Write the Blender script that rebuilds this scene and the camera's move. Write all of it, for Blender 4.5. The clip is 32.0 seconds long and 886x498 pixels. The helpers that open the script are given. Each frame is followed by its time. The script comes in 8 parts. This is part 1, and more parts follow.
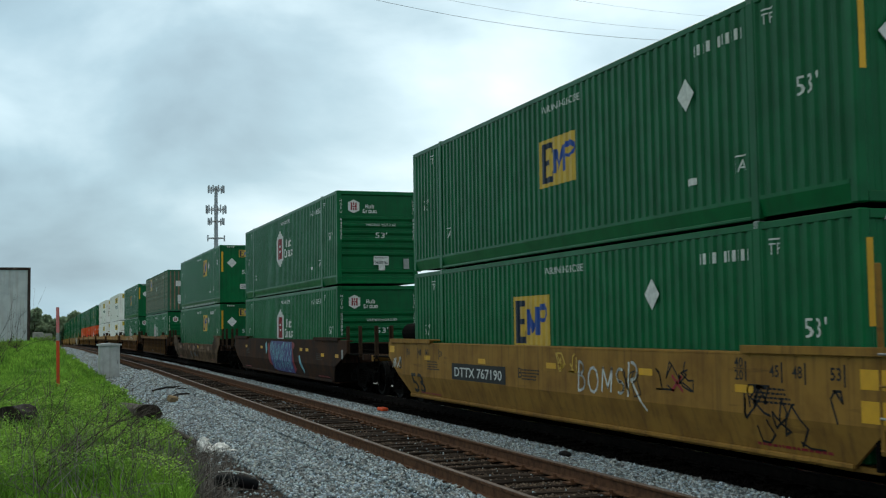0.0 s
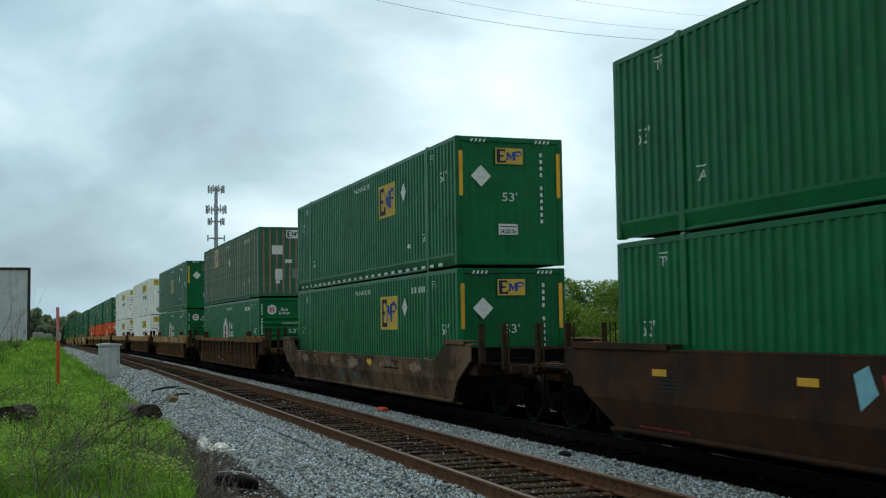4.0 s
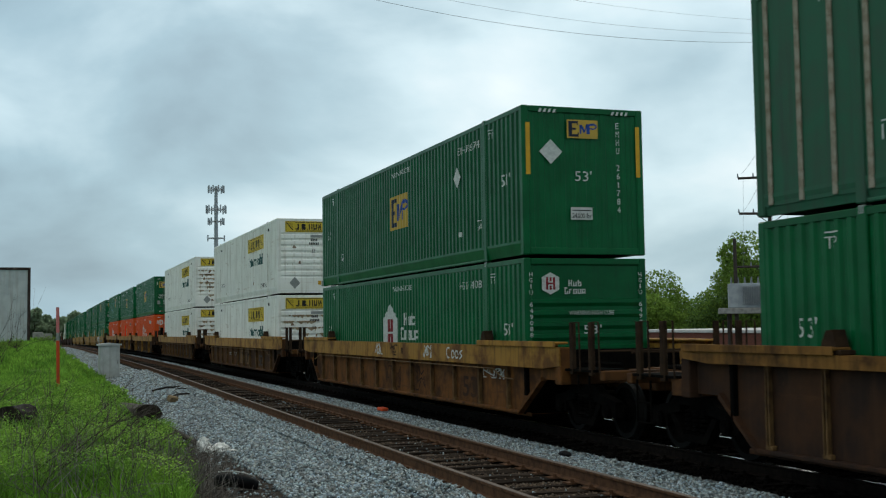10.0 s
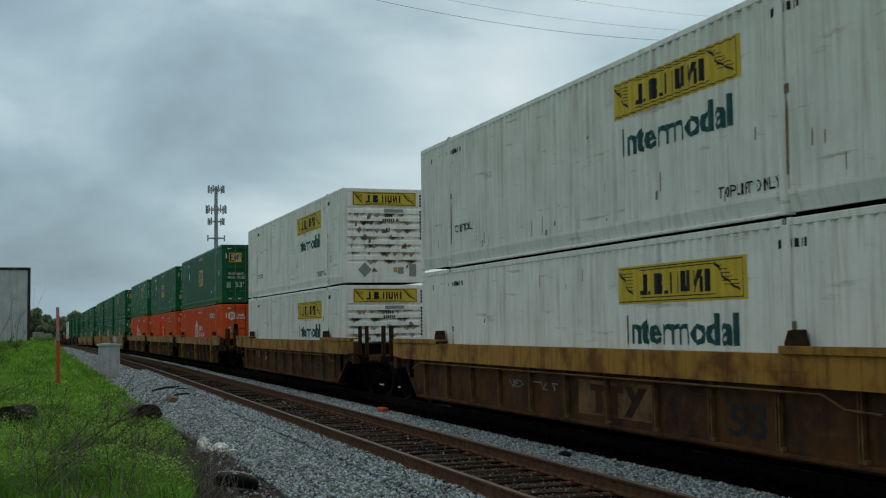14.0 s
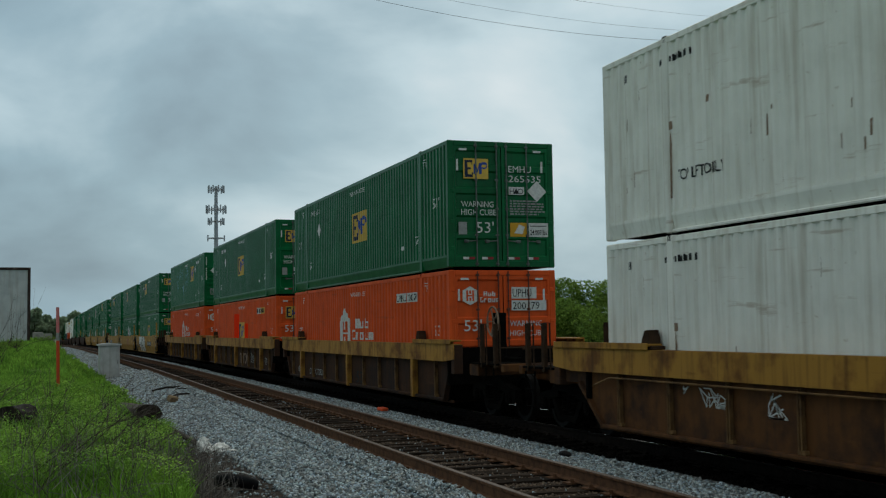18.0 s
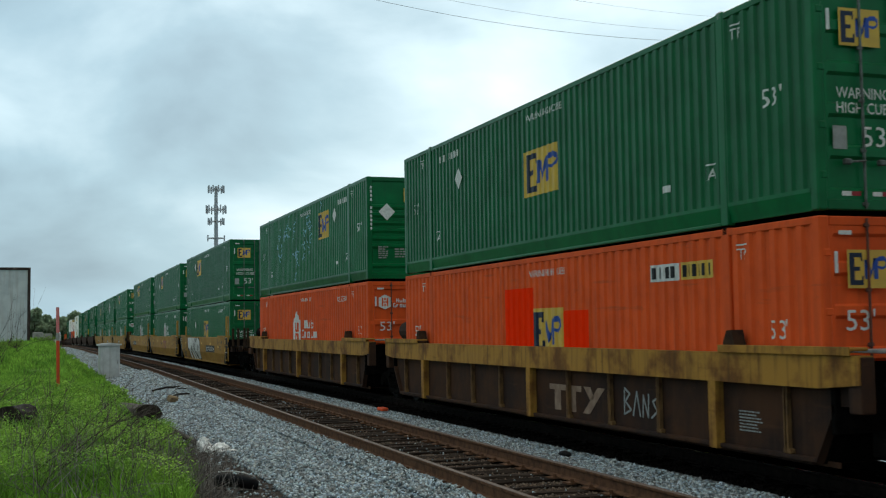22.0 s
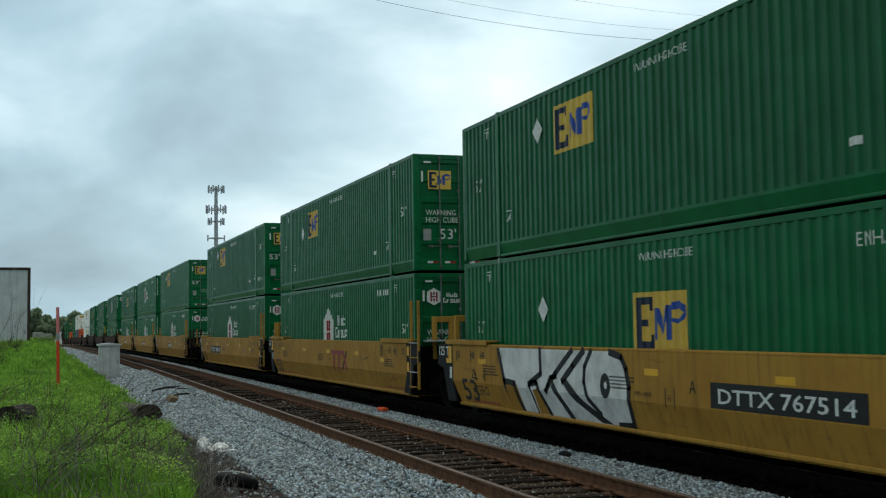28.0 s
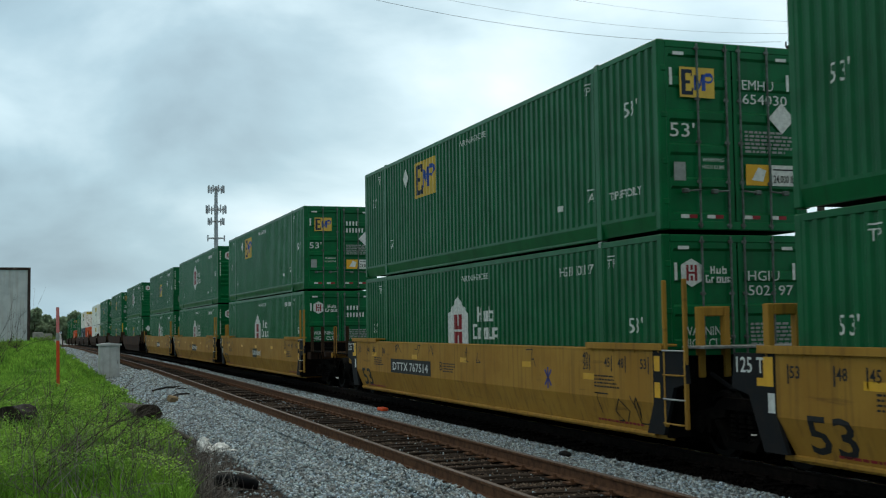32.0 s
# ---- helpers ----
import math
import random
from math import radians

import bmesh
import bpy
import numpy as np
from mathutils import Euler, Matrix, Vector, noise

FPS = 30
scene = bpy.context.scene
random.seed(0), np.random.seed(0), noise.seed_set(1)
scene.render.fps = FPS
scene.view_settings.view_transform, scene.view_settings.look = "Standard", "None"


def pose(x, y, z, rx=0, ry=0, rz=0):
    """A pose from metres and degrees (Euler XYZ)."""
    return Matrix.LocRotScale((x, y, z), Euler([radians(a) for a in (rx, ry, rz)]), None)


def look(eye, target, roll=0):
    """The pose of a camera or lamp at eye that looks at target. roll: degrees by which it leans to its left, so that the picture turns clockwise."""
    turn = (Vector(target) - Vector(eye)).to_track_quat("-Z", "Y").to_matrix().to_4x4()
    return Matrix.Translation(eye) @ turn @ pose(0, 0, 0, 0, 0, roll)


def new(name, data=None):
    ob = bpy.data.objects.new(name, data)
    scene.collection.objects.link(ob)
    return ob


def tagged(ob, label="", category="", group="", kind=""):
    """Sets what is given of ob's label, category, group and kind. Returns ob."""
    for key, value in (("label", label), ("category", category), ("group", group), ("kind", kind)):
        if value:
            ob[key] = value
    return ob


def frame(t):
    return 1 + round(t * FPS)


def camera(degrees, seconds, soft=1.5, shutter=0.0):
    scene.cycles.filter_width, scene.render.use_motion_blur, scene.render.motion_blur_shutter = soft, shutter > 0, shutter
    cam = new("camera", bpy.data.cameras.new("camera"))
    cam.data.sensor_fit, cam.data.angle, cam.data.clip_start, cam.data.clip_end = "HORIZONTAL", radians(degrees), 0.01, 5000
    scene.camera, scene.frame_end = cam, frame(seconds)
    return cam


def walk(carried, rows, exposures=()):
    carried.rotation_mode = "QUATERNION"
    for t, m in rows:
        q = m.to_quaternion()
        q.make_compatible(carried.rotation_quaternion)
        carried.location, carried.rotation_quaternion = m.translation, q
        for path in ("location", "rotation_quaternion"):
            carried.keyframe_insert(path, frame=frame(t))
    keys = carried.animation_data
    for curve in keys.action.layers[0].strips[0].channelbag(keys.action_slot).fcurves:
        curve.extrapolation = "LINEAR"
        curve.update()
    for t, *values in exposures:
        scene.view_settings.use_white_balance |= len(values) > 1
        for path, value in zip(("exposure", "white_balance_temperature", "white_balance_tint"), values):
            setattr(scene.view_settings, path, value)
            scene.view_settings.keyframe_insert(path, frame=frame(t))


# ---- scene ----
# Plan: the tracks run along y; x grows from the bank across the tracks; z = 0 is the rail top under the train.
cam = camera(41.71, 32.0, soft=1.15, shutter=0.12)
EYE = Vector((0, 0, 1.894))
YAW, PITCH, ROLL = radians(19.463), radians(3.786), -0.831
AIM = EYE + Vector((math.sin(YAW) * math.cos(PITCH), math.cos(YAW) * math.cos(PITCH), math.sin(PITCH)))
# the clip's camera darkens as the white loads fill its picture
EXPOSURES = [(0, .08), (1, .13), (2, -.15), (3, .05), (6, .05), (7, 0), (8, -.25), (9, .05), (10, -.1), (11, -.15), (12, -.05), (13, -.42), (14, -.5), (17, -.5), (18, -.5), (19, -.42), (20, 0), (23, .1), (25, .1), (28, .04), (30, .03), (32, .04)]
walk(cam, [(0, look(EYE, AIM, ROLL)), (32, look(EYE, AIM, ROLL))], exposures=[(t, e, 6100, 4) for t, e in EXPOSURES])

# ---- world: an overcast sky, thinner over the far end of the yard ----
SUN_AZ, SUN_EL = radians(24), radians(38)      # azimuth from +y towards +x
world = bpy.data.worlds.new("overcast_sky")
scene.world = world
world.use_nodes = True


def node(tree, kind, operation=None, data_type=None, blend_type=None, interpolation_type=None):
    n = tree.nodes.new(kind)
    if operation:
        n.operation = operation
    if data_type:
        n.data_type = data_type
    if blend_type:
        n.blend_type = blend_type
    if interpolation_type:
        n.interpolation_type = interpolation_type
    return n


def ramp(tree, source, stops):
    n = tree.nodes.new("ShaderNodeValToRGB")
    while len(n.color_ramp.elements) < len(stops):
        n.color_ramp.elements.new(0.5)
    for e, (at, c) in zip(n.color_ramp.elements, stops):
        e.position = at
        e.color = (*c, 1) if len(c) == 3 else c
    tree.links.new(source, n.inputs[0])
    return n.outputs[0]


def make_sky():
    t = world.node_tree
    t.nodes.clear()
    out = node(t, "ShaderNodeOutputWorld")
    bg = node(t, "ShaderNodeBackground")
    sky = node(t, "ShaderNodeTexSky")
    sky.sky_type, sky.sun_disc = "NISHITA", False
    sky.sun_elevation, sky.sun_rotation = SUN_EL, SUN_AZ
    sky.air_density, sky.dust_density = 1.2, 3.0
    dim = node(t, "ShaderNodeMix", data_type="RGBA", blend_type="MULTIPLY")
    dim.inputs[0].default_value = 1.0
    dim.inputs[7].default_value = (0.10, 0.10, 0.10, 1)
    t.links.new(sky.outputs[0], dim.inputs[6])
    co = node(t, "ShaderNodeTexCoord")
    # cloud layer: the direction drawn out towards the horizon
    mp = node(t, "ShaderNodeMapping")
    mp.inputs["Scale"].default_value = (1.0, 1.0, 1.9)
    mp.inputs["Location"].default_value = (0.35, 0.1, 0.12)
    t.links.new(co.outputs["Generated"], mp.inputs[0])
    big = node(t, "ShaderNodeTexNoise")
    big.inputs["Scale"].default_value, big.inputs["Detail"].default_value, big.inputs["Roughness"].default_value = 4.4, 7.0, 0.48
    big.inputs["Distortion"].default_value = 0.25
    t.links.new(mp.outputs[0], big.inputs["Vector"])
    # thin cloud where the light breaks through
    gap = node(t, "ShaderNodeVectorMath", operation="DISTANCE")
    g = Vector((math.sin(radians(18.5)) * math.cos(radians(9.6)), math.cos(radians(18.5)) * math.cos(radians(9.6)), math.sin(radians(9.6))))
    gap.inputs[1].default_value = g
    t.links.new(co.outputs["Generated"], gap.inputs[0])
    glow = node(t, "ShaderNodeMapRange", interpolation_type="SMOOTHSTEP")
    glow.inputs[1].default_value, glow.inputs[2].default_value = 0.0, 0.24
    glow.inputs[3].default_value, glow.inputs[4].default_value = 0.165, 0.0
    t.links.new(gap.outputs["Value"], glow.inputs[0])
    add = node(t, "ShaderNodeMath", operation="ADD")
    t.links.new(big.outputs[0], add.inputs[0])
    t.links.new(glow.outputs[0], add.inputs[1])
    # a lower, greyer bank of cloud over the near end of the yard
    far = node(t, "ShaderNodeVectorMath", operation="DISTANCE")
    far.inputs[1].default_value = (math.sin(radians(3)) * math.cos(radians(7)), math.cos(radians(3)) * math.cos(radians(7)), math.sin(radians(7)))
    t.links.new(co.outputs["Generated"], far.inputs[0])
    dull = node(t, "ShaderNodeMapRange", interpolation_type="SMOOTHSTEP")
    dull.inputs[1].default_value, dull.inputs[2].default_value = 0.02, 0.26
    dull.inputs[3].default_value, dull.inputs[4].default_value = -0.08, 0.0
    t.links.new(far.outputs["Value"], dull.inputs[0])
    bank_sum = node(t, "ShaderNodeMath", operation="ADD")
    t.links.new(add.outputs[0], bank_sum.inputs[0])
    t.links.new(dull.outputs[0], bank_sum.inputs[1])
    # darker cloud overhead, above the break
    lift = node(t, "ShaderNodeSeparateXYZ")
    t.links.new(co.outputs["Generated"], lift.inputs[0])
    over = node(t, "ShaderNodeMapRange", interpolation_type="SMOOTHSTEP")
    over.inputs[1].default_value, over.inputs[2].default_value = 0.185, 0.27
    over.inputs[3].default_value, over.inputs[4].default_value = 0.0, -0.06
    t.links.new(lift.outputs[2], over.inputs[0])
    over_sum = node(t, "ShaderNodeMath", operation="ADD")
    t.links.new(bank_sum.outputs[0], over_sum.inputs[0])
    t.links.new(over.outputs[0], over_sum.inputs[1])
    # a paler break towards the yard
    pale = node(t, "ShaderNodeVectorMath", operation="DISTANCE")
    pale.inputs[1].default_value = (math.sin(radians(39)) * math.cos(radians(14)), math.cos(radians(39)) * math.cos(radians(14)), math.sin(radians(14)))
    t.links.new(co.outputs["Generated"], pale.inputs[0])
    paler = node(t, "ShaderNodeMapRange", interpolation_type="SMOOTHSTEP")
    paler.inputs[1].default_value, paler.inputs[2].default_value = 0.03, 0.24
    paler.inputs[3].default_value, paler.inputs[4].default_value = 0.15, 0.0
    t.links.new(pale.outputs["Value"], paler.inputs[0])
    pale_sum = node(t, "ShaderNodeMath", operation="ADD")
    t.links.new(over_sum.outputs[0], pale_sum.inputs[0])
    t.links.new(paler.outputs[0], pale_sum.inputs[1])
    add = pale_sum
    cloud = ramp(t, add.outputs[0], [(0.26, (0.27, 0.38, 0.46)), (0.45, (0.43, 0.59, 0.68)), (0.605, (0.69, 0.84, 0.91)), (0.80, (1.02, 1.06, 1.08))])
    # overhead the cloud is thin and its light more neutral
    sep = node(t, "ShaderNodeSeparateXYZ")
    t.links.new(co.outputs["Generated"], sep.inputs[0])
    high = node(t, "ShaderNodeMapRange", interpolation_type="SMOOTHSTEP")
    high.inputs[1].default_value, high.inputs[2].default_value = 0.30, 0.65
    t.links.new(sep.outputs[2], high.inputs[0])
    top = node(t, "ShaderNodeMix", data_type="RGBA")
    top.inputs[7].default_value = (0.82, 0.80, 0.72, 1)
    t.links.new(high.outputs[0], top.inputs[0])
    t.links.new(cloud, top.inputs[6])
    cloud = top.outputs[2]
    mix = node(t, "ShaderNodeMix", data_type="RGBA")
    mix.inputs[0].default_value = 0.9
    t.links.new(dim.outputs[2], mix.inputs[6])
    t.links.new(cloud, mix.inputs[7])
    t.links.new(mix.outputs[2], bg.inputs[0])
    bg.inputs[1].default_value = 1.0
    t.links.new(bg.outputs[0], out.inputs[0])


make_sky()
sun = new("sun", bpy.data.lights.new("sun", "SUN"))
sun.data.energy, sun.data.angle, sun.data.color = 0.9, radians(35), (1.0, 0.94, 0.84)
sun.matrix_world = look((0, 0, 0), (-math.sin(SUN_AZ) * math.cos(SUN_EL), -math.cos(SUN_AZ) * math.cos(SUN_EL), -math.sin(SUN_EL)))


# ---- materials ----
def material(name, base, other=None, rough=0.6, metal=0.0, scale=6.0, bump=0.15, bump_scale=60.0, streak=None, streak_amount=0.35,
             stretch=(1, 1, 1), spread=0.0, spec=0.22, island=False, low=0.42, high=0.62, worn=None, tints=()):
    """Two colours blended by a coarse noise, upright streaks of a third, fine relief; spread varies the tone from piece to piece."""
    m = bpy.data.materials.new(name)
    m.use_nodes = True
    t = m.node_tree
    bsdf = t.nodes["Principled BSDF"]
    co = node(t, "ShaderNodeTexCoord")
    mp = node(t, "ShaderNodeMapping")
    mp.inputs["Scale"].default_value = stretch
    t.links.new(co.outputs["Object"], mp.inputs[0])
    n1 = node(t, "ShaderNodeTexNoise")
    n1.inputs["Scale"].default_value, n1.inputs["Detail"].default_value = scale, 8.0
    n1.inputs["Roughness"].default_value = 0.62
    t.links.new(mp.outputs[0], n1.inputs["Vector"])
    colour = ramp(t, n1.outputs[0], [(low, base), (high, other or tuple(c * 0.75 for c in base))])
    if streak:
        mp2 = node(t, "ShaderNodeMapping")
        mp2.inputs["Scale"].default_value = (9, 9, 0.55)
        t.links.new(co.outputs["Object"], mp2.inputs[0])
        n2 = node(t, "ShaderNodeTexNoise")
        n2.inputs["Scale"].default_value, n2.inputs["Detail"].default_value = 1.0, 5.0
        t.links.new(mp2.outputs[0], n2.inputs["Vector"])
        k = ramp(t, n2.outputs[0], [(0.50, (0, 0, 0)), (0.78, (streak_amount,) * 3)])
        mx = node(t, "ShaderNodeMix", data_type="RGBA")
        t.links.new(k, mx.inputs[0])
        t.links.new(colour, mx.inputs[6])
        mx.inputs[7].default_value = (*streak, 1)
        colour = mx.outputs[2]
    if worn:
        # scuffs and chips drawn out along the side, and small rust spots
        for size, at, share in (((0.7, 0.7, 7.0), 0.62, 0.5), ((11.0, 11.0, 11.0), 0.66, 0.7)):
            mp3 = node(t, "ShaderNodeMapping")
            mp3.inputs["Scale"].default_value = size
            mp3.inputs["Location"].default_value = (3.1, 1.7, 5.3)
            t.links.new(co.outputs["Object"], mp3.inputs[0])
            n4 = node(t, "ShaderNodeTexNoise")
            n4.inputs["Scale"].default_value, n4.inputs["Detail"].default_value, n4.inputs["Roughness"].default_value = 1.0, 6.0, 0.6
            t.links.new(mp3.outputs[0], n4.inputs["Vector"])
            k = ramp(t, n4.outputs[0], [(at, (0, 0, 0)), (at + 0.1, (share,) * 3)])
            mx = node(t, "ShaderNodeMix", data_type="RGBA")
            t.links.new(k, mx.inputs[0])
            t.links.new(colour, mx.inputs[6])
            mx.inputs[7].default_value = (*worn, 1)
            colour = mx.outputs[2]
    if spread:
        if island:
            rnd = node(t, "ShaderNodeNewGeometry").outputs["Random Per Island"]
        else:
            rnd = node(t, "ShaderNodeObjectInfo").outputs["Random"]
        mr = node(t, "ShaderNodeMapRange")
        mr.inputs[3].default_value, mr.inputs[4].default_value = 1 - spread, 1 + spread
        t.links.new(rnd, mr.inputs[0])
        hsv = node(t, "ShaderNodeHueSaturation")
        t.links.new(mr.outputs[0], hsv.inputs["Value"])
        t.links.new(colour, hsv.inputs["Color"])
        colour = hsv.outputs[0]
        if tints:
            # some pieces of another colour
            hue = node(t, "ShaderNodeMath", operation="FRACT")
            mul = node(t, "ShaderNodeMath", operation="MULTIPLY")
            mul.inputs[1].default_value = 7.31
            t.links.new(rnd, mul.inputs[0])
            t.links.new(mul.outputs[0], hue.inputs[0])
            mt = node(t, "ShaderNodeMix", data_type="RGBA", blend_type="MULTIPLY")
            mt.inputs[0].default_value = 1.0
            t.links.new(colour, mt.inputs[6])
            t.links.new(ramp(t, hue.outputs[0], [(i / len(tints), c) for i, c in enumerate(tints)]), mt.inputs[7])
            colour = mt.outputs[2]
    t.links.new(colour, bsdf.inputs["Base Color"])
    n3 = node(t, "ShaderNodeTexNoise")
    n3.inputs["Scale"].default_value, n3.inputs["Detail"].default_value = bump_scale, 4.0
    t.links.new(co.outputs["Object"], n3.inputs["Vector"])
    rr = node(t, "ShaderNodeMapRange")
    rr.inputs[3].default_value, rr.inputs[4].default_value = max(0.05, rough - 0.12), min(1, rough + 0.12)
    t.links.new(n1.outputs[0], rr.inputs[0])
    t.links.new(rr.outputs[0], bsdf.inputs["Roughness"])
    if bump:
        b = node(t, "ShaderNodeBump")
        b.inputs["Strength"].default_value, b.inputs["Distance"].default_value = bump, 0.01
        t.links.new(n3.outputs[0], b.inputs["Height"])
        t.links.new(b.outputs[0], bsdf.inputs["Normal"])
    bsdf.inputs["Metallic"].default_value = metal
    bsdf.inputs["Specular IOR Level"].default_value = spec
    return m


def translucent(m, share=0.45):
    """Thin leaves let part of the light through."""
    t = m.node_tree
    bsdf, out = t.nodes["Principled BSDF"], t.nodes["Material Output"]
    tr = node(t, "ShaderNodeBsdfTranslucent")
    t.links.new(bsdf.inputs["Base Color"].links[0].from_socket, tr.inputs[0])
    mx = node(t, "ShaderNodeMixShader")
    mx.inputs[0].default_value = share
    t.links.new(bsdf.outputs[0], mx.inputs[1])
    t.links.new(tr.outputs[0], mx.inputs[2])
    t.links.new(mx.outputs[0], out.inputs[0])
    return m


M = {}
M["green"] = material("green_paint", (0.004, 0.108, 0.031), (0.003, 0.084, 0.024), 0.40, 0, 1.6, 0.08, 40, (0.008, 0.055, 0.02), 0.5, spread=0.16, spec=0.2)
M["green_dull"] = material("weathered_green_paint", (0.030, 0.122, 0.068), (0.044, 0.108, 0.068), 0.65, 0, 2.2, 0.1, 40, (0.05, 0.06, 0.05), 0.5, spread=0.06)
M["rust_post"] = material("rusty_steel", (0.19, 0.12, 0.08), (0.27, 0.19, 0.13), 0.75, 0, 5, 0.2, 60)
M["post_pale"] = material("pale_rusted_post", (0.34, 0.30, 0.24), (0.22, 0.17, 0.12), 0.75, 0, 7, 0.2, 60)
M["white"] = material("white_paint", (0.85, 0.845, 0.79), (0.77, 0.765, 0.71), 0.5, 0, 1.3, 0.06, 40, (0.36, 0.29, 0.2), 0.5, spread=0.06, worn=(0.3, 0.19, 0.1))
M["orange"] = material("orange_paint", (0.66, 0.092, 0.016), (0.56, 0.078, 0.016), 0.6, 0, 1.6, 0.08, 40, (0.34, 0.055, 0.016), 0.5, spread=0.08, spec=0.1, worn=(0.3, 0.07, 0.03))
M["red"] = material("red_primer", (0.85, 0.03, 0.001), (0.78, 0.03, 0.001), 0.7, 0, 2, 0.05, 40, spec=0.02)
M["blue_grey"] = material("blue_grey_paint", (0.07, 0.10, 0.13), None, 0.6, 0, 2, 0.08, 40)
M["gold"] = material("ochre_paint", (0.365, 0.200, 0.034), (0.305, 0.158, 0.027), 0.6, 0, 1.1, 0.1, 45, (0.11, 0.06, 0.025), 0.6, spread=0.08, spec=0.08, worn=(0.1, 0.055, 0.022))
M["gold_dirty"] = material("dirty_ochre_paint", (0.275, 0.15, 0.032), (0.20, 0.105, 0.025), 0.65, 0, 1.3, 0.1, 45, (0.09, 0.05, 0.022), 0.65, spec=0.08, worn=(0.08, 0.045, 0.02))
M["chord"] = material("yellow_ochre_paint", (0.37, 0.19, 0.034), (0.15, 0.065, 0.018), 0.6, 0, 1.3, 0.2, 45, (0.06, 0.03, 0.015), 0.8, low=0.46, high=0.62, spread=0.06, spec=0.08, worn=(0.12, 0.045, 0.014))
M["chord_rust"] = material("rusted_ochre_paint", (0.24, 0.115, 0.03), (0.09, 0.045, 0.018), 0.7, 0, 1.6, 0.2, 45, (0.04, 0.022, 0.014), 0.8, low=0.44, high=0.6, spec=0.06, worn=(0.06, 0.03, 0.015))
M["brown"] = material("dark_brown_paint", (0.028, 0.017, 0.013), (0.062, 0.029, 0.015), 0.8, 0, 1.2, 0.15, 45, (0.07, 0.036, 0.02), 0.45, spread=0.08, spec=0.08, worn=(0.09, 0.042, 0.02))
M["rusty"] = material("rusted_brown_steel", (0.105, 0.046, 0.017), (0.036, 0.021, 0.015), 0.75, 0, 1.6, 0.2, 50, (0.03, 0.02, 0.015), 0.6, spread=0.1, spec=0.06, worn=(0.13, 0.06, 0.022))
M["rusty_gold"] = material("brown_paint_over_rust", (0.15, 0.095, 0.055), (0.05, 0.028, 0.016), 0.75, 0, 1.1, 0.18, 50, (0.035, 0.022, 0.015), 0.6, spec=0.08, low=0.44, high=0.58, worn=(0.24, 0.10, 0.03))
M["black"] = material("black_paint", (0.010, 0.011, 0.013), (0.016, 0.015, 0.015), 0.7, 0, 4, 0.1, 50, spec=0.1)
M["grime"] = material("greasy_cast_steel", (0.003, 0.0028, 0.0026), (0.007, 0.006, 0.005), 0.95, 0, 6, 0.25, 60, spec=0.02)
M["dark_post"] = material("dark_rusty_post", (0.05, 0.030, 0.018), (0.028, 0.018, 0.013), 0.9, 0, 5, 0.2, 60, spec=0.04)
M["tread"] = material("polished_wheel_steel", (0.010, 0.0095, 0.009), (0.005, 0.0045, 0.004), 0.6, 0.0, 3, 0.05, 60, spec=0.05)
M["lock"] = material("dull_green_grey_bar", (0.13, 0.15, 0.14), (0.07, 0.075, 0.068), 0.6, 0.2, 9, 0.05, 80)
M["rust_orange"] = material("orange_rusted_steel", (0.16, 0.064, 0.018), (0.055, 0.027, 0.014), 0.75, 0, 1.8, 0.2, 50, (0.05, 0.028, 0.016), 0.6, spec=0.06, worn=(0.06, 0.03, 0.018))
M["lock_rust"] = material("rusty_locking_bar", (0.14, 0.05, 0.03), (0.08, 0.035, 0.025), 0.7, 0, 9, 0.05, 80)
M["rib"] = material("worn_ochre_flange", (0.19, 0.105, 0.042), (0.08, 0.045, 0.022), 0.7, 0, 2.5, 0.15, 50, spec=0.08)
M["dirt_tan"] = material("tan_dirt_film", (0.40, 0.31, 0.20), (0.26, 0.18, 0.10), 0.8, 0, 6, 0.05, 50, low=0.4, high=0.6)
M["steel"] = material("galvanised_steel", (0.38, 0.38, 0.37), (0.26, 0.25, 0.24), 0.45, 0.7, 9, 0.08, 80)
M["yellow"] = material("yellow_tape", (0.62, 0.34, 0.02), (0.55, 0.30, 0.02), 0.45, 0, 5, 0.02, 60, spread=0.1)
M["logo_yellow"] = material("faded_yellow_panel", (0.58, 0.38, 0.055), (0.50, 0.33, 0.06), 0.5, 0, 3, 0.03, 60, spread=0.12)
M["name_yellow"] = material("bright_yellow_panel", (0.66, 0.47, 0.035), (0.58, 0.42, 0.04), 0.5, 0, 3, 0.03, 60)
M["navy"] = material("dark_blue_print", (0.012, 0.02, 0.045), None, 0.5, 0, 5, 0.02, 60)
M["blue"] = material("blue_print", (0.02, 0.06, 0.30), (0.03, 0.07, 0.24), 0.5, 0, 5, 0.02, 60)
M["paint_white"] = material("white_lettering", (0.62, 0.63, 0.60), (0.48, 0.49, 0.47), 0.55, 0, 14, 0.02, 60)
M["paint_grey"] = material("grey_lettering", (0.28, 0.29, 0.28), (0.22, 0.23, 0.22), 0.55, 0, 14, 0.02, 60)
M["paint_black"] = material("black_lettering", (0.016, 0.016, 0.016), None, 0.6, 0, 14, 0.02, 60)
M["paint_red"] = material("red_print", (0.24, 0.02, 0.025), None, 0.5, 0, 8, 0.02, 60)
M["teal"] = material("dark_teal_lettering", (0.012, 0.075, 0.07), (0.03, 0.09, 0.085), 0.5, 0, 8, 0.02, 60)
M["spray_blue"] = material("blue_spray_paint", (0.045, 0.04, 0.17), (0.075, 0.06, 0.21), 0.5, 0, 9, 0.02, 60)
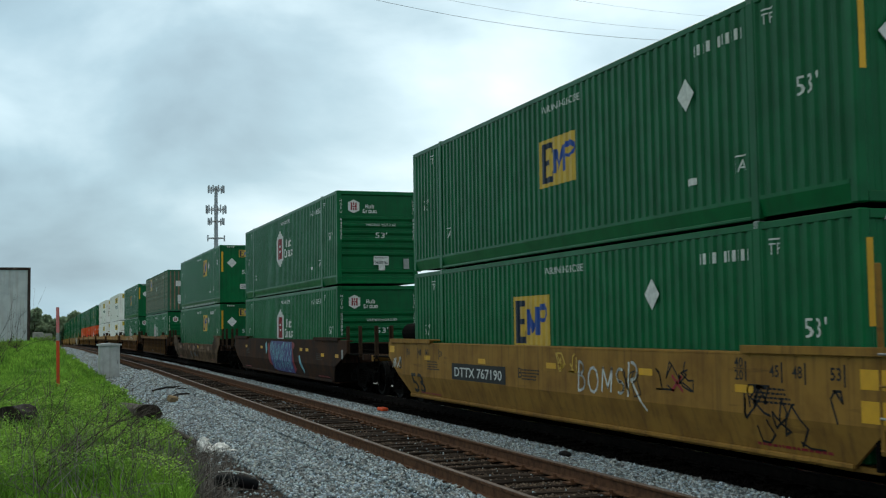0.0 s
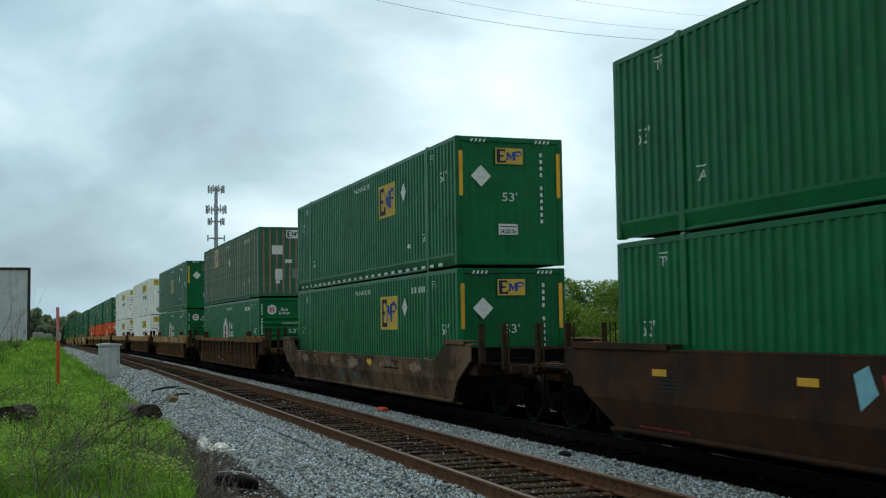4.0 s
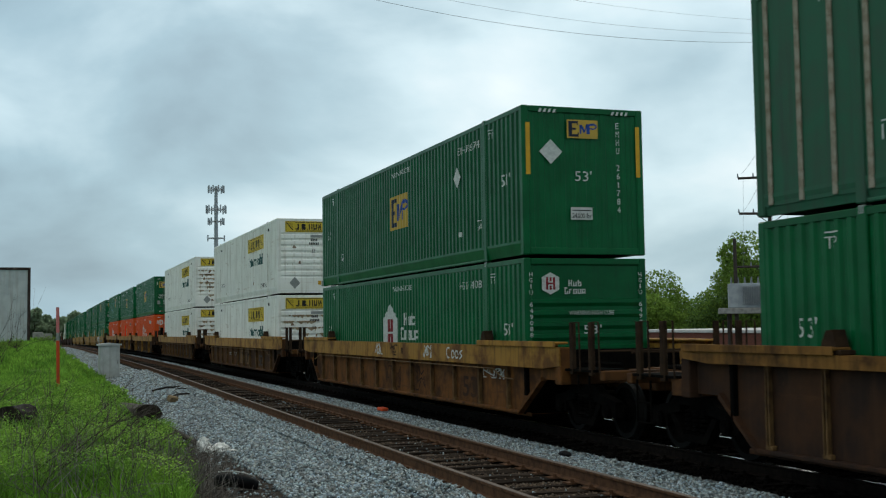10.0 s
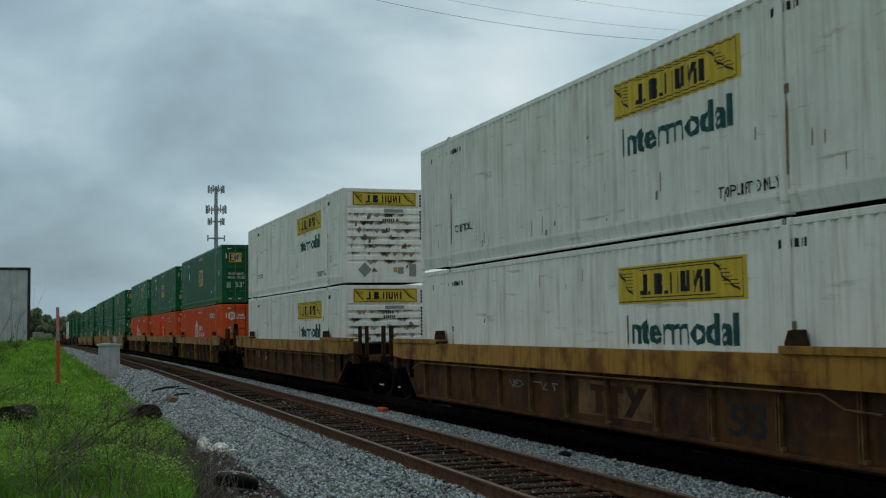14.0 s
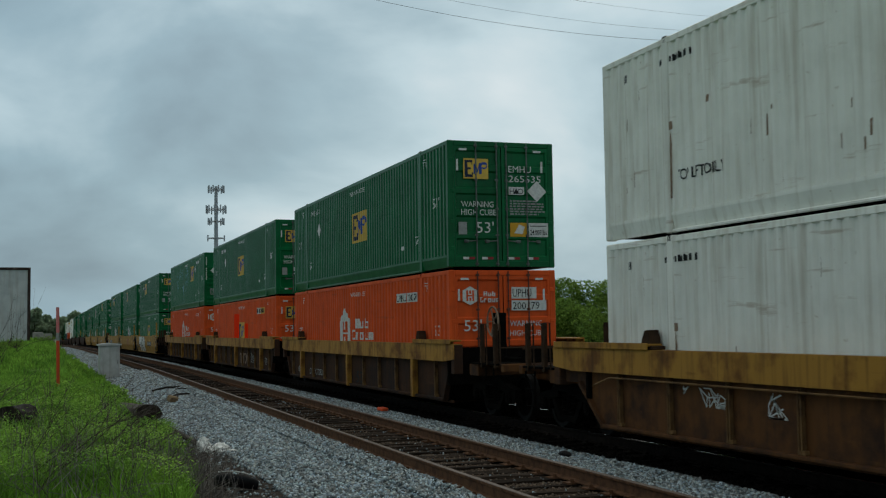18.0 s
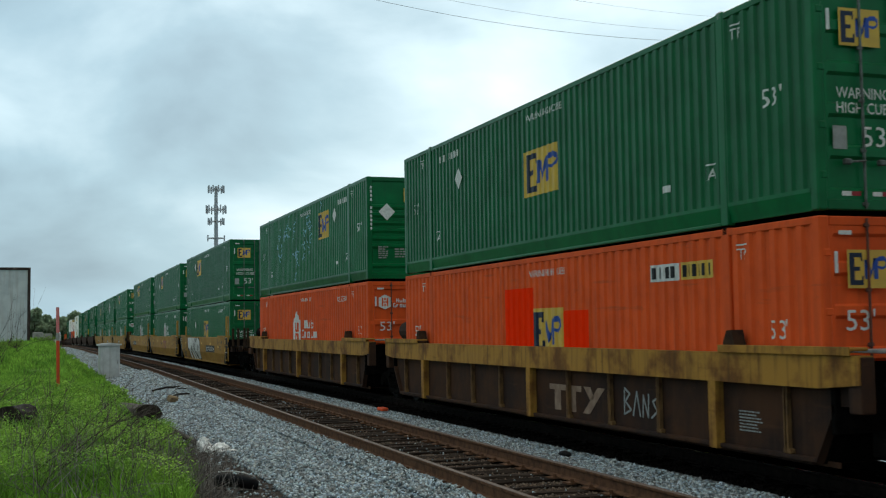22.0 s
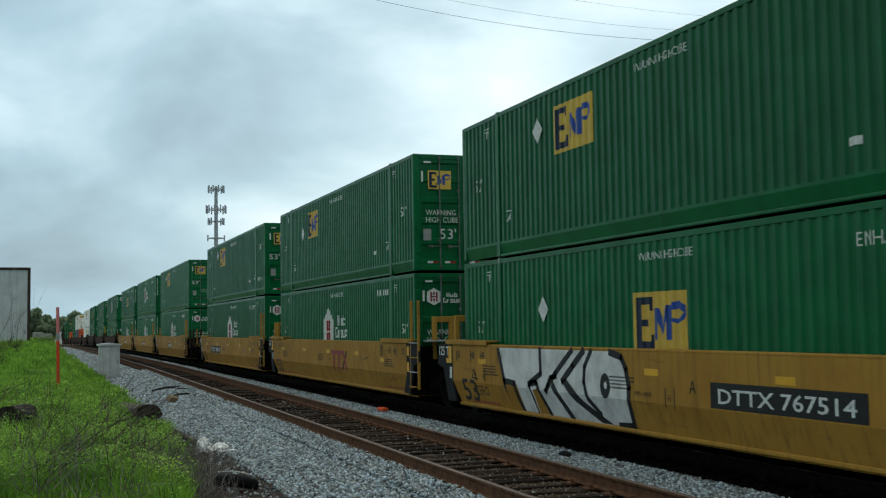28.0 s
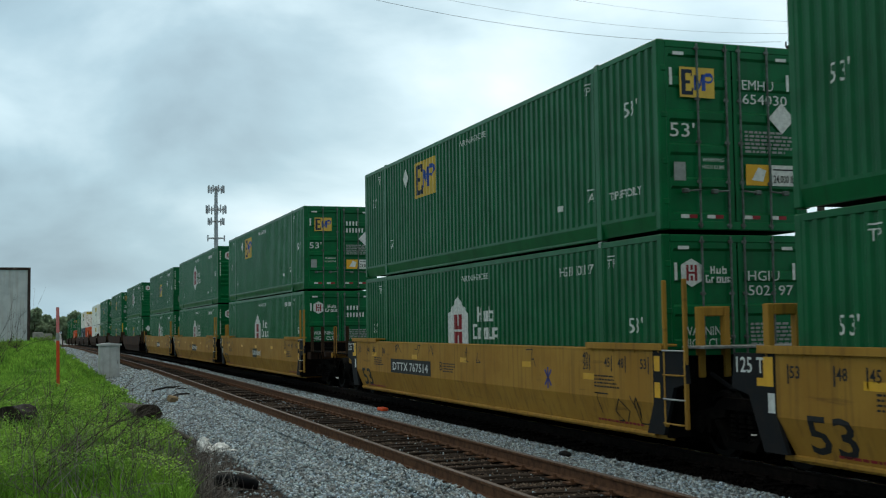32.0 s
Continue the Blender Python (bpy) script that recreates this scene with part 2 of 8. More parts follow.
M["spray_light"] = material("pale_blue_spray_paint", (0.22, 0.46, 0.52), (0.18, 0.36, 0.46), 0.5, 0, 9, 0.02, 60)
M["spray_silver"] = material("silver_spray_paint", (0.66, 0.65, 0.63), (0.48, 0.47, 0.46), 0.4, 0.1, 3, 0.02, 60)
M["rail"] = material("rusty_rail_steel", (0.125, 0.064, 0.035), (0.075, 0.041, 0.025), 0.85, 0, 9, 0.2, 60, spec=0.05)
M["rail_head"] = material("worn_rail_head", (0.10, 0.068, 0.05), (0.075, 0.048, 0.034), 0.65, 0.0, 3, 0.05, 60, stretch=(6, 0.3, 6))
M["rail_bright"] = material("polished_rail_head", (0.55, 0.54, 0.53), (0.42, 0.41, 0.40), 0.22, 0.95, 3, 0.02, 60)
M["sleeper"] = material("weathered_sleeper_wood", (0.040, 0.029, 0.022), (0.015, 0.012, 0.010), 0.95, 0, 7, 0.8, 30, spread=0.45, stretch=(0.5, 5, 5), spec=0.02)
M["stone"] = material("limestone_ballast", (0.365, 0.42, 0.465), (0.17, 0.20, 0.222), 0.95, 0, 30, 0.3, 80, spread=0.7, island=True, spec=0.05, tints=((1, 1, 1), (0.92, 1.0, 1.06), (1.0, 0.9, 0.76), (0.86, 0.95, 0.9), (1.05, 1.02, 0.97), (0.62, 0.56, 0.5)))
# rails and sleepers under the train: its shade is put into their colour
M["rail_shaded"] = material("shaded_rail_steel", (0.014, 0.010, 0.008), (0.007, 0.0055, 0.0045), 0.85, 0, 9, 0.2, 60, spec=0.04)
M["sleeper_shaded"] = material("shaded_sleeper_wood", (0.008, 0.006, 0.005), (0.004, 0.0033, 0.0028), 0.95, 0, 7, 0.8, 30, spread=0.4, stretch=(0.5, 5, 5), spec=0.02)
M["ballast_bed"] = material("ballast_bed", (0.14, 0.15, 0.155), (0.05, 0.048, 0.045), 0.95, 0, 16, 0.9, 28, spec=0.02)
# ballast under the train, blackened to carry the shade there
M["stone_shaded"] = material("shaded_ballast", (0.006, 0.005, 0.0045), (0.003, 0.0026, 0.0023), 0.95, 0, 10, 0.9, 28, spread=0.3, island=True, spec=0.02)


# ---- mesh helpers ----
def mesh_of(name, verts, faces, mats, index=None, smooth=False):
    me = bpy.data.meshes.new(name)
    me.from_pydata([tuple(v) for v in verts], [], [tuple(f) for f in faces])
    for m in mats if isinstance(mats, (list, tuple)) else [mats]:
        me.materials.append(m)
    if index is not None:
        me.polygons.foreach_set("material_index", index)
    if smooth:
        me.polygons.foreach_set("use_smooth", [True] * len(faces))
    me.update()
    return me


def block(v, f, x0, x1, y0, y1, z0, z1):
    """Adds a box to the lists."""
    n = len(v)
    v += [(x0, y0, z0), (x1, y0, z0), (x1, y1, z0), (x0, y1, z0), (x0, y0, z1), (x1, y0, z1), (x1, y1, z1), (x0, y1, z1)]
    f += [(n, n + 3, n + 2, n + 1), (n + 4, n + 5, n + 6, n + 7), (n, n + 1, n + 5, n + 4), (n + 1, n + 2, n + 6, n + 5),
          (n + 2, n + 3, n + 7, n + 6), (n + 3, n, n + 4, n + 7)]


def bevelled(v, f, x0, x1, y0, y1, z0, z1, b=0.012):
    """Adds a box with chamfered edges (24 corners) to the lists."""
    bm = bmesh.new()
    bmesh.ops.create_cube(bm, size=1)
    for p in bm.verts:
        p.co = Vector(((x0 + x1) / 2 + p.co.x * (x1 - x0), (y0 + y1) / 2 + p.co.y * (y1 - y0), (z0 + z1) / 2 + p.co.z * (z1 - z0)))
    bmesh.ops.bevel(bm, geom=bm.edges[:], offset=min(b, (x1 - x0) / 3, (y1 - y0) / 3, (z1 - z0) / 3), segments=1, affect="EDGES")
    dump(bm, v, f)


def dump(bm, v, f):
    bm.verts.ensure_lookup_table()
    bm.verts.index_update()
    n = len(v)
    v += [tuple(p.co) for p in bm.verts]
    f += [tuple(n + p.index for p in q.verts) for q in bm.faces]
    bm.free()


def prism(v, f, outline, axis, a, b):
    """Adds the outline (a list of 2D points) drawn out along an axis from a to b. axis 'x': (y, z); 'y': (x, z); 'z': (x, y)."""
    put = {"x": lambda p, c: (c, p[0], p[1]), "y": lambda p, c: (p[0], c, p[1]), "z": lambda p, c: (p[0], p[1], c)}[axis]
    n, k = len(v), len(outline)
    v += [put(p, a) for p in outline] + [put(p, b) for p in outline]
    f.append(tuple(range(n + k - 1, n - 1, -1)))
    f.append(tuple(range(n + k, n + 2 * k)))
    f += [(n + i, n + (i + 1) % k, n + k + (i + 1) % k, n + k + i) for i in range(k)]


def tube(v, f, points, r, sides=6, r_end=None):
    """Adds a round bar along the points."""
    n, k = len(v), len(points)
    for i, p in enumerate(points):
        p = Vector(p)
        d = (Vector(points[min(i + 1, k - 1)]) - Vector(points[max(i - 1, 0)])).normalized()
        side = d.cross(Vector((0, 0, 1)) if abs(d.z) < 0.9 else Vector((1, 0, 0))).normalized()
        up = side.cross(d)
        q = r if r_end is None else r + (r_end - r) * i / (k - 1)
        v += [tuple(p + (side * math.cos(a) + up * math.sin(a)) * q) for a in (math.tau * j / sides for j in range(sides))]
    for i in range(k - 1):
        for j in range(sides):
            a, b = n + i * sides + j, n + i * sides + (j + 1) % sides
            f.append((a, b, b + sides, a + sides))
    f.append(tuple(range(n + sides - 1, n - 1, -1)))
    f.append(tuple(range(n + (k - 1) * sides, n + k * sides)))


def part(name, me, parent, label=""):
    """Links a mesh as one part under a thing or under a part."""
    ob = new(name, me)
    ob.parent = parent
    return tagged(ob, label)


def thing(name, label, category, group=""):
    return tagged(new(name), label, category, group)


CACHE = {}


def cached(key, make):
    if key not in CACHE:
        CACHE[key] = make()
    return CACHE[key]


# ---- lettering: outlines of the built-in font, height of a capital = 1 ----
def glyph_shapes(text):
    cu = bpy.data.curves.new("text", "FONT")
    cu.body, cu.resolution_u = text, 2
    cu.offset = 0.022 if text == "Intermodal" else 0.013 if text in BOLD else 0.001
    ob = new("text", cu)
    bpy.context.view_layer.update()
    me = ob.evaluated_get(bpy.context.evaluated_depsgraph_get()).to_mesh()
    pts = np.array([p.co[:2] for p in me.vertices])
    polys = [tuple(p.vertices) for p in me.polygons]
    bpy.data.objects.remove(ob)
    bpy.data.curves.remove(cu)
    pts[:, 0] -= pts[:, 0].min()
    return pts / 0.73, polys


BOLD = ("53", "48", "45", "40", "20", "125 T", "DTTX 767190", "DTTX 767514", "24,000 lbs", "TOP LIFT ONLY")
NUMBERS = ("EMHU 265535", "EMHU 261784", "EMHU 271727", "EMHU 654030", "HGIU 643635", "HGIU 503891", "HGIU 649088", "HGIU 635874", "HGIU 502197", "UPHU 200179")
WORDS = {w: glyph_shapes(w) for w in ("53'", "WARNING", "HIGH CUBE", "WARNING HIGH CUBE", "Intermodal", "A", "B", "C", "TP", "H", "ZERO", "ELER", "PER UNIT", "H O", "DTTX 728260") + BOLD + NUMBERS
         + tuple(sorted({p for n in NUMBERS for p in n.split()})) + tuple("DEGHIMPU0123456789")}


def words(text, u, v, height, width=None):
    """The text with its lower left corner at (u, v)."""
    pts, polys = WORDS[text]
    sx = height if width is None else width / pts[:, 0].max()
    return [[(u + pts[i][0] * sx, v + pts[i][1] * height) for i in p] for p in polys]


def rect(u0, v0, u1, v1):
    return [[(u0, v0), (u1, v0), (u1, v1), (u0, v1)]]


def bars(u, v, count, w, h, gap):
    """A row of upright bars: writing that stays unread."""
    out = []
    for i in range(count):
        out += rect(u + i * (w + gap), v, u + i * (w + gap) + w, v + h)
    return out


def lines_of_bars(u, v, rows, length, h, gap, seed):
    """Small print: rows of short dashes."""
    rnd = random.Random(seed)
    out = []
    for r in range(rows):
        x = 0
        end = length * rnd.uniform(0.7, 1)
        while x < end:
            w = rnd.uniform(1.2, 3.5) * h
            out += rect(u + x, v - r * (h + gap), u + min(x + w, end), v - r * (h + gap) + h)
            x += w + h * 0.7
    return out


def strokes(points, w):
    """A painted stroke of width w along a line."""
    out = []
    for (a, b), (c, d) in zip(points, points[1:]):
        dx, dy = c - a, d - b
        l = math.hypot(dx, dy) or 1
        nx, ny = -dy / l * w / 2, dx / l * w / 2
        ex, ey = dx / l * w * 0.3, dy / l * w * 0.3
        out.append([(a + nx - ex, b + ny - ey), (a - nx - ex, b - ny - ey), (c - nx + ex, d - ny + ey), (c + nx + ex, d + ny + ey)])
    return out


# the pressed profiles of the walls: pitch, outer flat, slope, depth behind the outer plane
RIBS = {"green": (0.227, 0.078, 0.040, 0.030), "white": (0.222, 0.074, 0.042, 0.036), "orange": (0.272, 0.105, 0.034, 0.034)}
SHAPE = {"now": RIBS["green"]}


def rib_depth(u):
    pitch, flat, slope, depth = SHAPE["now"]
    a = (u + 80 * pitch) % pitch
    if a < flat:
        return 0.0
    if a < flat + slope:
        return depth * (a - flat) / slope
    if a < pitch - slope:
        return depth
    return depth * (pitch - a) / slope


def rib_breaks(u0, u1):
    pitch, flat, slope, depth = SHAPE["now"]
    i = math.floor(u0 / pitch) - 1
    out = []
    while i * pitch < u1:
        out += [i * pitch + b for b in (0, flat, flat + slope, pitch - slope)]
        i += 1
    return [b for b in out if u0 < b < u1]


def flat_depth(u):
    return 0.0


def no_breaks(u0, u1):
    return []


def paint_mesh(polys, place, mat, depth=flat_depth, breaks=no_breaks, lift=0.004):
    """Lettering and panels laid on a wall, following its ribs. place(u, v, depth) gives the point."""
    bm = bmesh.new()
    for p in polys:
        try:
            bm.faces.new([bm.verts.new((a, b, 0)) for a, b in p])
        except ValueError:
            pass
    us = [q.co.x for q in bm.verts]
    for b in breaks(min(us), max(us)):
        bmesh.ops.bisect_plane(bm, geom=bm.verts[:] + bm.edges[:] + bm.faces[:], plane_co=(b, 0, 0), plane_no=(1, 0, 0))
    for q in bm.verts:
        u, v = q.co.x, q.co.y
        q.co = Vector(place(u, v, depth(u) - lift))
    me = bpy.data.meshes.new("paint")
    bm.to_mesh(me)
    bm.free()
    me.materials.append(mat)
    return me


# ---- the lie of the land ----
def drop(y):
    """The line falls away gently in the distance."""
    y = min(max(y, 30), 430)
    return -2e-5 * (y - 30) ** 2


def drop_slope(y):
    return -4e-5 * (y - 30) if 30 < y < 430 else 0.0


NEAR_Z = 0.10                     # the empty track: rail top
FAR_X = 10.03                     # the train's track, rail top at z = 0


def near_x(y):
    """Centre line of the empty track."""
    return 5.70 + 0.0115 * (min(max(y, -40), 60) - 12)


PROFILE = [(-4000, 0.1), (-300, 0.1), (-60, 0.1), (-25, 0.12), (-10, 0.13), (-5, 0.12), (-2.5, 0.1), (-1.2, 0.09), (0, 0.06), (1.0, 0.0), (1.7, -0.1),
           (2.2, -0.2), (2.6, -0.26), (3.2, -0.22), (3.8, -0.14), (4.35, -0.1), (4.55, -0.12), (7.0, -0.13), (7.2, -0.11), (7.5, -0.16), (8.2, -0.24), (8.6, -0.22), (11.4, -0.22), (12.2, -0.35),
           (14, -0.5), (18, -1.0), (25, -1.9), (60, -1.9), (300, -1.9), (4000, -1.9)]


def bank(x, y):
    """The grass bank climbs away from the camera."""
    k = min(max((y - 37) / 25, 0), 1)
    side = min(max((2.6 - x) / 1.8, 0), 1)
    return 1.2 * k * k * (3 - 2 * k) * side * side * (3 - 2 * side) if x > -60 else 0.0


def level(x, y):
    for (a, p), (b, q) in zip(PROFILE, PROFILE[1:]):
        if a <= x <= b:
            return p + (q - p) * (x - a) / (b - a) + drop(y) + bank(x, y)
    return drop(y)


def make_ground():
    xs = sorted({p[0] for p in PROFILE} | {-0.6, 0.5, 1.35, 1.95, 2.4, 2.75, 2.9, 3.5, 4.1})
    ys = [-600, -200, -60, -20, 0, 5] + [8 + 0.5 * i for i in range(80)] + [48 + 3 * i for i in range(30)] + [140, 160, 180, 210, 240, 280, 320, 360, 400, 440, 600, 1200, 4500]
    v, f, idx = [], [], []
    for y in ys:
        for x in xs:
            z = level(x, y)
            if -6 < x < 2.7 and 5 < y < 60:
                z += 0.05 * noise.noise((x * 0.8, y * 0.6, 0)) + 0.03 * noise.noise((x * 2.5, y * 2.1, 3))
            elif 2.7 <= x < 4.3 and 5 < y < 60:
                z += 0.02 * noise.noise((x * 3, y * 2.5, 7))
            v.append((x, y, z))
    w = len(xs)
    for j in range(len(ys) - 1):
        for i in range(w - 1):
            f.append((j * w + i, j * w + i + 1, (j + 1) * w + i + 1, (j + 1) * w + i))
            mid = (xs[i] + xs[i + 1]) / 2
            edge = 1.95 if ys[j] < 20 else 2.45 if ys[j] < 30 else 2.75
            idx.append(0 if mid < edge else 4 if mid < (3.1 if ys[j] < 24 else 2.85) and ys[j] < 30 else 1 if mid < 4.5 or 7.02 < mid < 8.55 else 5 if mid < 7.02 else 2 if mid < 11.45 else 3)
    grass = material("grassy_soil", (0.075, 0.16, 0.014), (0.05, 0.10, 0.014), 0.95, 0, 1.4, 0.8, 20, spec=0.05)
    yard = material("gravel_yard", (0.20, 0.20, 0.19), (0.12, 0.12, 0.11), 0.95, 0, 2.5, 0.6, 25)
    litter = material("soil_under_dead_grass", (0.048, 0.039, 0.033), (0.024, 0.020, 0.017), 0.95, 0, 9, 0.9, 25, spec=0.03)
    crib = material("brown_track_dust", (0.075, 0.052, 0.036), (0.03, 0.022, 0.016), 0.95, 0, 11, 0.9, 28, spec=0.02)
    g = new("ground", mesh_of("ground", v, f, [grass, M["ballast_bed"], M["stone_shaded"], yard, litter, crib], idx, True))
    tagged(g, "grassy bank, grey ballast beds and a gravel yard", "ground", kind="structure")


make_ground()


# ---- the train ----
# y of each load's tail end at the start of the clip
TAIL = [26.84, 50.56, 74.08, 97.68, 121.33, 144.81, 168.43, 192.11, 211.67, 231.28, 255.15, 274.75, 294.06, 318.0, 337.6, 357.2, 381.0, 404.6, 428.2, 451.8, 475.4,
        495.0, 514.6, 538.4, 562.1, 585.8]
LONG, WIDE, HIGH = 16.154, 2.591, 2.896


def run(t):
    """How far the train has come in t seconds."""
    t /= 10
    return 85.2155 * t + 0.42086 * t ** 2 - 0.67213 * t ** 3 + 0.075221 * t ** 4


def train_rows(y0, z0=0.0, x0=FAR_X):
    rows = []
    for i in range(33):
        y = y0 - run(i)
        rows.append((i, pose(x0, y, z0 + drop(y), math.degrees(math.atan(drop_slope(y))), 0, 0)))
    return rows


MOVING = []      # (thing, rows)
SKIN = WIDE / 2


def side_place(u, v, d):
    return (-SKIN + d, -u, v)


def front_place(u, v, d):
    return (u, -LONG / 2 + d, v)


def corrugated_wall(mat, sign):
    """One pressed side wall between the end posts."""
    def make():
        u0, u1 = -LONG / 2 + 0.14, LONG / 2 - 0.14
        us = [u0] + rib_breaks(u0, u1) + [u1]
        v, f = [], []
        for u in us:
            d = rib_depth(u)
            for z in (0.29, HIGH - 0.1):
                v.append((sign * (SKIN - 0.006 - d), -u, z))
        for i in range(len(us) - 1):
            q = (2 * i, 2 * i + 2, 2 * i + 3, 2 * i + 1)
            f.append(q if sign < 0 else q[::-1])
        return mesh_of("corrugated_wall", v, f, mat)
    return cached(("wall", mat.name, sign), make)


def post_wall(mat, sign):
    def make():
        v, f = [], []
        block(v, f, min(sign * (SKIN - 0.02), sign * (SKIN - 0.04)), max(sign * (SKIN - 0.02), sign * (SKIN - 0.04)), -LONG / 2 + 0.14, LONG / 2 - 0.14, 0.14, HIGH - 0.1)
        return mesh_of("sheet_wall", v, f, mat)
    return cached(("sheet", mat.name, sign), make)


def slab(name, mat, *dims, b=0.012):
    def make():
        v, f = [], []
        bevelled(v, f, *dims, b=b)
        return mesh_of(name, v, f, mat)
    return cached((name, mat.name, dims), make)


def bottom_rail(mat, sign):
    """Bottom side rail: stepped up between the lift posts."""
    def make():
        v, f = [], []
        a, b = sorted((sign * (SKIN - 0.10), sign * (SKIN - 0.004)))
        out = [(sign * (SKIN - 0.12), 0.03), (sign * (SKIN - 0.055), 0.03), (sign * (SKIN - 0.05), 0.06), (sign * (SKIN - 0.006), 0.25), (sign * (SKIN - 0.004), 0.30), (sign * (SKIN - 0.12), 0.30)]
        prism(v, f, out if sign < 0 else out[::-1], "y", -LONG / 2 + 0.15, LONG / 2 - 0.15)
        a, b = sorted((sign * (SKIN - 0.045), sign * (SKIN + 0.001)))
        bevelled(v, f, a, b, -6.0, 6.0, 0.0, 0.05)
        return mesh_of("bottom_rail", v, f, mat)
    return cached(("bottom_rail", mat.name, sign), make)


def nose_ribs(mat, style):
    """The closed front end: one pressed sheet with ribs across it, or upright ones."""
    def make():
        y, back = -LONG / 2, 0.045
        line = [(0.1, back)]
        w = SKIN - 0.13
        if style == "across":
            for z in (0.2, 0.42, 0.96, 1.18, 1.40, 1.62, 1.84, 2.06):
                line += [(z - 0.1, back), (z - 0.03, 0.004), (z + 0.035, 0.004), (z + 0.05, back)]
            line += [(HIGH - 0.15, back), (HIGH - 0.13, 0.012), (HIGH - 0.1, 0.012)]
        elif style == "slats":
            line += [(0.12, 0.008), (0.62, 0.008), (0.66, back)]
            for i in range(7):
                z = 0.78 + 0.235 * i
                line += [(z - 0.07, back), (z - 0.06, 0.002), (z + 0.05, 0.002), (z + 0.1, back)]
            line += [(2.34, 0.012), (HIGH - 0.1, 0.012)]
        v, f = [], []
        if style in ("across", "slats"):
            for z, d in line:
                v += [(-w, y + d, z), (w, y + d, z)]
        else:
            line = [(-w, back)]
            n, out, half = (9, 0.006, 0.05) if style == "upright" else (11, 0.03, 0.07)
            for i in range(n):
                x = -SKIN + 0.2 + i * (WIDE - 0.4) / (n - 1)
                line += [(x - half, back), (x - half * 0.65, out), (x + half * 0.65, out), (x + half, back)]
            line += [(w, back)]
            for x, d in line:
                v += [(x, y + d, HIGH - 0.1), (x, y + d, 0.1)]
        f = [(2 * i, 2 * i + 1, 2 * i + 3, 2 * i + 2) for i in range(len(line) - 1)]
        return mesh_of("front_wall", v, f, mat)
    return cached(("nose", mat.name, style), make)


def door_leaf(mat, side):
    """One leaf of the rear doors: a pressed sheet with cross ridges and a raised rim."""
    def make():
        y = -LONG / 2
        x0, x1 = (-SKIN + 0.12, -0.012) if side < 0 else (0.012, SKIN - 0.12)
        line = [(0.16, 0.014), (0.27, 0.014), (0.30, 0.05)]
        for z in (0.66, 1.17, 1.68, 2.19):
            line += [(z - 0.02, 0.05), (z + 0.02, 0.014), (z + 0.13, 0.014), (z + 0.16, 0.05)]
        line += [(HIGH - 0.26, 0.05), (HIGH - 0.22, 0.014), (HIGH - 0.13, 0.014)]
        xs = [(x0, 1), (x0 + 0.07, 1), (x0 + 0.09, 0), (x1 - 0.09, 0), (x1 - 0.07, 1), (x1, 1)]
        v = [(x, y + (0.012 if rim else d), z) for z, d in line for x, rim in xs]
        n = len(xs)
        f = [(i * n + j, i * n + j + 1, (i + 1) * n + j + 1, (i + 1) * n + j) for i in range(len(line) - 1) for j in range(n - 1)]
        return mesh_of("door", v, f, mat)
    return cached(("door", mat.name, side), make)


def lock_bar(side, i, mat):
    def make():
        v, f = [], []
        y = -LONG / 2 - 0.012
        x = side * (0.12 if i == 0 else 0.62)
        tube(v, f, [(x, y, 0.05), (x, y, HIGH - 0.04)], 0.017, 8)
        for z in (0.1, 0.75, 1.35, 2.0, HIGH - 0.12):
            bevelled(v, f, x - 0.042, x + 0.042, y - 0.008, y + 0.03, z - 0.026, z + 0.026)
        tube(v, f, [(x, y - 0.03, 0.62), (x + side * 0.26, y - 0.03, 0.6)], 0.014, 6)
        bevelled(v, f, x + side * 0.26 - 0.05, x + side * 0.26 + 0.05, y - 0.045, y + 0.02, 0.57, 0.64)
        return mesh_of("locking_bar", v, f, mat)
    return cached(("bar", side, i, mat.name), make)


def hinge(mat, side):
    def make():
        v, f = [], []
        y = -LONG / 2
        bevelled(v, f, side * (SKIN - 0.1) - 0.05, side * (SKIN - 0.1) + 0.05, y - 0.012, y + 0.03, 0, 0.09)
        return mesh_of("hinge", v, f, mat)
    return cached(("hinge", mat.name, side), make)


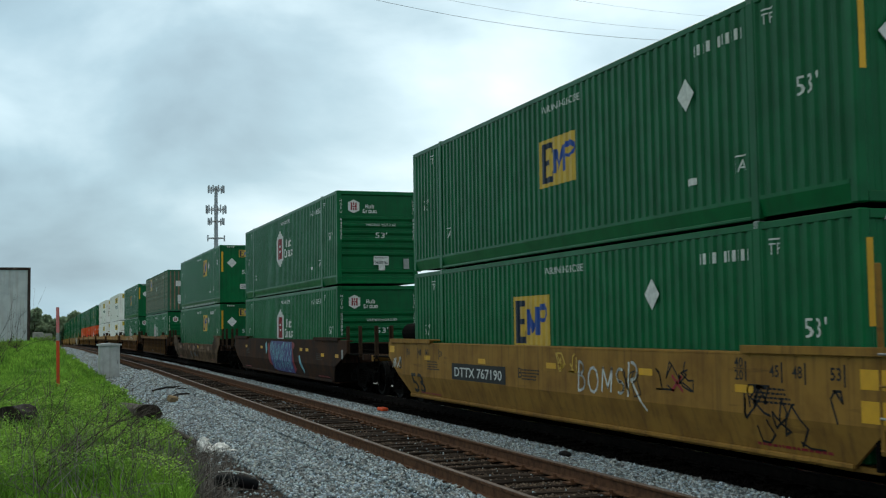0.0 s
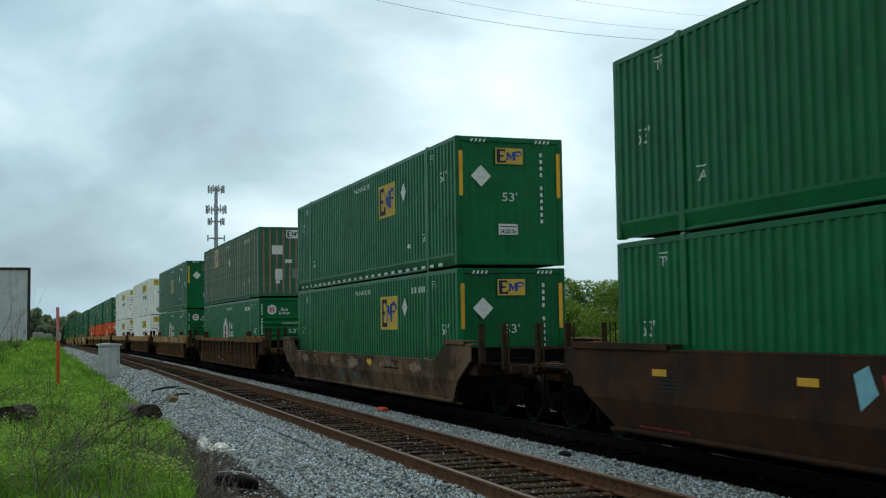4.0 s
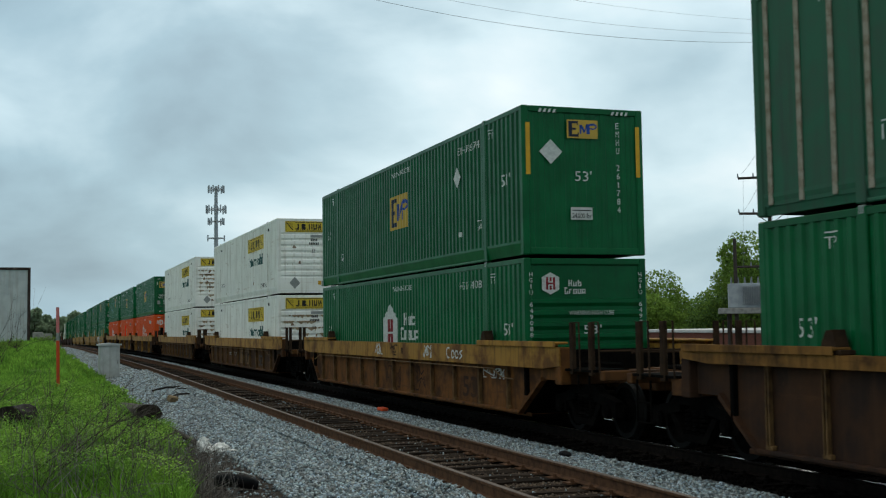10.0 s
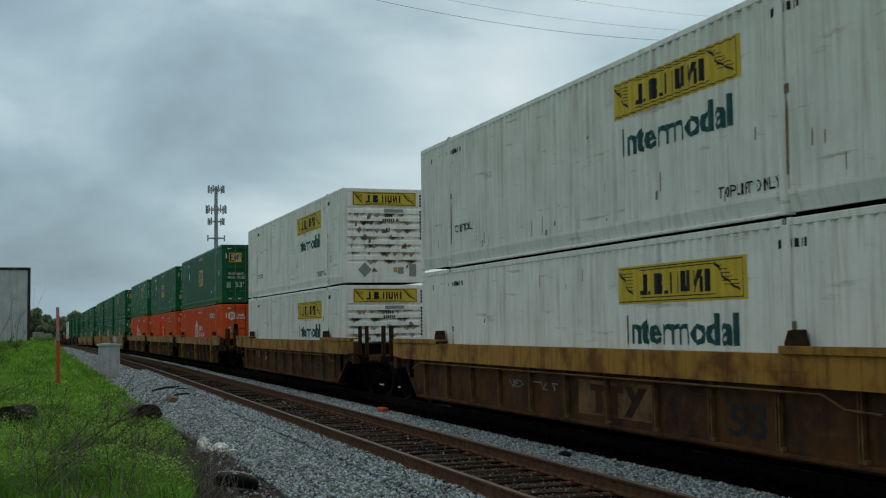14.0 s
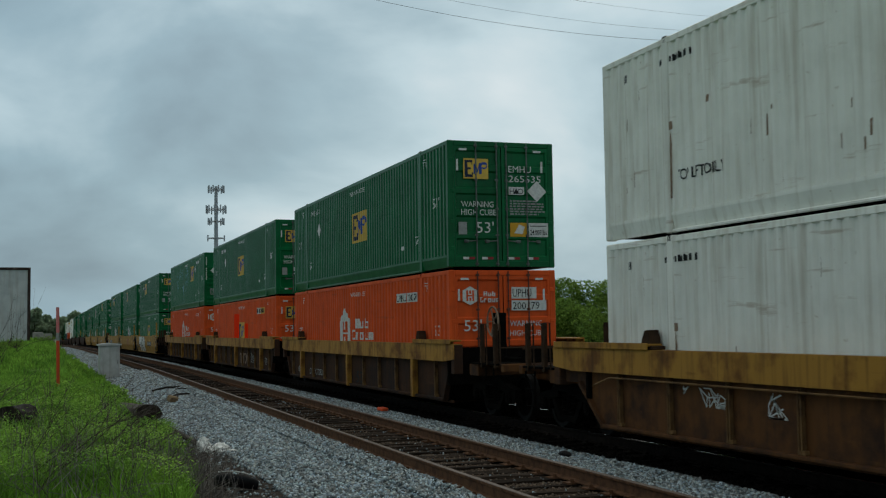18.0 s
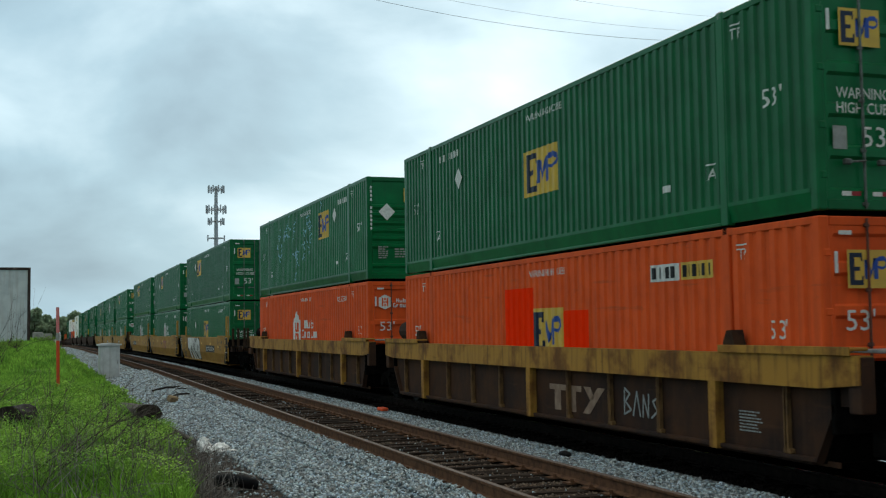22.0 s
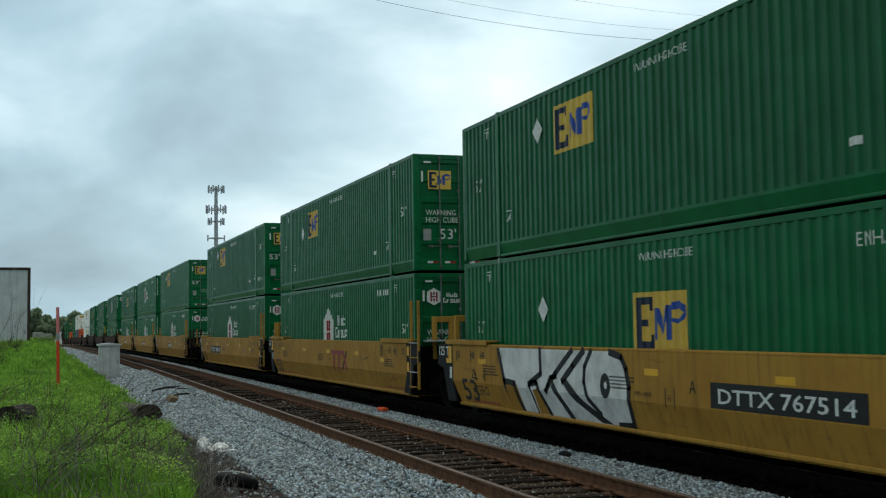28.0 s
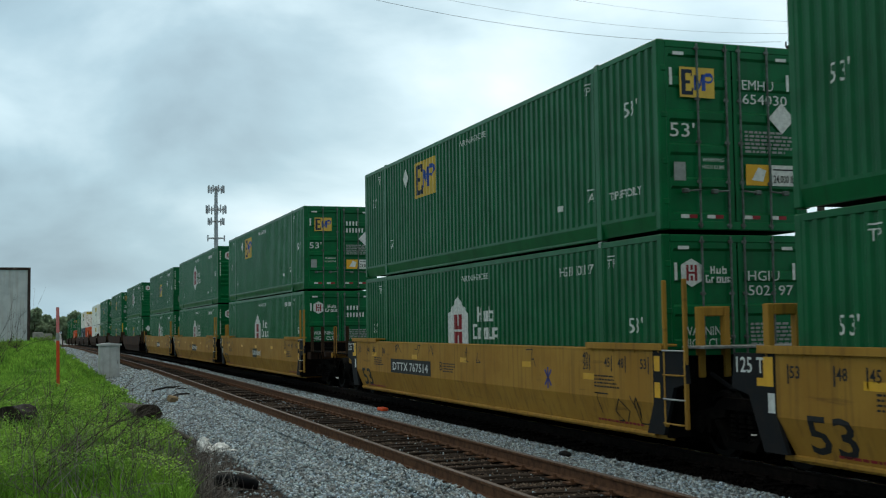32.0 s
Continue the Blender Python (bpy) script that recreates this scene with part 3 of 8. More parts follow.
def logo_square(u, v, s):
    """A yellow square with a tall dark blue comb shape, a blue zigzag and a blue flag shape in it."""
    at = lambda polys: [[(u + p * s, v + q * s) for p, q in poly] for poly in polys]
    yellow = rect(u, v, u + s, v + s)
    comb = [[(0.05, 0.08), (0.17, 0.08), (0.17, 0.92), (0.05, 0.92)], [(0.17, 0.80), (0.36, 0.80), (0.36, 0.92), (0.17, 0.92)], [(0.17, 0.08), (0.38, 0.08), (0.38, 0.21), (0.17, 0.21)],
            [(0.17, 0.45), (0.30, 0.45), (0.30, 0.56), (0.17, 0.56)], [(0.33, 0.70), (0.36, 0.70), (0.36, 0.80), (0.33, 0.80)], [(0.34, 0.21), (0.38, 0.21), (0.38, 0.32), (0.34, 0.32)]]
    zigzag = [[(0.41, 0.24), (0.47, 0.24), (0.47, 0.74), (0.41, 0.74)], [(0.41, 0.74), (0.49, 0.74), (0.60, 0.40), (0.55, 0.26)], [(0.55, 0.26), (0.60, 0.40), (0.68, 0.78), (0.63, 0.78)],
              [(0.63, 0.24), (0.74, 0.24), (0.74, 0.78), (0.63, 0.78)]]
    flag = [[(0.74, 0.70), (0.88, 0.72), (0.94, 0.66), (0.96, 0.76), (0.88, 0.84), (0.74, 0.82)], [(0.94, 0.66), (0.96, 0.76), (0.97, 0.62), (0.93, 0.54), (0.90, 0.58)], [(0.74, 0.52), (0.84, 0.48), (0.93, 0.54), (0.90, 0.58), (0.84, 0.56), (0.74, 0.58)]]
    return yellow, at(comb), at(zigzag + flag)


def logo_hex(u, v, h, w):
    hexagon = [[(u + w / 2, v), (u + w, v + h * 0.22), (u + w, v + h * 0.78), (u + w / 2, v + h), (u, v + h * 0.78), (u, v + h * 0.22)]]
    red = rect(u + 0.24 * w, v + 0.22 * h, u + 0.36 * w, v + 0.78 * h) + rect(u + 0.64 * w, v + 0.22 * h, u + 0.76 * w, v + 0.78 * h) + \
        rect(u + 0.36 * w, v + 0.46 * h, u + 0.64 * w, v + 0.54 * h) + rect(u + 0.44 * w, v + 0.22 * h, u + 0.56 * w, v + 0.40 * h) + rect(u + 0.44 * w, v + 0.60 * h, u + 0.56 * w, v + 0.78 * h)
    return hexagon, red


def logo_words(u, v, h):
    """Two rows of white shapes of the size of the words beside the emblem."""
    out = []
    for i in range(3):
        x, t = u + (0.3 + i * 0.36) * h, 0.44 if i != 1 else 0.31
        out += rect(x, v + 0.52 * h, x + 0.085 * h, v + (0.52 + t) * h)
        out += rect(x + 0.19 * h, v + 0.52 * h, x + 0.275 * h, v + (0.52 + (0.44 if i == 0 else 0.31)) * h)
        out += rect(x + 0.085 * h, v + (0.70 if i == 0 else 0.52) * h, x + 0.19 * h, v + (0.78 if i == 0 else 0.60) * h)
        if i == 2:
            out += rect(x + 0.085 * h, v + 0.75 * h, x + 0.19 * h, v + 0.83 * h)
    for i in range(5):
        x, t = u + i * 0.33 * h, 0.45 if i == 0 else 0.34
        out += rect(x, v + (0.0 if i in (0, 1, 4) else 0.0) * h, x + 0.085 * h, v + t * h)
        if i != 1:
            out += rect(x + 0.19 * h, v + 0.0 * h, x + 0.275 * h, v + (0.2 if i == 0 else t) * h)
        if i != 3:
            out += rect(x + 0.085 * h, v + (t - 0.085) * h, x + 0.19 * h, v + t * h)
        if i in (0, 2, 3):
            out += rect(x + 0.085 * h, v, x + 0.19 * h, v + 0.08 * h)
        if i == 4:
            out += rect(x + 0.085 * h, v + 0.06 * h, x + 0.19 * h, v + 0.14 * h)
    return out


def side_paint(box, polys, mat, name="lettering", ribbed=True, label="", lift=0.0):
    over = 0.003 if "shape" in name or "bar" in name else lift
    return part(name, paint_mesh(polys, side_place, M[mat], rib_depth if ribbed else flat_depth, rib_breaks if ribbed else no_breaks, over), box, label)


def front_paint(box, polys, mat, name="lettering", label="", lift=0.004):
    return part(name, paint_mesh(polys, front_place, M[mat], lift=lift), box, label)


def diamond(u, v, r, k=1.0):
    return [[(u - r * k, v), (u, v - r), (u + r * k, v), (u, v + r)]]



# ---- what is painted on the loads; u runs along the side towards the front end ----
def side_square(box, u, v, ribbed, size=1.5, tall=0.86):
    """The square logo, wider than tall on the long side."""
    a, b, c = logo_square(0, 0, 1)
    fit = lambda polys: [[(u + p * size, v + q * tall) for p, q in poly] for poly in polys]
    side_paint(box, fit(a), "logo_yellow", "logo_panel", ribbed, "yellow logo panel with dark shapes")
    side_paint(box, fit(b), "navy", "logo_shape", ribbed)
    side_paint(box, fit(c), "blue", "logo_shape", ribbed)


def house(u, v, w, h):
    """A white gabled shape with two upright dark red bars."""
    out = [[(u, v), (u + w, v), (u + w, v + 0.66 * h), (u + 0.66 * w, v + 0.86 * h), (u + 0.5 * w, v + h), (u + 0.34 * w, v + 0.86 * h), (u, v + 0.66 * h)]]
    red = []
    for lo, hi, tie in ((0.37, 0.64, 0.37), (0.06, 0.33, 0.26)):
        red += rect(u + 0.26 * w, v + lo * h, u + 0.44 * w, v + hi * h) + rect(u + 0.56 * w, v + lo * h, u + 0.74 * w, v + hi * h) + rect(u + 0.44 * w, v + tie * h, u + 0.56 * w, v + (tie + 0.07) * h)
    return out, red


def fit_words(u, v, w, h):
    pts = logo_words(0, 0, 1)
    x1 = max(p for poly in pts for p, _ in poly)
    return [[(u + p / x1 * w, v + q * h) for p, q in poly] for poly in pts]


def plain_marks(box, ink, ribbed, plan):
    """Small marks that every load has: size, weights, warning line, handling marks."""
    sgn = 1 if plan.get("turned") is None else -1
    side_paint(box, words("WARNING HIGH CUBE", -0.45, 2.52, 0.13, 1.5), ink, "lettering", ribbed)
    for u in (7.0, -7.35) if ribbed else ():
        side_paint(box, words("53'", u + 0.02, plan.get("size_z", 1.42), 0.25, 0.38), ink, "lettering", ribbed)
    num, known = plan.get("number", 1), plan.get("known")
    if num and known:
        side_paint(box, words(known, 4.55 if num > 0 else -5.5, 2.4, 0.17, 1.25), ink, "lettering", ribbed)
    elif num:
        u = 4.7 if num > 0 else -5.4
        side_paint(box, bars(u, 2.42, 4, 0.05, 0.15, 0.07) + bars(u + 0.62, 2.42, 6, 0.045, 0.15, 0.06), ink, "unread_number", ribbed)
    for u in (plan.get("tp", 6.35), -6.75):
        side_paint(box, words("TP", u, 2.46, 0.15, 0.22) + rect(u, 2.64, u + 0.24, 2.66), ink, "lettering", ribbed)
    for u in (5.72, -5.62):
        side_paint(box, words("A", u, 0.66, 0.17, 0.17) + rect(u - 0.09, 0.66, u - 0.06, 0.83) + rect(u - 0.09, 0.86, u + 0.2, 0.88), ink, "lettering", ribbed)
    side_paint(box, rect(4.45, 0.62, 4.68, 0.72), ink, "sticker", ribbed)
    if plan.get("lift_only"):
        side_paint(box, words("TOP LIFT ONLY", 6.45, 0.62, 0.13, 1.0), ink, "lettering", ribbed)


def side_green_square(box, plan):
    r = plan.get("wall") != "posts"
    u = plan.get("logo", -0.6)
    side_square(box, u, plan.get("logo_z", 1.17), r, plan.get("logo_w", 1.5), plan.get("logo_h", 0.86))
    d = plan.get("sign", 4.5)
    if d is not None:
        side_paint(box, diamond(d, plan.get("sign_z", 1.92), 0.235, 0.95), "paint_white", "hazard_placard", False, lift=0.006)
    plain_marks(box, "paint_white", r, plan)


def side_hub(box, plan):
    """White emblem and words."""
    if plan.get("emblem") == "hexagon":
        a, b = logo_hex(-1.27, 0.98, 1.36, 1.3)
    else:
        u = plan.get("emblem_u", -1.32)
        a, b = house(u, 1.05, 1.2, 1.2)
    side_paint(box, a, "paint_white", "emblem", True, "white emblem")
    side_paint(box, b, "paint_red" if plan["paint"] == "green" else plan["paint"], "emblem_bar")
    w = plan.get("words", 1.38)
    side_paint(box, fit_words(0.22 if w < 2 else -0.37, 1.29 if w < 2 else 1.29, w, 0.70 if w < 2 else 0.62), "paint_white", "wordmark")
    plain_marks(box, "paint_white", True, plan)


def name_shapes(u, v, w, h):
    """Six blocky dark shapes in a row with two dots, the middle of the name panel."""
    out = []
    box = lambda a, b, c, d: out.extend(rect(u + a * w, v + b * h, u + c * w, v + d * h))
    box(0.07, 0.0, 0.12, 1.0), box(0.0, 0.0, 0.07, 0.22), box(0.15, 0.0, 0.18, 0.16)
    box(0.21, 0.0, 0.32, 1.0), box(0.32, 0.06, 0.36, 0.46), box(0.32, 0.56, 0.35, 0.94), box(0.39, 0.0, 0.42, 0.16)
    box(0.46, 0.0, 0.50, 1.0), box(0.55, 0.0, 0.59, 1.0)
    box(0.62, 0.06, 0.66, 1.0), box(0.70, 0.06, 0.74, 1.0), box(0.66, 0.0, 0.70, 0.3)
    out.append([(u + 0.77 * w, v), (u + 0.81 * w, v), (u + 0.89 * w, v + h), (u + 0.85 * w, v + h)])
    box(0.77, 0.3, 0.80, 1.0), box(0.86, 0.0, 0.89, 0.7)
    box(0.94, 0.0, 0.985, 1.0)
    return out


def name_panel(u, v, w, h):
    """The dark drawing on a yellow name panel: a double frame, the shapes, a scroll at each end."""
    t = 0.014
    out = rect(u + 0.012 * w, v + 0.05 * h, u + 0.988 * w, v + 0.05 * h + t) + rect(u + 0.012 * w, v + 0.95 * h - t, u + 0.988 * w, v + 0.95 * h)
    out += rect(u + 0.012 * w, v + 0.05 * h, u + 0.012 * w + t, v + 0.95 * h) + rect(u + 0.988 * w - t, v + 0.05 * h, u + 0.988 * w, v + 0.95 * h)
    out += rect(u + 0.2 * w, v + 0.86 * h, u + 0.8 * w, v + 0.86 * h + t) + rect(u + 0.2 * w, v + 0.14 * h, u + 0.8 * w, v + 0.14 * h + t)
    for i in range(6):
        z = v + (0.8 - 0.09 * i) * h
        out += rect(u + (0.035 + 0.018 * i) * w, z, u + 0.15 * w, z + t * 0.8) + rect(u + (0.8 + 0.012 * i) * w, z, u + (0.85 + 0.022 * i) * w, z + t * 0.8)
    out += strokes([(u + 0.03 * w, v + 0.85 * h), (u + 0.11 * w, v + 0.36 * h), (u + 0.15 * w, v + 0.2 * h)], 0.03) + strokes([(u + 0.8 * w, v + 0.85 * h), (u + 0.86 * w, v + 0.5 * h), (u + 0.96 * w, v + 0.2 * h)], 0.03)
    return out + name_shapes(u + 0.2 * w, v + 0.22 * h, 0.56 * w, 0.54 * h)


def side_intermodal(box, plan):
    side_paint(box, rect(1.68, 1.92, 5.22, 2.5), "name_yellow", "logo_panel", True, "yellow name panel with dark shapes")
    side_paint(box, name_panel(1.68, 1.92, 3.54, 0.58), "paint_black", "logo_shape")
    side_paint(box, words("Intermodal", 1.94, 1.32, 0.44, 3.06), "teal", "lettering", True, "dark teal word")
    side_paint(box, words("TOP LIFT ONLY", 4.65, 0.36, 0.16, 1.36), "paint_black", "lettering")
    side_paint(box, bars(5.9, 2.52, 7, 0.045, 0.11, 0.05) + bars(-5.9, 2.5, 6, 0.04, 0.1, 0.05), "paint_black", "unread_number")
    side_paint(box, words("TOP LIFT ONLY", -5.85, 0.74, 0.16, 1.2), "paint_black", "lettering")
    side_paint(box, bars(-7.4, 2.45, 2, 0.05, 0.12, 0.05) + bars(-6.3, 2.5, 8, 0.045, 0.08, 0.04), "paint_black", "unread_number")
    for u in (-6.02, 6.17):
        side_paint(box, [[(u, 0.5), (u + 0.05, 0.5), (u + 0.07, 1.3), (u + 0.035, 1.5), (u + 0.01, 1.2)]] + rect(u, 1.5, u + 0.1, 1.62), "rust_post", "rust_stain", False, "brown rust run beside the lift post")
    rnd = random.Random(plan.get("seed", 1))
    scuffs = []
    for i in range(34):
        x, z, h = rnd.uniform(-7.6, 7.6), rnd.choice((rnd.uniform(0.3, 0.8), rnd.uniform(0.3, 2.5))), rnd.uniform(0.04, 0.3)
        w = rnd.uniform(0.008, 0.035)
        scuffs += [[(x, z), (x + w, z + 0.01), (x + w * 1.2, z + h), (x + w * 0.2, z + h * 0.9)]]
    side_paint(box, scuffs, "rust_post", "rust_scuff", True, "rust brown scuffs")


def front_square(box, x, z, w, h):
    a, b, c = logo_square(0, 0, 1)
    fit = lambda polys: [[(x + p * w, z + q * h) for p, q in poly] for poly in polys]
    front_paint(box, fit(a), "logo_yellow", "logo_panel")
    front_paint(box, fit(b), "navy", "logo_shape", lift=0.007)
    front_paint(box, fit(c), "blue", "logo_shape", lift=0.007)


def column(x, z, count, w=0.05, h=0.07, step=0.125, skip=(4,)):
    """A number painted downwards, kept as bars."""
    out = []
    for i in range(count):
        if i not in skip:
            out += rect(x, z - i * step - h, x + w, z - i * step)
    return out


def label_24(box, x, z, w=0.5, h=0.25):
    front_paint(box, rect(x, z, x + w, z + h), "paint_white", "sticker", "white weight sticker")
    front_paint(box, words("24,000 lbs", x + 0.03, z + 0.03, 0.1, w - 0.06) + rect(x + 0.03, z + h - 0.07, x + w - 0.03, z + h - 0.05), "paint_black", "lettering", lift=0.007)


def column_text(box, text, x, z, step=0.115, h=0.085):
    """A number painted downwards, letter under letter."""
    out = []
    for i, c in enumerate(text):
        if c != " ":
            w = 0.025 if c in "I1" else 0.07
            out += words(c, x + (0.07 - w) / 2, z - i * step - h, h, w)
    front_paint(box, out, "paint_white", "lettering")


def end_ribs(box, plan):
    """Closed end with ribs across: emblem above, number columns down both posts."""
    part("front_wall", nose_ribs(M[plan["paint"]], "across"), box)
    if plan["kind"] == "hub":
        a, b = logo_hex(-0.94, 2.19, 0.42, 0.36)
        front_paint(box, a, "paint_white", "emblem")
        front_paint(box, b, "paint_red", "emblem_bar", lift=0.007)
        front_paint(box, fit_words(-0.47, 2.2, 0.44, 0.28), "paint_white", "wordmark")
        front_paint(box, words("WARNING HIGH CUBE", -0.38, 1.8, 0.085, 0.96), "paint_white")
    else:
        front_square(box, -0.22, 2.18, 0.6, 0.4)
        front_paint(box, diamond(-0.72, 1.9, 0.24), "paint_white", "hazard_placard")
    front_paint(box, words("53'", -0.08, 1.44, 0.17, 0.38), "paint_white")
    label_24(box, -0.14 if plan["kind"] == "hub" else 0.1, 0.6, 0.48, 0.28)
    if plan["kind"] == "hub":
        front_paint(box, rect(0.02, 0.44, 0.22, 0.6), "paint_white", "sticker")
        front_paint(box, rect(0.82, 0.48, 1.0, 0.80), "paint_grey", "document_box")
    else:
        front_paint(box, lines_of_bars(-0.5, 0.84, 4, 0.5, 0.04, 0.03, 5) + lines_of_bars(-0.98, 0.9, 6, 0.3, 0.035, 0.025, 6), "paint_grey", "unread_print")
    if plan.get("known"):
        column_text(box, plan["known"], -1.2, 2.62)
        column_text(box, plan["known"], 1.12, 2.62)
    else:
        front_paint(box, column(-1.2, 2.62, 11, 0.05, 0.075, 0.115) + column(1.14, 2.62, 11, 0.05, 0.075, 0.115), "paint_white", "unread_number")


def end_flat(box, plan):
    part("front_wall", nose_ribs(M[plan["paint"]], "flat"), box)
    front_square(box, -0.35, 2.28, 0.66, 0.36)
    front_paint(box, diamond(-0.7, 2.0, 0.24), "paint_white", "hazard_placard")
    front_paint(box, words("53'", -0.2, 1.45, 0.2, 0.36), "paint_white")
    label_24(box, -0.3, 0.7, 0.46, 0.24)
    if plan.get("known"):
        column_text(box, plan["known"], 0.7, 2.62, 0.165, 0.125)
    else:
        front_paint(box, column(0.72, 2.55, 11, 0.06, 0.085, 0.15), "paint_white", "unread_number")
    for x in (-1.22, 1.13):
        front_paint(box, rect(x, 1.55, x + 0.09, 2.55), "yellow", "yellow_strip", "yellow warning strip")
    for x in (-0.95, 0.6):
        front_paint(box, [[(x + i * 0.1, 2.76), (x + i * 0.1 + 0.05, 2.76), (x + i * 0.1 + 0.08, 2.83), (x + i * 0.1 + 0.03, 2.83)] for i in range(4)], "paint_white", "stripe_mark")


def end_upright(box, plan):
    part("front_wall", nose_ribs(M["green_dull"], "flat"), box)
    for i in range(9):
        x = -SKIN + 0.2 + i * (WIDE - 0.4) / 8
        part("front_rib", slab("front_rib", M["rust_post"], -0.04, 0.04, -LONG / 2 + 0.004, -LONG / 2 + 0.046, 0.12, HIGH - 0.12), box, "rusty upright rib").location.x = x
    front_paint(box, rect(-0.15, 2.42, 0.42, 2.76), "paint_white", "logo_panel", "pale panel with dark shapes")
    a, b, c = logo_square(0, 0, 1)
    front_paint(box, [[(-0.13 + p * 0.52, 2.44 + q * 0.3) for p, q in poly] for poly in b + c], "navy", "logo_shape", lift=0.007)
    front_paint(box, rect(-0.75, 1.75, -0.3, 2.12) + rect(-0.2, 1.4, 0.08, 1.54) + rect(-0.62, 0.7, -0.32, 1.15) + rect(-0.6, 0.55, -0.42, 0.68), "paint_white", "sticker", "faded white stickers")
    front_paint(box, column(1.0, 2.72, 11, 0.11), "paint_white", "unread_number")
    front_paint(box, lines_of_bars(0.1, 1.1, 5, 0.5, 0.05, 0.03, 3), "paint_grey", "unread_print")


def end_slats(box, plan):
    part("front_wall", nose_ribs(M["white"], "slats"), box)
    front_paint(box, rect(-0.98, 2.36, 1.02, 2.78), "name_yellow", "logo_panel", "yellow name panel with dark shapes", lift=0.003)
    shape = name_panel(-0.98, 2.36, 2.0, 0.42)
    front_paint(box, shape, "paint_black", "logo_shape", lift=0.007)
    front_paint(box, bars(0.02, 2.02, 4, 0.045, 0.09, 0.02) + bars(-0.05, 1.88, 6, 0.045, 0.09, 0.02), "paint_black", "unread_number")
    front_paint(box, words("53", 0.05, 1.58, 0.12, 0.13), "paint_black")
    front_paint(box, rect(0.0, 2.16, 0.6, 2.26), "paint_grey", "vent_plate")
    front_paint(box, diamond(-0.62, 0.42, 0.23, 0.9), "paint_grey", "hazard_placard", "grey placard holder")
    front_paint(box, rect(0.28, 0.35, 0.4, 0.5), "yellow", "sticker")
    front_paint(box, rect(0.42, 0.3, 0.6, 0.5) + rect(0.78, 0.22, 1.0, 0.6), "paint_grey", "document_box")
    front_paint(box, column(1.13, 2.72, 14, 0.05, 0.07, 0.1), "paint_black", "unread_number")
    rust = []
    rnd = random.Random(plan.get("seed", 1))
    for i in range(plan.get("rust", 6)):
        x, z = rnd.uniform(-0.95, 0.9), rnd.uniform(0.3, 2.0)
        rust += [[(x, z), (x + rnd.uniform(0.03, 0.2), z + 0.01), (x + 0.08, z + 0.12), (x + 0.02, z + 0.1)]]
    if plan.get("rust", 6) > 4:
        # runs below the ribs and a dirty foot
        dirt = []
        for i in range(7):
            z = 0.72 + 0.235 * i
            for j in range(11):
                x, w = rnd.uniform(-1.1, 0.8), rnd.uniform(0.05, 0.34)
                dirt += [[(x, z - 0.03), (x + w * 0.4, z - rnd.uniform(0.05, 0.16)), (x + w, z - 0.03), (x + w, z), (x, z)]]
        front_paint(box, dirt, "dirt_tan", "dirt_run", "tan dirt runs below the ribs", lift=0.003)
    front_paint(box, rust, "rust_post", "rust_stain", "brown rust stains")


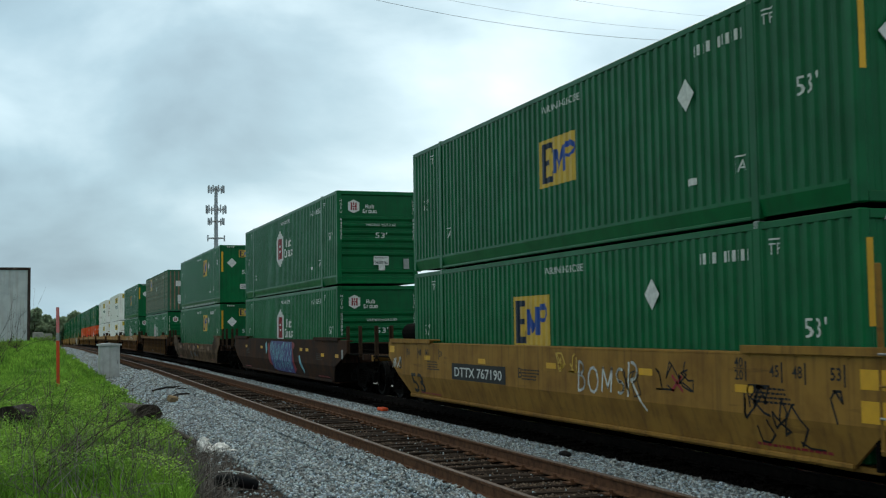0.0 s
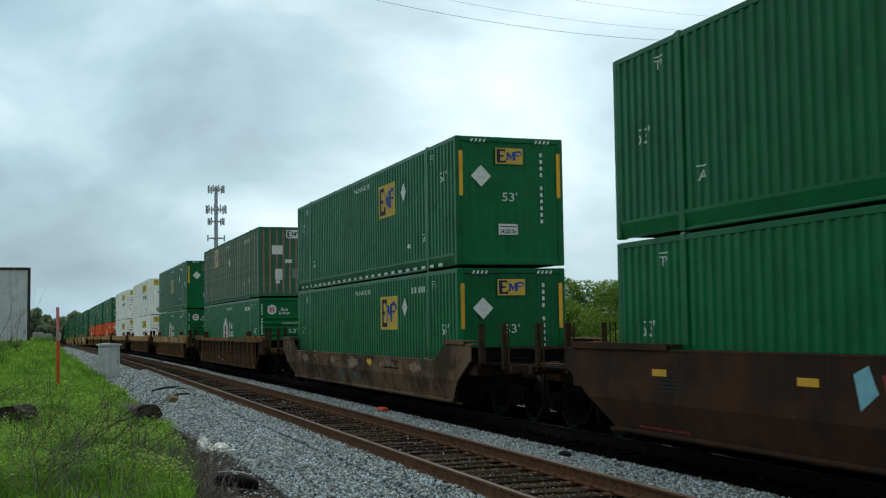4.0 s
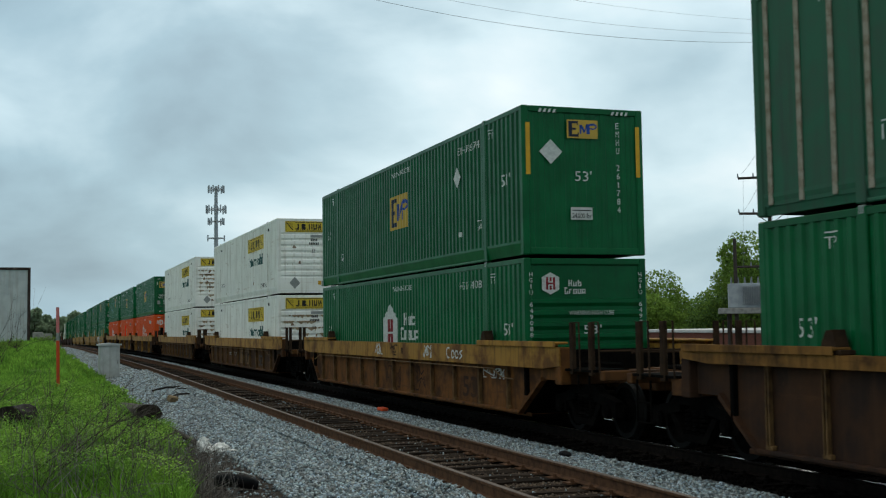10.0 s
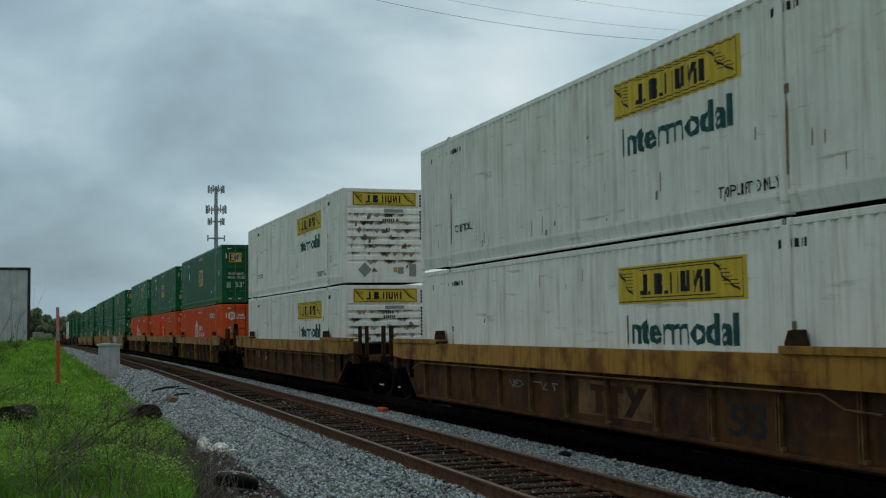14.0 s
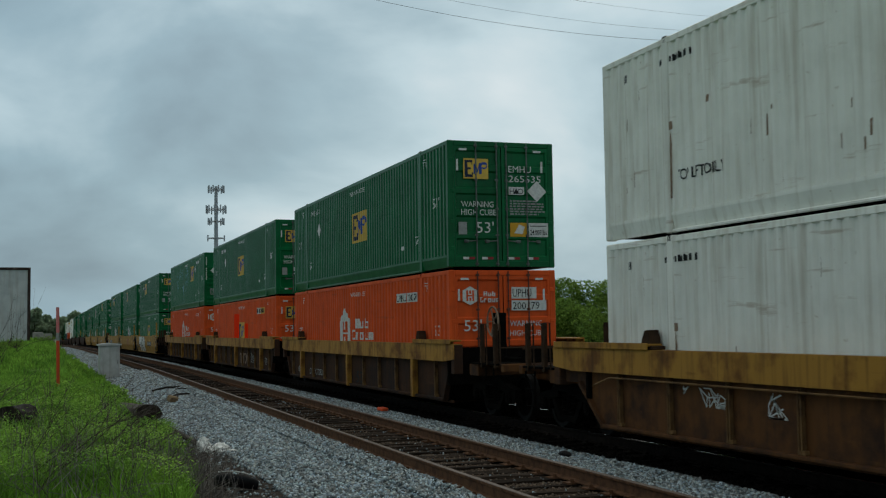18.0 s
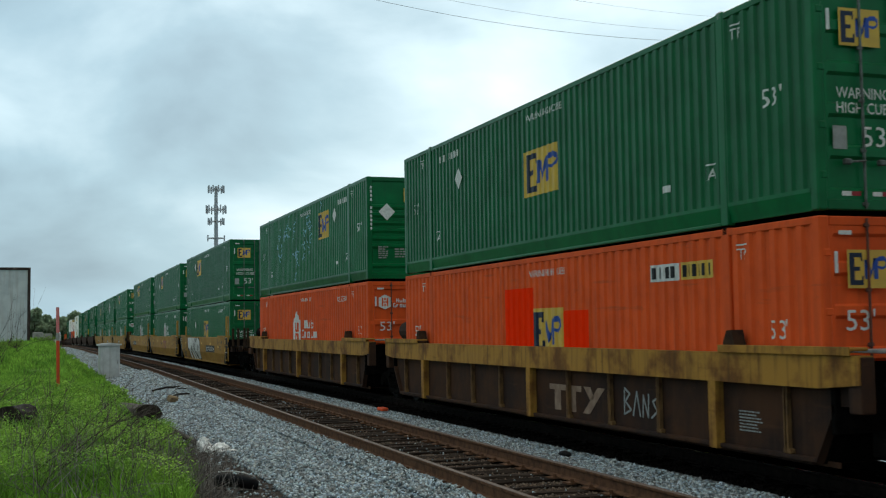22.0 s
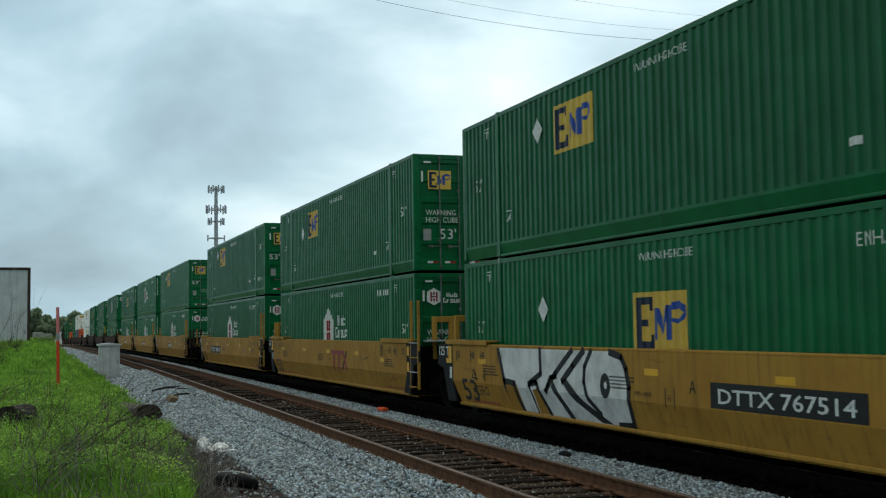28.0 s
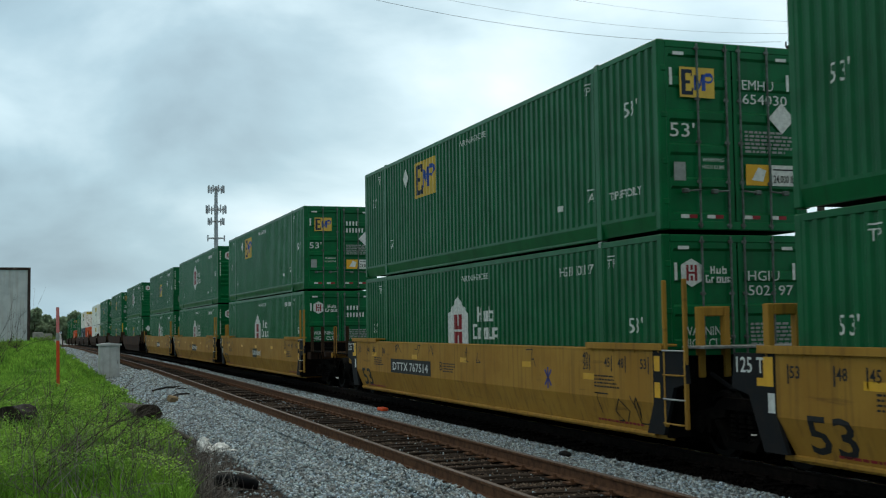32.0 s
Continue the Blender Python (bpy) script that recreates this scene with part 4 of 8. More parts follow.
def end_doors(box, plan):
    m = M[plan["paint"]]
    for side in (-1, 1):
        leaf = part("door", door_leaf(m, side), box)
        for i in (0, 1):
            part("locking_bar", lock_bar(side, i, M["lock" if plan["paint"] == "green" else "lock_rust"]), leaf, "dull grey locking bar")
        for z in (0.4, 1.0, 1.7, 2.4):
            part("hinge", hinge(m, side), leaf).location.z = z
    for x in (-1.05, 1.02):
        front_paint(box, rect(x - 0.04, 2.2, x + 0.01, 2.46), "paint_white", "corner_mark", "white corner tape", lift=-0.008)
        front_paint(box, rect(x + 0.03 if x < 0 else x - 0.22, 2.66, x + 0.22 if x < 0 else x - 0.03, 2.71), "paint_white", "corner_mark", "white corner tape", lift=-0.008)
    for x in (-0.95, -0.5, 0.15, 0.62):
        front_paint(box, rect(x, 0.2, x + 0.14, 0.255), "paint_white", "reflective_tape", lift=-0.006)
        front_paint(box, rect(x + 0.14, 0.2, x + 0.28, 0.255), "paint_red", "reflective_tape", "red reflective tape", lift=-0.006)
    if plan["kind"] == "square":
        front_square(box, -0.92, 2.02, 0.6, 0.46)
    elif plan.get("door_logo") == "square":
        front_square(box, -0.95, 2.0, 0.7, 0.48)
    else:
        a, b = logo_hex(-0.98, 2.1, 0.42, 0.36)
        front_paint(box, a, "paint_white", "emblem", lift=-0.006)
        front_paint(box, b, "paint_red" if plan["paint"] == "green" else "orange", "emblem_bar", lift=-0.003)
        front_paint(box, fit_words(-0.56, 2.16, 0.45, 0.26), "paint_white", "wordmark", lift=-0.006)
    if plan.get("door_logo"):
        front_paint(box, rect(0.2, 2.22, 0.85, 2.5) + rect(0.2, 1.98, 1.1, 2.2), "paint_white", "sticker", "white number sticker", lift=-0.006)
        front_paint(box, bars(0.24, 2.26, 4, 0.08, 0.2, 0.05) + bars(0.24, 2.0, 6, 0.09, 0.16, 0.05), "paint_black", "unread_number", lift=-0.003)
    elif plan.get("known") == "UPHU 200179":
        front_paint(box, rect(0.2, 2.24, 0.82, 2.5) + rect(0.2, 1.97, 1.06, 2.2), "paint_white", "sticker", "white number sticker", lift=-0.006)
        front_paint(box, words("UPHU", 0.23, 2.28, 0.19, 0.46) + words("200179", 0.23, 2.0, 0.17, 0.66), "paint_black", "lettering", lift=-0.003)
    if plan.get("door_logo") or plan["paint"] == "orange":
        front_paint(box, words("53'", -0.95, 1.52, 0.26, 0.42), "paint_white", lift=-0.006)
        front_paint(box, words("WARNING", 0.15, 1.62, 0.13, 0.8) + words("HIGH CUBE", 0.15, 1.4, 0.13, 0.85), "paint_white", lift=-0.006)
    if plan.get("known") not in (None, "UPHU 200179"):
        first, second = plan["known"].split()
        front_paint(box, words(first, 0.18, 2.19, 0.16, 0.56) + words(second, 0.18, 1.97, 0.16, 0.8), "paint_white", "lettering", lift=-0.006)
    elif not plan.get("door_logo") and not plan.get("known"):
        front_paint(box, bars(0.2, 2.22, 4, 0.055, 0.15, 0.06) + bars(0.2, 1.98, 6, 0.055, 0.15, 0.055), "paint_white", "unread_number", lift=-0.006)
    if plan["paint"] != "orange":
        if plan["kind"] == "square" and not plan.get("late"):
            front_paint(box, rect(0.18, 1.68, 0.56, 1.86), "paint_white", "sticker", "white sticker with black marks", lift=-0.006)
            front_paint(box, words("H O", 0.2, 1.7, 0.13, 0.34) + [[(0.3, 1.7), (0.43, 1.7), (0.365, 1.84)]], "paint_black", "lettering", lift=-0.003)
        if plan.get("late"):
            front_paint(box, words("WARNING", -0.56, 1.06, 0.06, 0.38) + words("HIGH CUBE", -0.56, 0.95, 0.06, 0.38), "paint_white", lift=-0.006)
            front_paint(box, words("53'", -1.1, 1.42, 0.22, 0.42), "paint_white", lift=-0.006)
        else:
            front_paint(box, words("WARNING", -0.98, 1.38, 0.14, 0.78) + words("HIGH CUBE", -0.98, 1.2, 0.14, 0.84), "paint_white", lift=-0.006)
            front_paint(box, words("53'", -0.62, 0.8, 0.26, 0.42), "paint_white", lift=-0.006)
        if plan["kind"] == "square":
            front_paint(box, diamond(0.88, 1.77, 0.24), "paint_white", "hazard_placard", lift=-0.012)
        front_paint(box, lines_of_bars(0.2, 1.52, 6, 0.9, 0.035, 0.025, plan.get("seed", 4)), "paint_grey", "unread_print", lift=-0.006)
        front_paint(box, rect(-1.05, 0.76, -0.85, 1.04), "paint_grey", "document_box", lift=-0.006)
        front_paint(box, rect(0.2, 0.72, 0.62, 1.04), "yellow", "sticker", "yellow lifting sticker", lift=-0.006)
        front_paint(box, [[(0.3, 0.8), (0.5, 0.78), (0.56, 0.95), (0.42, 1.0)]], "paint_white", "sticker_shape", lift=-0.003)
        front_paint(box, rect(0.66, 0.72, 1.14, 1.04), "paint_white", "sticker", "white weight sticker", lift=-0.006)
        front_paint(box, words("24,000 lbs", 0.69, 0.77, 0.12, 0.42) + rect(0.69, 0.96, 1.1, 0.98), "paint_black", lift=-0.003)


ENDS = {"ribs": end_ribs, "flat": end_flat, "upright": end_upright, "slats": end_slats, "doors": end_doors}
SIDES = {"square": side_green_square, "hub": side_hub, "modal": side_intermodal}


def load(plan, k, z, far):
    """One 53 foot load. far: too distant for its small marks."""
    m = M[plan["paint"]]
    SHAPE["now"] = RIBS.get(plan["paint"], RIBS["green"])
    box = thing("shipping_container", plan["label"], "container", "stacked shipping containers")
    if plan.get("wall") == "posts":
        for sg in (-1, 1):
            part("side_wall", post_wall(m, sg), box)
            for i in range(26):
                y = -LONG / 2 + 0.3 + i * (LONG - 0.6) / 25
                a, b = sorted((sg * (SKIN - 0.02), sg * (SKIN + 0.002)))
                if sg < 0:
                    part("side_post", cached(("side_post",), lambda: slab("side_post", M["post_pale"], a, b, -0.045, 0.045, 0.15, HIGH - 0.1)), box, "pale worn upright post").location.y = y
    else:
        for sg in (-1, 1):
            part("side_wall", corrugated_wall(m, sg), box)
    rails = m if plan.get("wall") != "posts" else M["green_dull"]
    for sg in (-1, 1):
        part("bottom_rail", bottom_rail(rails, sg), box)
        a, b = sorted((sg * (SKIN - 0.07), sg * (SKIN - 0.002)))
        part("top_rail", slab("top_rail", rails, a, b, -LONG / 2 + 0.12, LONG / 2 - 0.12, HIGH - 0.11, HIGH - 0.012), box)
        for y in (-6.096, 6.096):
            a, b = sorted((sg * (SKIN - 0.12), sg * (SKIN + 0.004)))
            post = part("lift_post", slab("lift_post", rails, a, b, -0.085, 0.085, 0.0, HIGH), box)
            post.location.y = y
            c = part("corner_casting", slab("lift_casting", M["paint_grey"] if plan["paint"] == "green" else M["grime"], a, b + 0.002, -0.06, 0.06, HIGH - 0.1, HIGH + 0.012), post)
        for y in (-1, 1):
            a, b = sorted((sg * (SKIN - 0.15), sg * SKIN))
            c, d = sorted((y * (LONG / 2 - 0.15), y * LONG / 2))
            part("corner_post", slab("corner_post", rails, a, b, c, d, 0.02, HIGH - 0.01, b=0.02), box)
    part("roof", slab("roof", rails, -SKIN + 0.06, SKIN - 0.06, -LONG / 2 + 0.1, LONG / 2 - 0.1, HIGH - 0.05, HIGH - 0.02), box)
    part("floor", slab("container_floor", M["grime"], -SKIN + 0.09, SKIN - 0.09, -LONG / 2 + 0.1, LONG / 2 - 0.1, 0.05, 0.15), box)
    part("rear_wall", slab("rear_wall", rails, -SKIN + 0.1, SKIN - 0.1, LONG / 2 - 0.08, LONG / 2 - 0.03, 0.1, HIGH - 0.08), box)
    for z0, z1, nm in ((HIGH - 0.13, HIGH - 0.015, "header"), (0.03, 0.16, "sill")):
        part(nm, slab(nm, rails, -SKIN + 0.14, SKIN - 0.14, -LONG / 2 + 0.004, -LONG / 2 + 0.1, z0, z1), box)
    SIDES[plan["kind"]](box, plan)
    ENDS[plan["end"]](box, plan)
    if plan.get("dashes"):
        side_paint(box, [p for i in range(24) for p in rect(-7.4 + i * 0.62, 0.05, -7.12 + i * 0.62, 0.12)], "paint_white", "reflective_tape", False, "white reflective dashes")
    if plan.get("extra"):
        plan["extra"](box)
    MOVING.append((box, train_rows(TAIL[k] - LONG / 2, z)))
    return box


def extra_patches(box):
    side_paint(box, rect(4.05, 2.25, 4.88, 2.5), "paint_white", "sticker", True, "white number sticker")
    side_paint(box, rect(4.95, 2.25, 5.78, 2.5), "logo_yellow", "sticker", True, "cream number sticker")
    side_paint(box, bars(4.12, 2.29, 4, 0.09, 0.17, 0.09) + bars(5.0, 2.29, 6, 0.06, 0.17, 0.065), "paint_black", "unread_number", True, lift=0.004)
    side_paint(box, rect(-1.7, 1.0, -0.33, 2.33), "red", "repaint_patch", True, "bright red repaint patch")
    side_paint(box, rect(0.95, 1.0, 1.98, 1.88), "red", "repaint_patch", True, "bright red repaint patch")


def extra_number(box):
    side_paint(box, rect(4.03, 2.24, 4.92, 2.47), "paint_white", "sticker", True, "white number sticker")
    side_paint(box, rect(4.97, 2.24, 5.79, 2.47), "paint_white", "sticker", True, "white number sticker")
    side_paint(box, words("UPHU", 4.1, 2.27, 0.17, 0.72) + words("200179", 5.02, 2.27, 0.17, 0.72), "paint_black", "lettering", True, lift=0.004)


def extra_scrawl(box):
    rnd = random.Random(5)
    lines = []
    for i in range(26):
        x, z = rnd.uniform(-4.5, 3.2), rnd.uniform(0.8, 2.3)
        pts = [(x, z)]
        for j in range(5):
            pts.append((pts[-1][0] + rnd.uniform(-0.28, 0.34), pts[-1][1] + rnd.uniform(-0.3, 0.3)))
        lines += strokes(pts, 0.022)
    side_paint(box, lines, "spray_light", "graffiti", True, "thin pale graffiti scrawl")


GREEN_SQ = "green corrugated steel container with a yellow square logo"
GREEN_HUB = "green corrugated steel container with a white emblem"
WHITE_BOX = "white corrugated container with yellow name panels, rust streaked"
ORANGE_BOX = "orange corrugated container with a white emblem"


def sq(end="doors", label=GREEN_SQ, **more):
    return dict(kind="square", paint="green", end=end, label=label, **more)


def hub(end="doors", paint="green", label=None, **more):
    return dict(kind="hub", paint=paint, end=end, label=label or (GREEN_HUB if paint == "green" else ORANGE_BOX), **more)


def modal(**more):
    return dict(kind="modal", paint="white", end="slats", label=WHITE_BOX, **more)


# (upper, lower) load of each well car, from the head of the train
LOADS = [
    (sq("flat"), sq("flat", logo=-1.95, logo_w=1.62, logo_h=0.96, logo_z=1.2, sign=3.4, sign_z=2.05)),
    (hub("ribs", emblem="hexagon", known="HGIU 643635"), hub("ribs", emblem="hexagon", known="HGIU 503891")),
    (sq("flat", logo=2.06, logo_w=1.44, logo_z=1.57, sign=4.27, sign_z=2.05, size_z=1.95, number=0, dashes=True), sq("flat", logo=2.12, logo_w=1.44, logo_z=1.55, sign=4.27, sign_z=2.1)),
    (dict(kind="square", paint="green_dull", end="upright", wall="posts", label="faded green container with pale worn upright posts", logo=-4.4, logo_z=1.83, sign=0.55, sign_z=1.82), hub("ribs")),
    (sq("flat", known="EMHU 261784"), hub("ribs", known="HGIU 649088")),
    (modal(seed=1, rust=2), modal(seed=2, rust=8)),
    (modal(seed=3, rust=14), modal(seed=4, rust=5)),
    (sq(logo=-0.2, logo_z=1.13, sign=-4.3, sign_z=1.86, number=-1, known="EMHU 265535"), hub(paint="orange", words=2.19, emblem_u=-1.78, known="UPHU 200179", number=0, extra=extra_number)),
    (sq(sign=-4.15, number=-1, logo_z=1.1), dict(kind="square", paint="orange", end="doors", label="orange container with red patches and a yellow logo", logo=-0.33, logo_z=1.08, logo_w=1.28, sign=None, number=0, extra=extra_patches, door_logo="square")),
    (sq("ribs", label="green container with a yellow logo and graffiti scrawl", logo=2.22, logo_w=1.42, logo_z=1.54, sign=4.4, sign_z=2.15, extra=extra_scrawl), hub(paint="orange", words=2.19, emblem_u=-1.78, known="HGIU 635874")),
    (sq(logo=-3.42, logo_z=1.66, sign=-4.1, sign_z=2.2, number=0), sq(logo=-0.66, logo_w=1.55, logo_h=0.94, logo_z=1.1, sign=-4.0, sign_z=1.85, number=1, known="EMHU 271727")),
    (sq(logo=-3.5, logo_z=1.66, sign=-4.2, sign_z=1.88, number=0), hub()),
    (sq(logo=-3.6, logo_z=1.73, sign=-4.3, sign_z=2.32, number=0, late=True, size_z=1.86, tp=5.6, known="EMHU 654030", lift_only=True), hub(known="HGIU 502197")),
    (sq(logo=-3.6, logo_z=1.73, sign=-4.3, sign_z=2.32, number=0, late=True), hub()),
    (hub("ribs", emblem="hexagon"), hub("ribs")), (sq("ribs"), hub("ribs")), (hub("ribs", emblem="hexagon"), sq("ribs")), (sq("doors"), sq("flat")), (sq("doors"), sq("doors")),
    (modal(seed=7), modal(seed=8)), (None, hub(paint="orange")), (modal(seed=9), hub(paint="blue_grey", label="blue-grey corrugated steel shipping container")),
    (sq(), hub("ribs")), (None, hub(paint="orange")), (sq(), sq()), (hub("ribs"), sq()),
]
for k, (upper, lower) in enumerate(LOADS):
    lift = {11: 0.03, 12: 0.05, 10: 0.05, 7: -0.02, 8: -0.02}.get(k, 0.0)
    if lower:
        load(lower, k, 0.27 + lift, k > 13)
    if upper:
        load(upper, k, 0.27 + HIGH + 0.03 + lift, k > 13)


# ---- the well cars ----
HALF = 1.55


def car_place(u, v, d):
    """A point on the outer face of a smooth car side: upright above, leaning in below."""
    x = -HALF if v > 0.74 else -HALF + (0.74 - v) / 0.46 * 0.14
    return (x + d - 0.004, -u, v)


def bend(p, cut=0.74):
    """A shape split along the line where the plate bends."""
    out = []
    for keep in (1, -1):
        q = []
        for (a, b), (c, d) in zip(p, p[1:] + p[:1]):
            if (b - cut) * keep >= 0:
                q.append((a, b))
            if (b - cut) * (d - cut) < 0:
                q.append((a + (c - a) * (cut - b) / (d - b), cut))
        if len(q) > 2:
            out.append(q)
    return out


def car_paint(car, polys, mat, name="lettering", label=""):
    """Paint on a smooth side; cut where the plate bends."""
    bm = bmesh.new()
    for p in polys:
        try:
            bm.faces.new([bm.verts.new((a, b, 0)) for a, b in p])
        except ValueError:
            pass
    bmesh.ops.bisect_plane(bm, geom=bm.verts[:] + bm.edges[:] + bm.faces[:], plane_co=(0, 0.74, 0), plane_no=(0, 1, 0))
    for q in bm.verts:
        q.co = Vector(car_place(q.co.x, q.co.y, 0))
    me = bpy.data.meshes.new("paint")
    bm.to_mesh(me)
    bm.free()
    me.materials.append(M[mat])
    return part(name, me, car, label)


def web_paint(car, polys, mat, name="lettering", label=""):
    return part(name, paint_mesh(polys, lambda u, v, d: (-1.42 + d, -u, v), M[mat], lift=0.006), car, label)


def chord_paint(car, polys, mat, name="lettering", label=""):
    return part(name, paint_mesh(polys, lambda u, v, d: (-1.56 + d, -u, v), M[mat], lift=0.004), car, label)


def smooth_side(mat, e, b, sign, low=False, front=None):
    """low: the top edge steps down between the end decks."""
    def make():
        v, f = [], []
        k = 0.75 if e > 9 else 0.03
        p = front or e
        up = [(-p, 1.5), (-p, 1.16), (-e + k, 0.74), (e - k, 0.74), (e, 1.16), (e, 1.5)]
        if low:
            up += [(7.9, 1.5), (7.2, 1.13), (-7.2, 1.13), (-7.9, 1.5)]
        lo = [(-e + k, 0.74), (-b, 0.28), (b, 0.28), (e - k, 0.74)]
        for out, lean in ((up, False), (lo, True)):
            n, k = len(v), len(out)
            for t in (0, 0.04):
                for y, z in out:
                    x = HALF - (0.14 if lean and z < 0.7 else 0) - t
                    v.append((sign * x, y, z))
            f.append(tuple(range(n, n + k)))
            f.append(tuple(range(n + 2 * k - 1, n + k - 1, -1)))
            f += [(n + i, n + k + i, n + k + (i + 1) % k, n + (i + 1) % k) for i in range(k)]
        a, c = sorted((sign * (HALF + 0.004), sign * (HALF - 0.19)))
        if low:
            bevelled(v, f, a, c, -7.2, 7.2, 1.10, 1.145)
            for g in (-1, 1):
                bevelled(v, f, a, c, min(g * 7.9, g * (e - 0.02)), max(g * 7.9, g * (e - 0.02)), 1.47, 1.515)
        else:
            bevelled(v, f, a, c, -p + 0.02, e - 0.02, 1.47, 1.515)
        a, c = sorted((sign * (HALF - 0.17), sign * (HALF - 0.10)))
        bevelled(v, f, a, c, -b, b, 0.24, 0.3)
        return mesh_of("side_sill", v, f, mat)
    return cached(("smooth", mat.name, e, b, sign, low, front), make)


def ribbed_web(mat, ends, top, sign):
    """Side plate of a ribbed car: full depth along the well, cut back in a slope over the bogies. ends: reach to the front and to the rear."""
    def make():
        v, f = [], []
        front, rear = ends
        up = [min(9.2, front - 0.35), min(8.8, rear - 0.35)]
        a, c = sorted((sign * 1.42, sign * 1.38))
        prism(v, f, [(-front, 0.92), (-up[0], 0.92), (-8.15, 0.28), (8.0, 0.28), (up[1], 0.92), (rear, 0.92), (rear, top), (-front, top)], "x", a, c)
        a, c = sorted((sign * 1.50, sign * 1.38))
        bevelled(v, f, a, c, -8.13, 7.98, 0.25, 0.31)
        for foot, rise, g in ((8.13, up[0], -1), (7.98, up[1], 1)):
            edge = [(g * foot, 0.25), (g * foot, 0.31), (g * (rise - 0.03), 0.96), (g * rise, 0.90)]
            prism(v, f, edge if g > 0 else edge[::-1], "x", a, c)
        return mesh_of("side_web", v, f, mat)
    return cached(("web", mat.name, ends, top, sign), make)


def slope_sheet(ends, g):
    """The sheet that closes the end of the well above the bogie."""
    def make():
        v, f = [], []
        rise = min(9.2, ends[0] - 0.35) if g < 0 else min(8.8, ends[1] - 0.35)
        out = [(g * 8.09, 0.24), (g * 8.13, 0.24), (g * (rise - 0.05), 0.93), (g * (rise - 0.05), 1.4), (g * (rise - 0.1), 1.4), (g * (rise - 0.12), 0.95)]
        prism(v, f, out if g > 0 else out[::-1], "x", -1.37, 1.37)
        return mesh_of("slope_sheet", v, f, M["grime"])
    return cached(("slope", ends, g), make)


def web_rib(mat, wide, sign, top=1.13):
    def make():
        v, f = [], []
        a, c = sorted((sign * 1.42, sign * (1.555 if wide else 1.50)))
        w = 0.09 if wide else 0.022
        bevelled(v, f, a, c, -w, w, 0.24 if wide else 0.33, top, 0.008)
        if not wide:
            a, c = sorted((sign * 1.42, sign * 1.49))
            bevelled(v, f, a, c, -0.075, 0.075, 0.31, 0.37, 0.008)
            a, c = sorted((sign * 1.485, sign * 1.50))
            bevelled(v, f, a, c, -0.04, 0.04, 0.36, top - 0.01, 0.004)
        return mesh_of("rib", v, f, mat)
    return cached(("rib", mat.name, wide, sign, top), make)


def chord(mat, ends, sign, foot=1.12):
    def make():
        v, f = [], []
        p, q = ends
        a, c = sorted((sign * 1.56, sign * 1.36))
        prism(v, f, [(-p, 1.5), (-p, foot + 0.06), (-p + 0.7, foot), (q - 0.7, foot), (q, foot + 0.06), (q, 1.5)], "x", a, c)
        return mesh_of("top_chord", v, f, mat)
    return cached(("chord", mat.name, ends, sign, foot), make)


def end_deck(mat, y0, y1, sign):
    """Flat walkway plate standing a little over the side, with hanging brackets."""
    def make():
        v, f = [], []
        a, c = sorted((sign * 1.60, sign * 1.33))
        bevelled(v, f, a, c, y0, y1, 1.55, 1.59)
        a, c = sorted((sign * 1.60, sign * 1.58))
        bevelled(v, f, a, c, y0, y1, 1.50, 1.60, 0.005)
        for i in range(4):
            y = y0 + 0.15 + (y1 - y0 - 0.3) * i / 3
            a, c = sorted((sign * 1.59, sign * 1.4))
            prism(v, f, [(sign * 1.59, 1.56), (sign * 1.45, 1.56), (sign * 1.53, 1.38)], "y", y - 0.012, y + 0.012)
        return mesh_of("end_deck", v, f, mat)
    return cached(("deck", mat.name, y0, y1, sign), make)


def guide(sign):
    """Wedge that guides a load into the well."""
    def make():
        v, f = [], []
        a, c = sorted((sign * 1.52, sign * 1.34))
        prism(v, f, [(-0.15, 1.5), (0.15, 1.5), (0.13, 1.64), (0.05, 1.78), (-0.06, 1.79), (-0.11, 1.66)], "x", a, c)
        bevelled(v, f, a - 0.02, c + 0.02, -0.22, 0.22, 1.5, 1.56)
        return mesh_of("load_guide", v, f, M["dark_post"])
    return cached(("guide", sign), make)


def side_frame(sign):
    """Cast side frame of a bogie, with spring nest and bearing boxes."""
    def make():
        v, f = [], []
        a, c = sorted((sign * 0.94, sign * 1.10))
        arch = [(-1.15, 0.36), (-1.15, 0.62), (-0.62, 0.72), (-0.42, 0.86), (0.42, 0.86), (0.62, 0.72), (1.15, 0.62), (1.15, 0.36), (0.72, 0.36), (0.70, 0.54), (0.36, 0.60), (0.34, 0.70), (-0.34, 0.70),
                (-0.36, 0.60), (-0.70, 0.54), (-0.72, 0.36)]
        prism(v, f, arch, "x", a, c)
        prism(v, f, [(-0.62, 0.54), (-0.34, 0.18), (0.34, 0.18), (0.62, 0.54), (0.5, 0.56), (0.28, 0.28), (-0.28, 0.28), (-0.5, 0.56)], "x", a, c)
        for y in (-0.2, 0.0, 0.2):
            for j in range(6):
                tube(v, f, [(sign * 1.02, y, 0.28 + 0.065 * j), (sign * 1.02, y, 0.315 + 0.065 * j)], 0.075, 8)
        for y in (-0.89, 0.89):
            tube(v, f, [(sign * 0.95, y, 0.46), (sign * 1.16, y, 0.46)], 0.12, 10)
            tube(v, f, [(sign * 1.16, y, 0.46), (sign * 1.18, y, 0.46)], 0.07, 8)
        return mesh_of("side_frame", v, f, M["grime"])
    return cached(("side_frame", sign), make)


WHEEL_R = 0.46


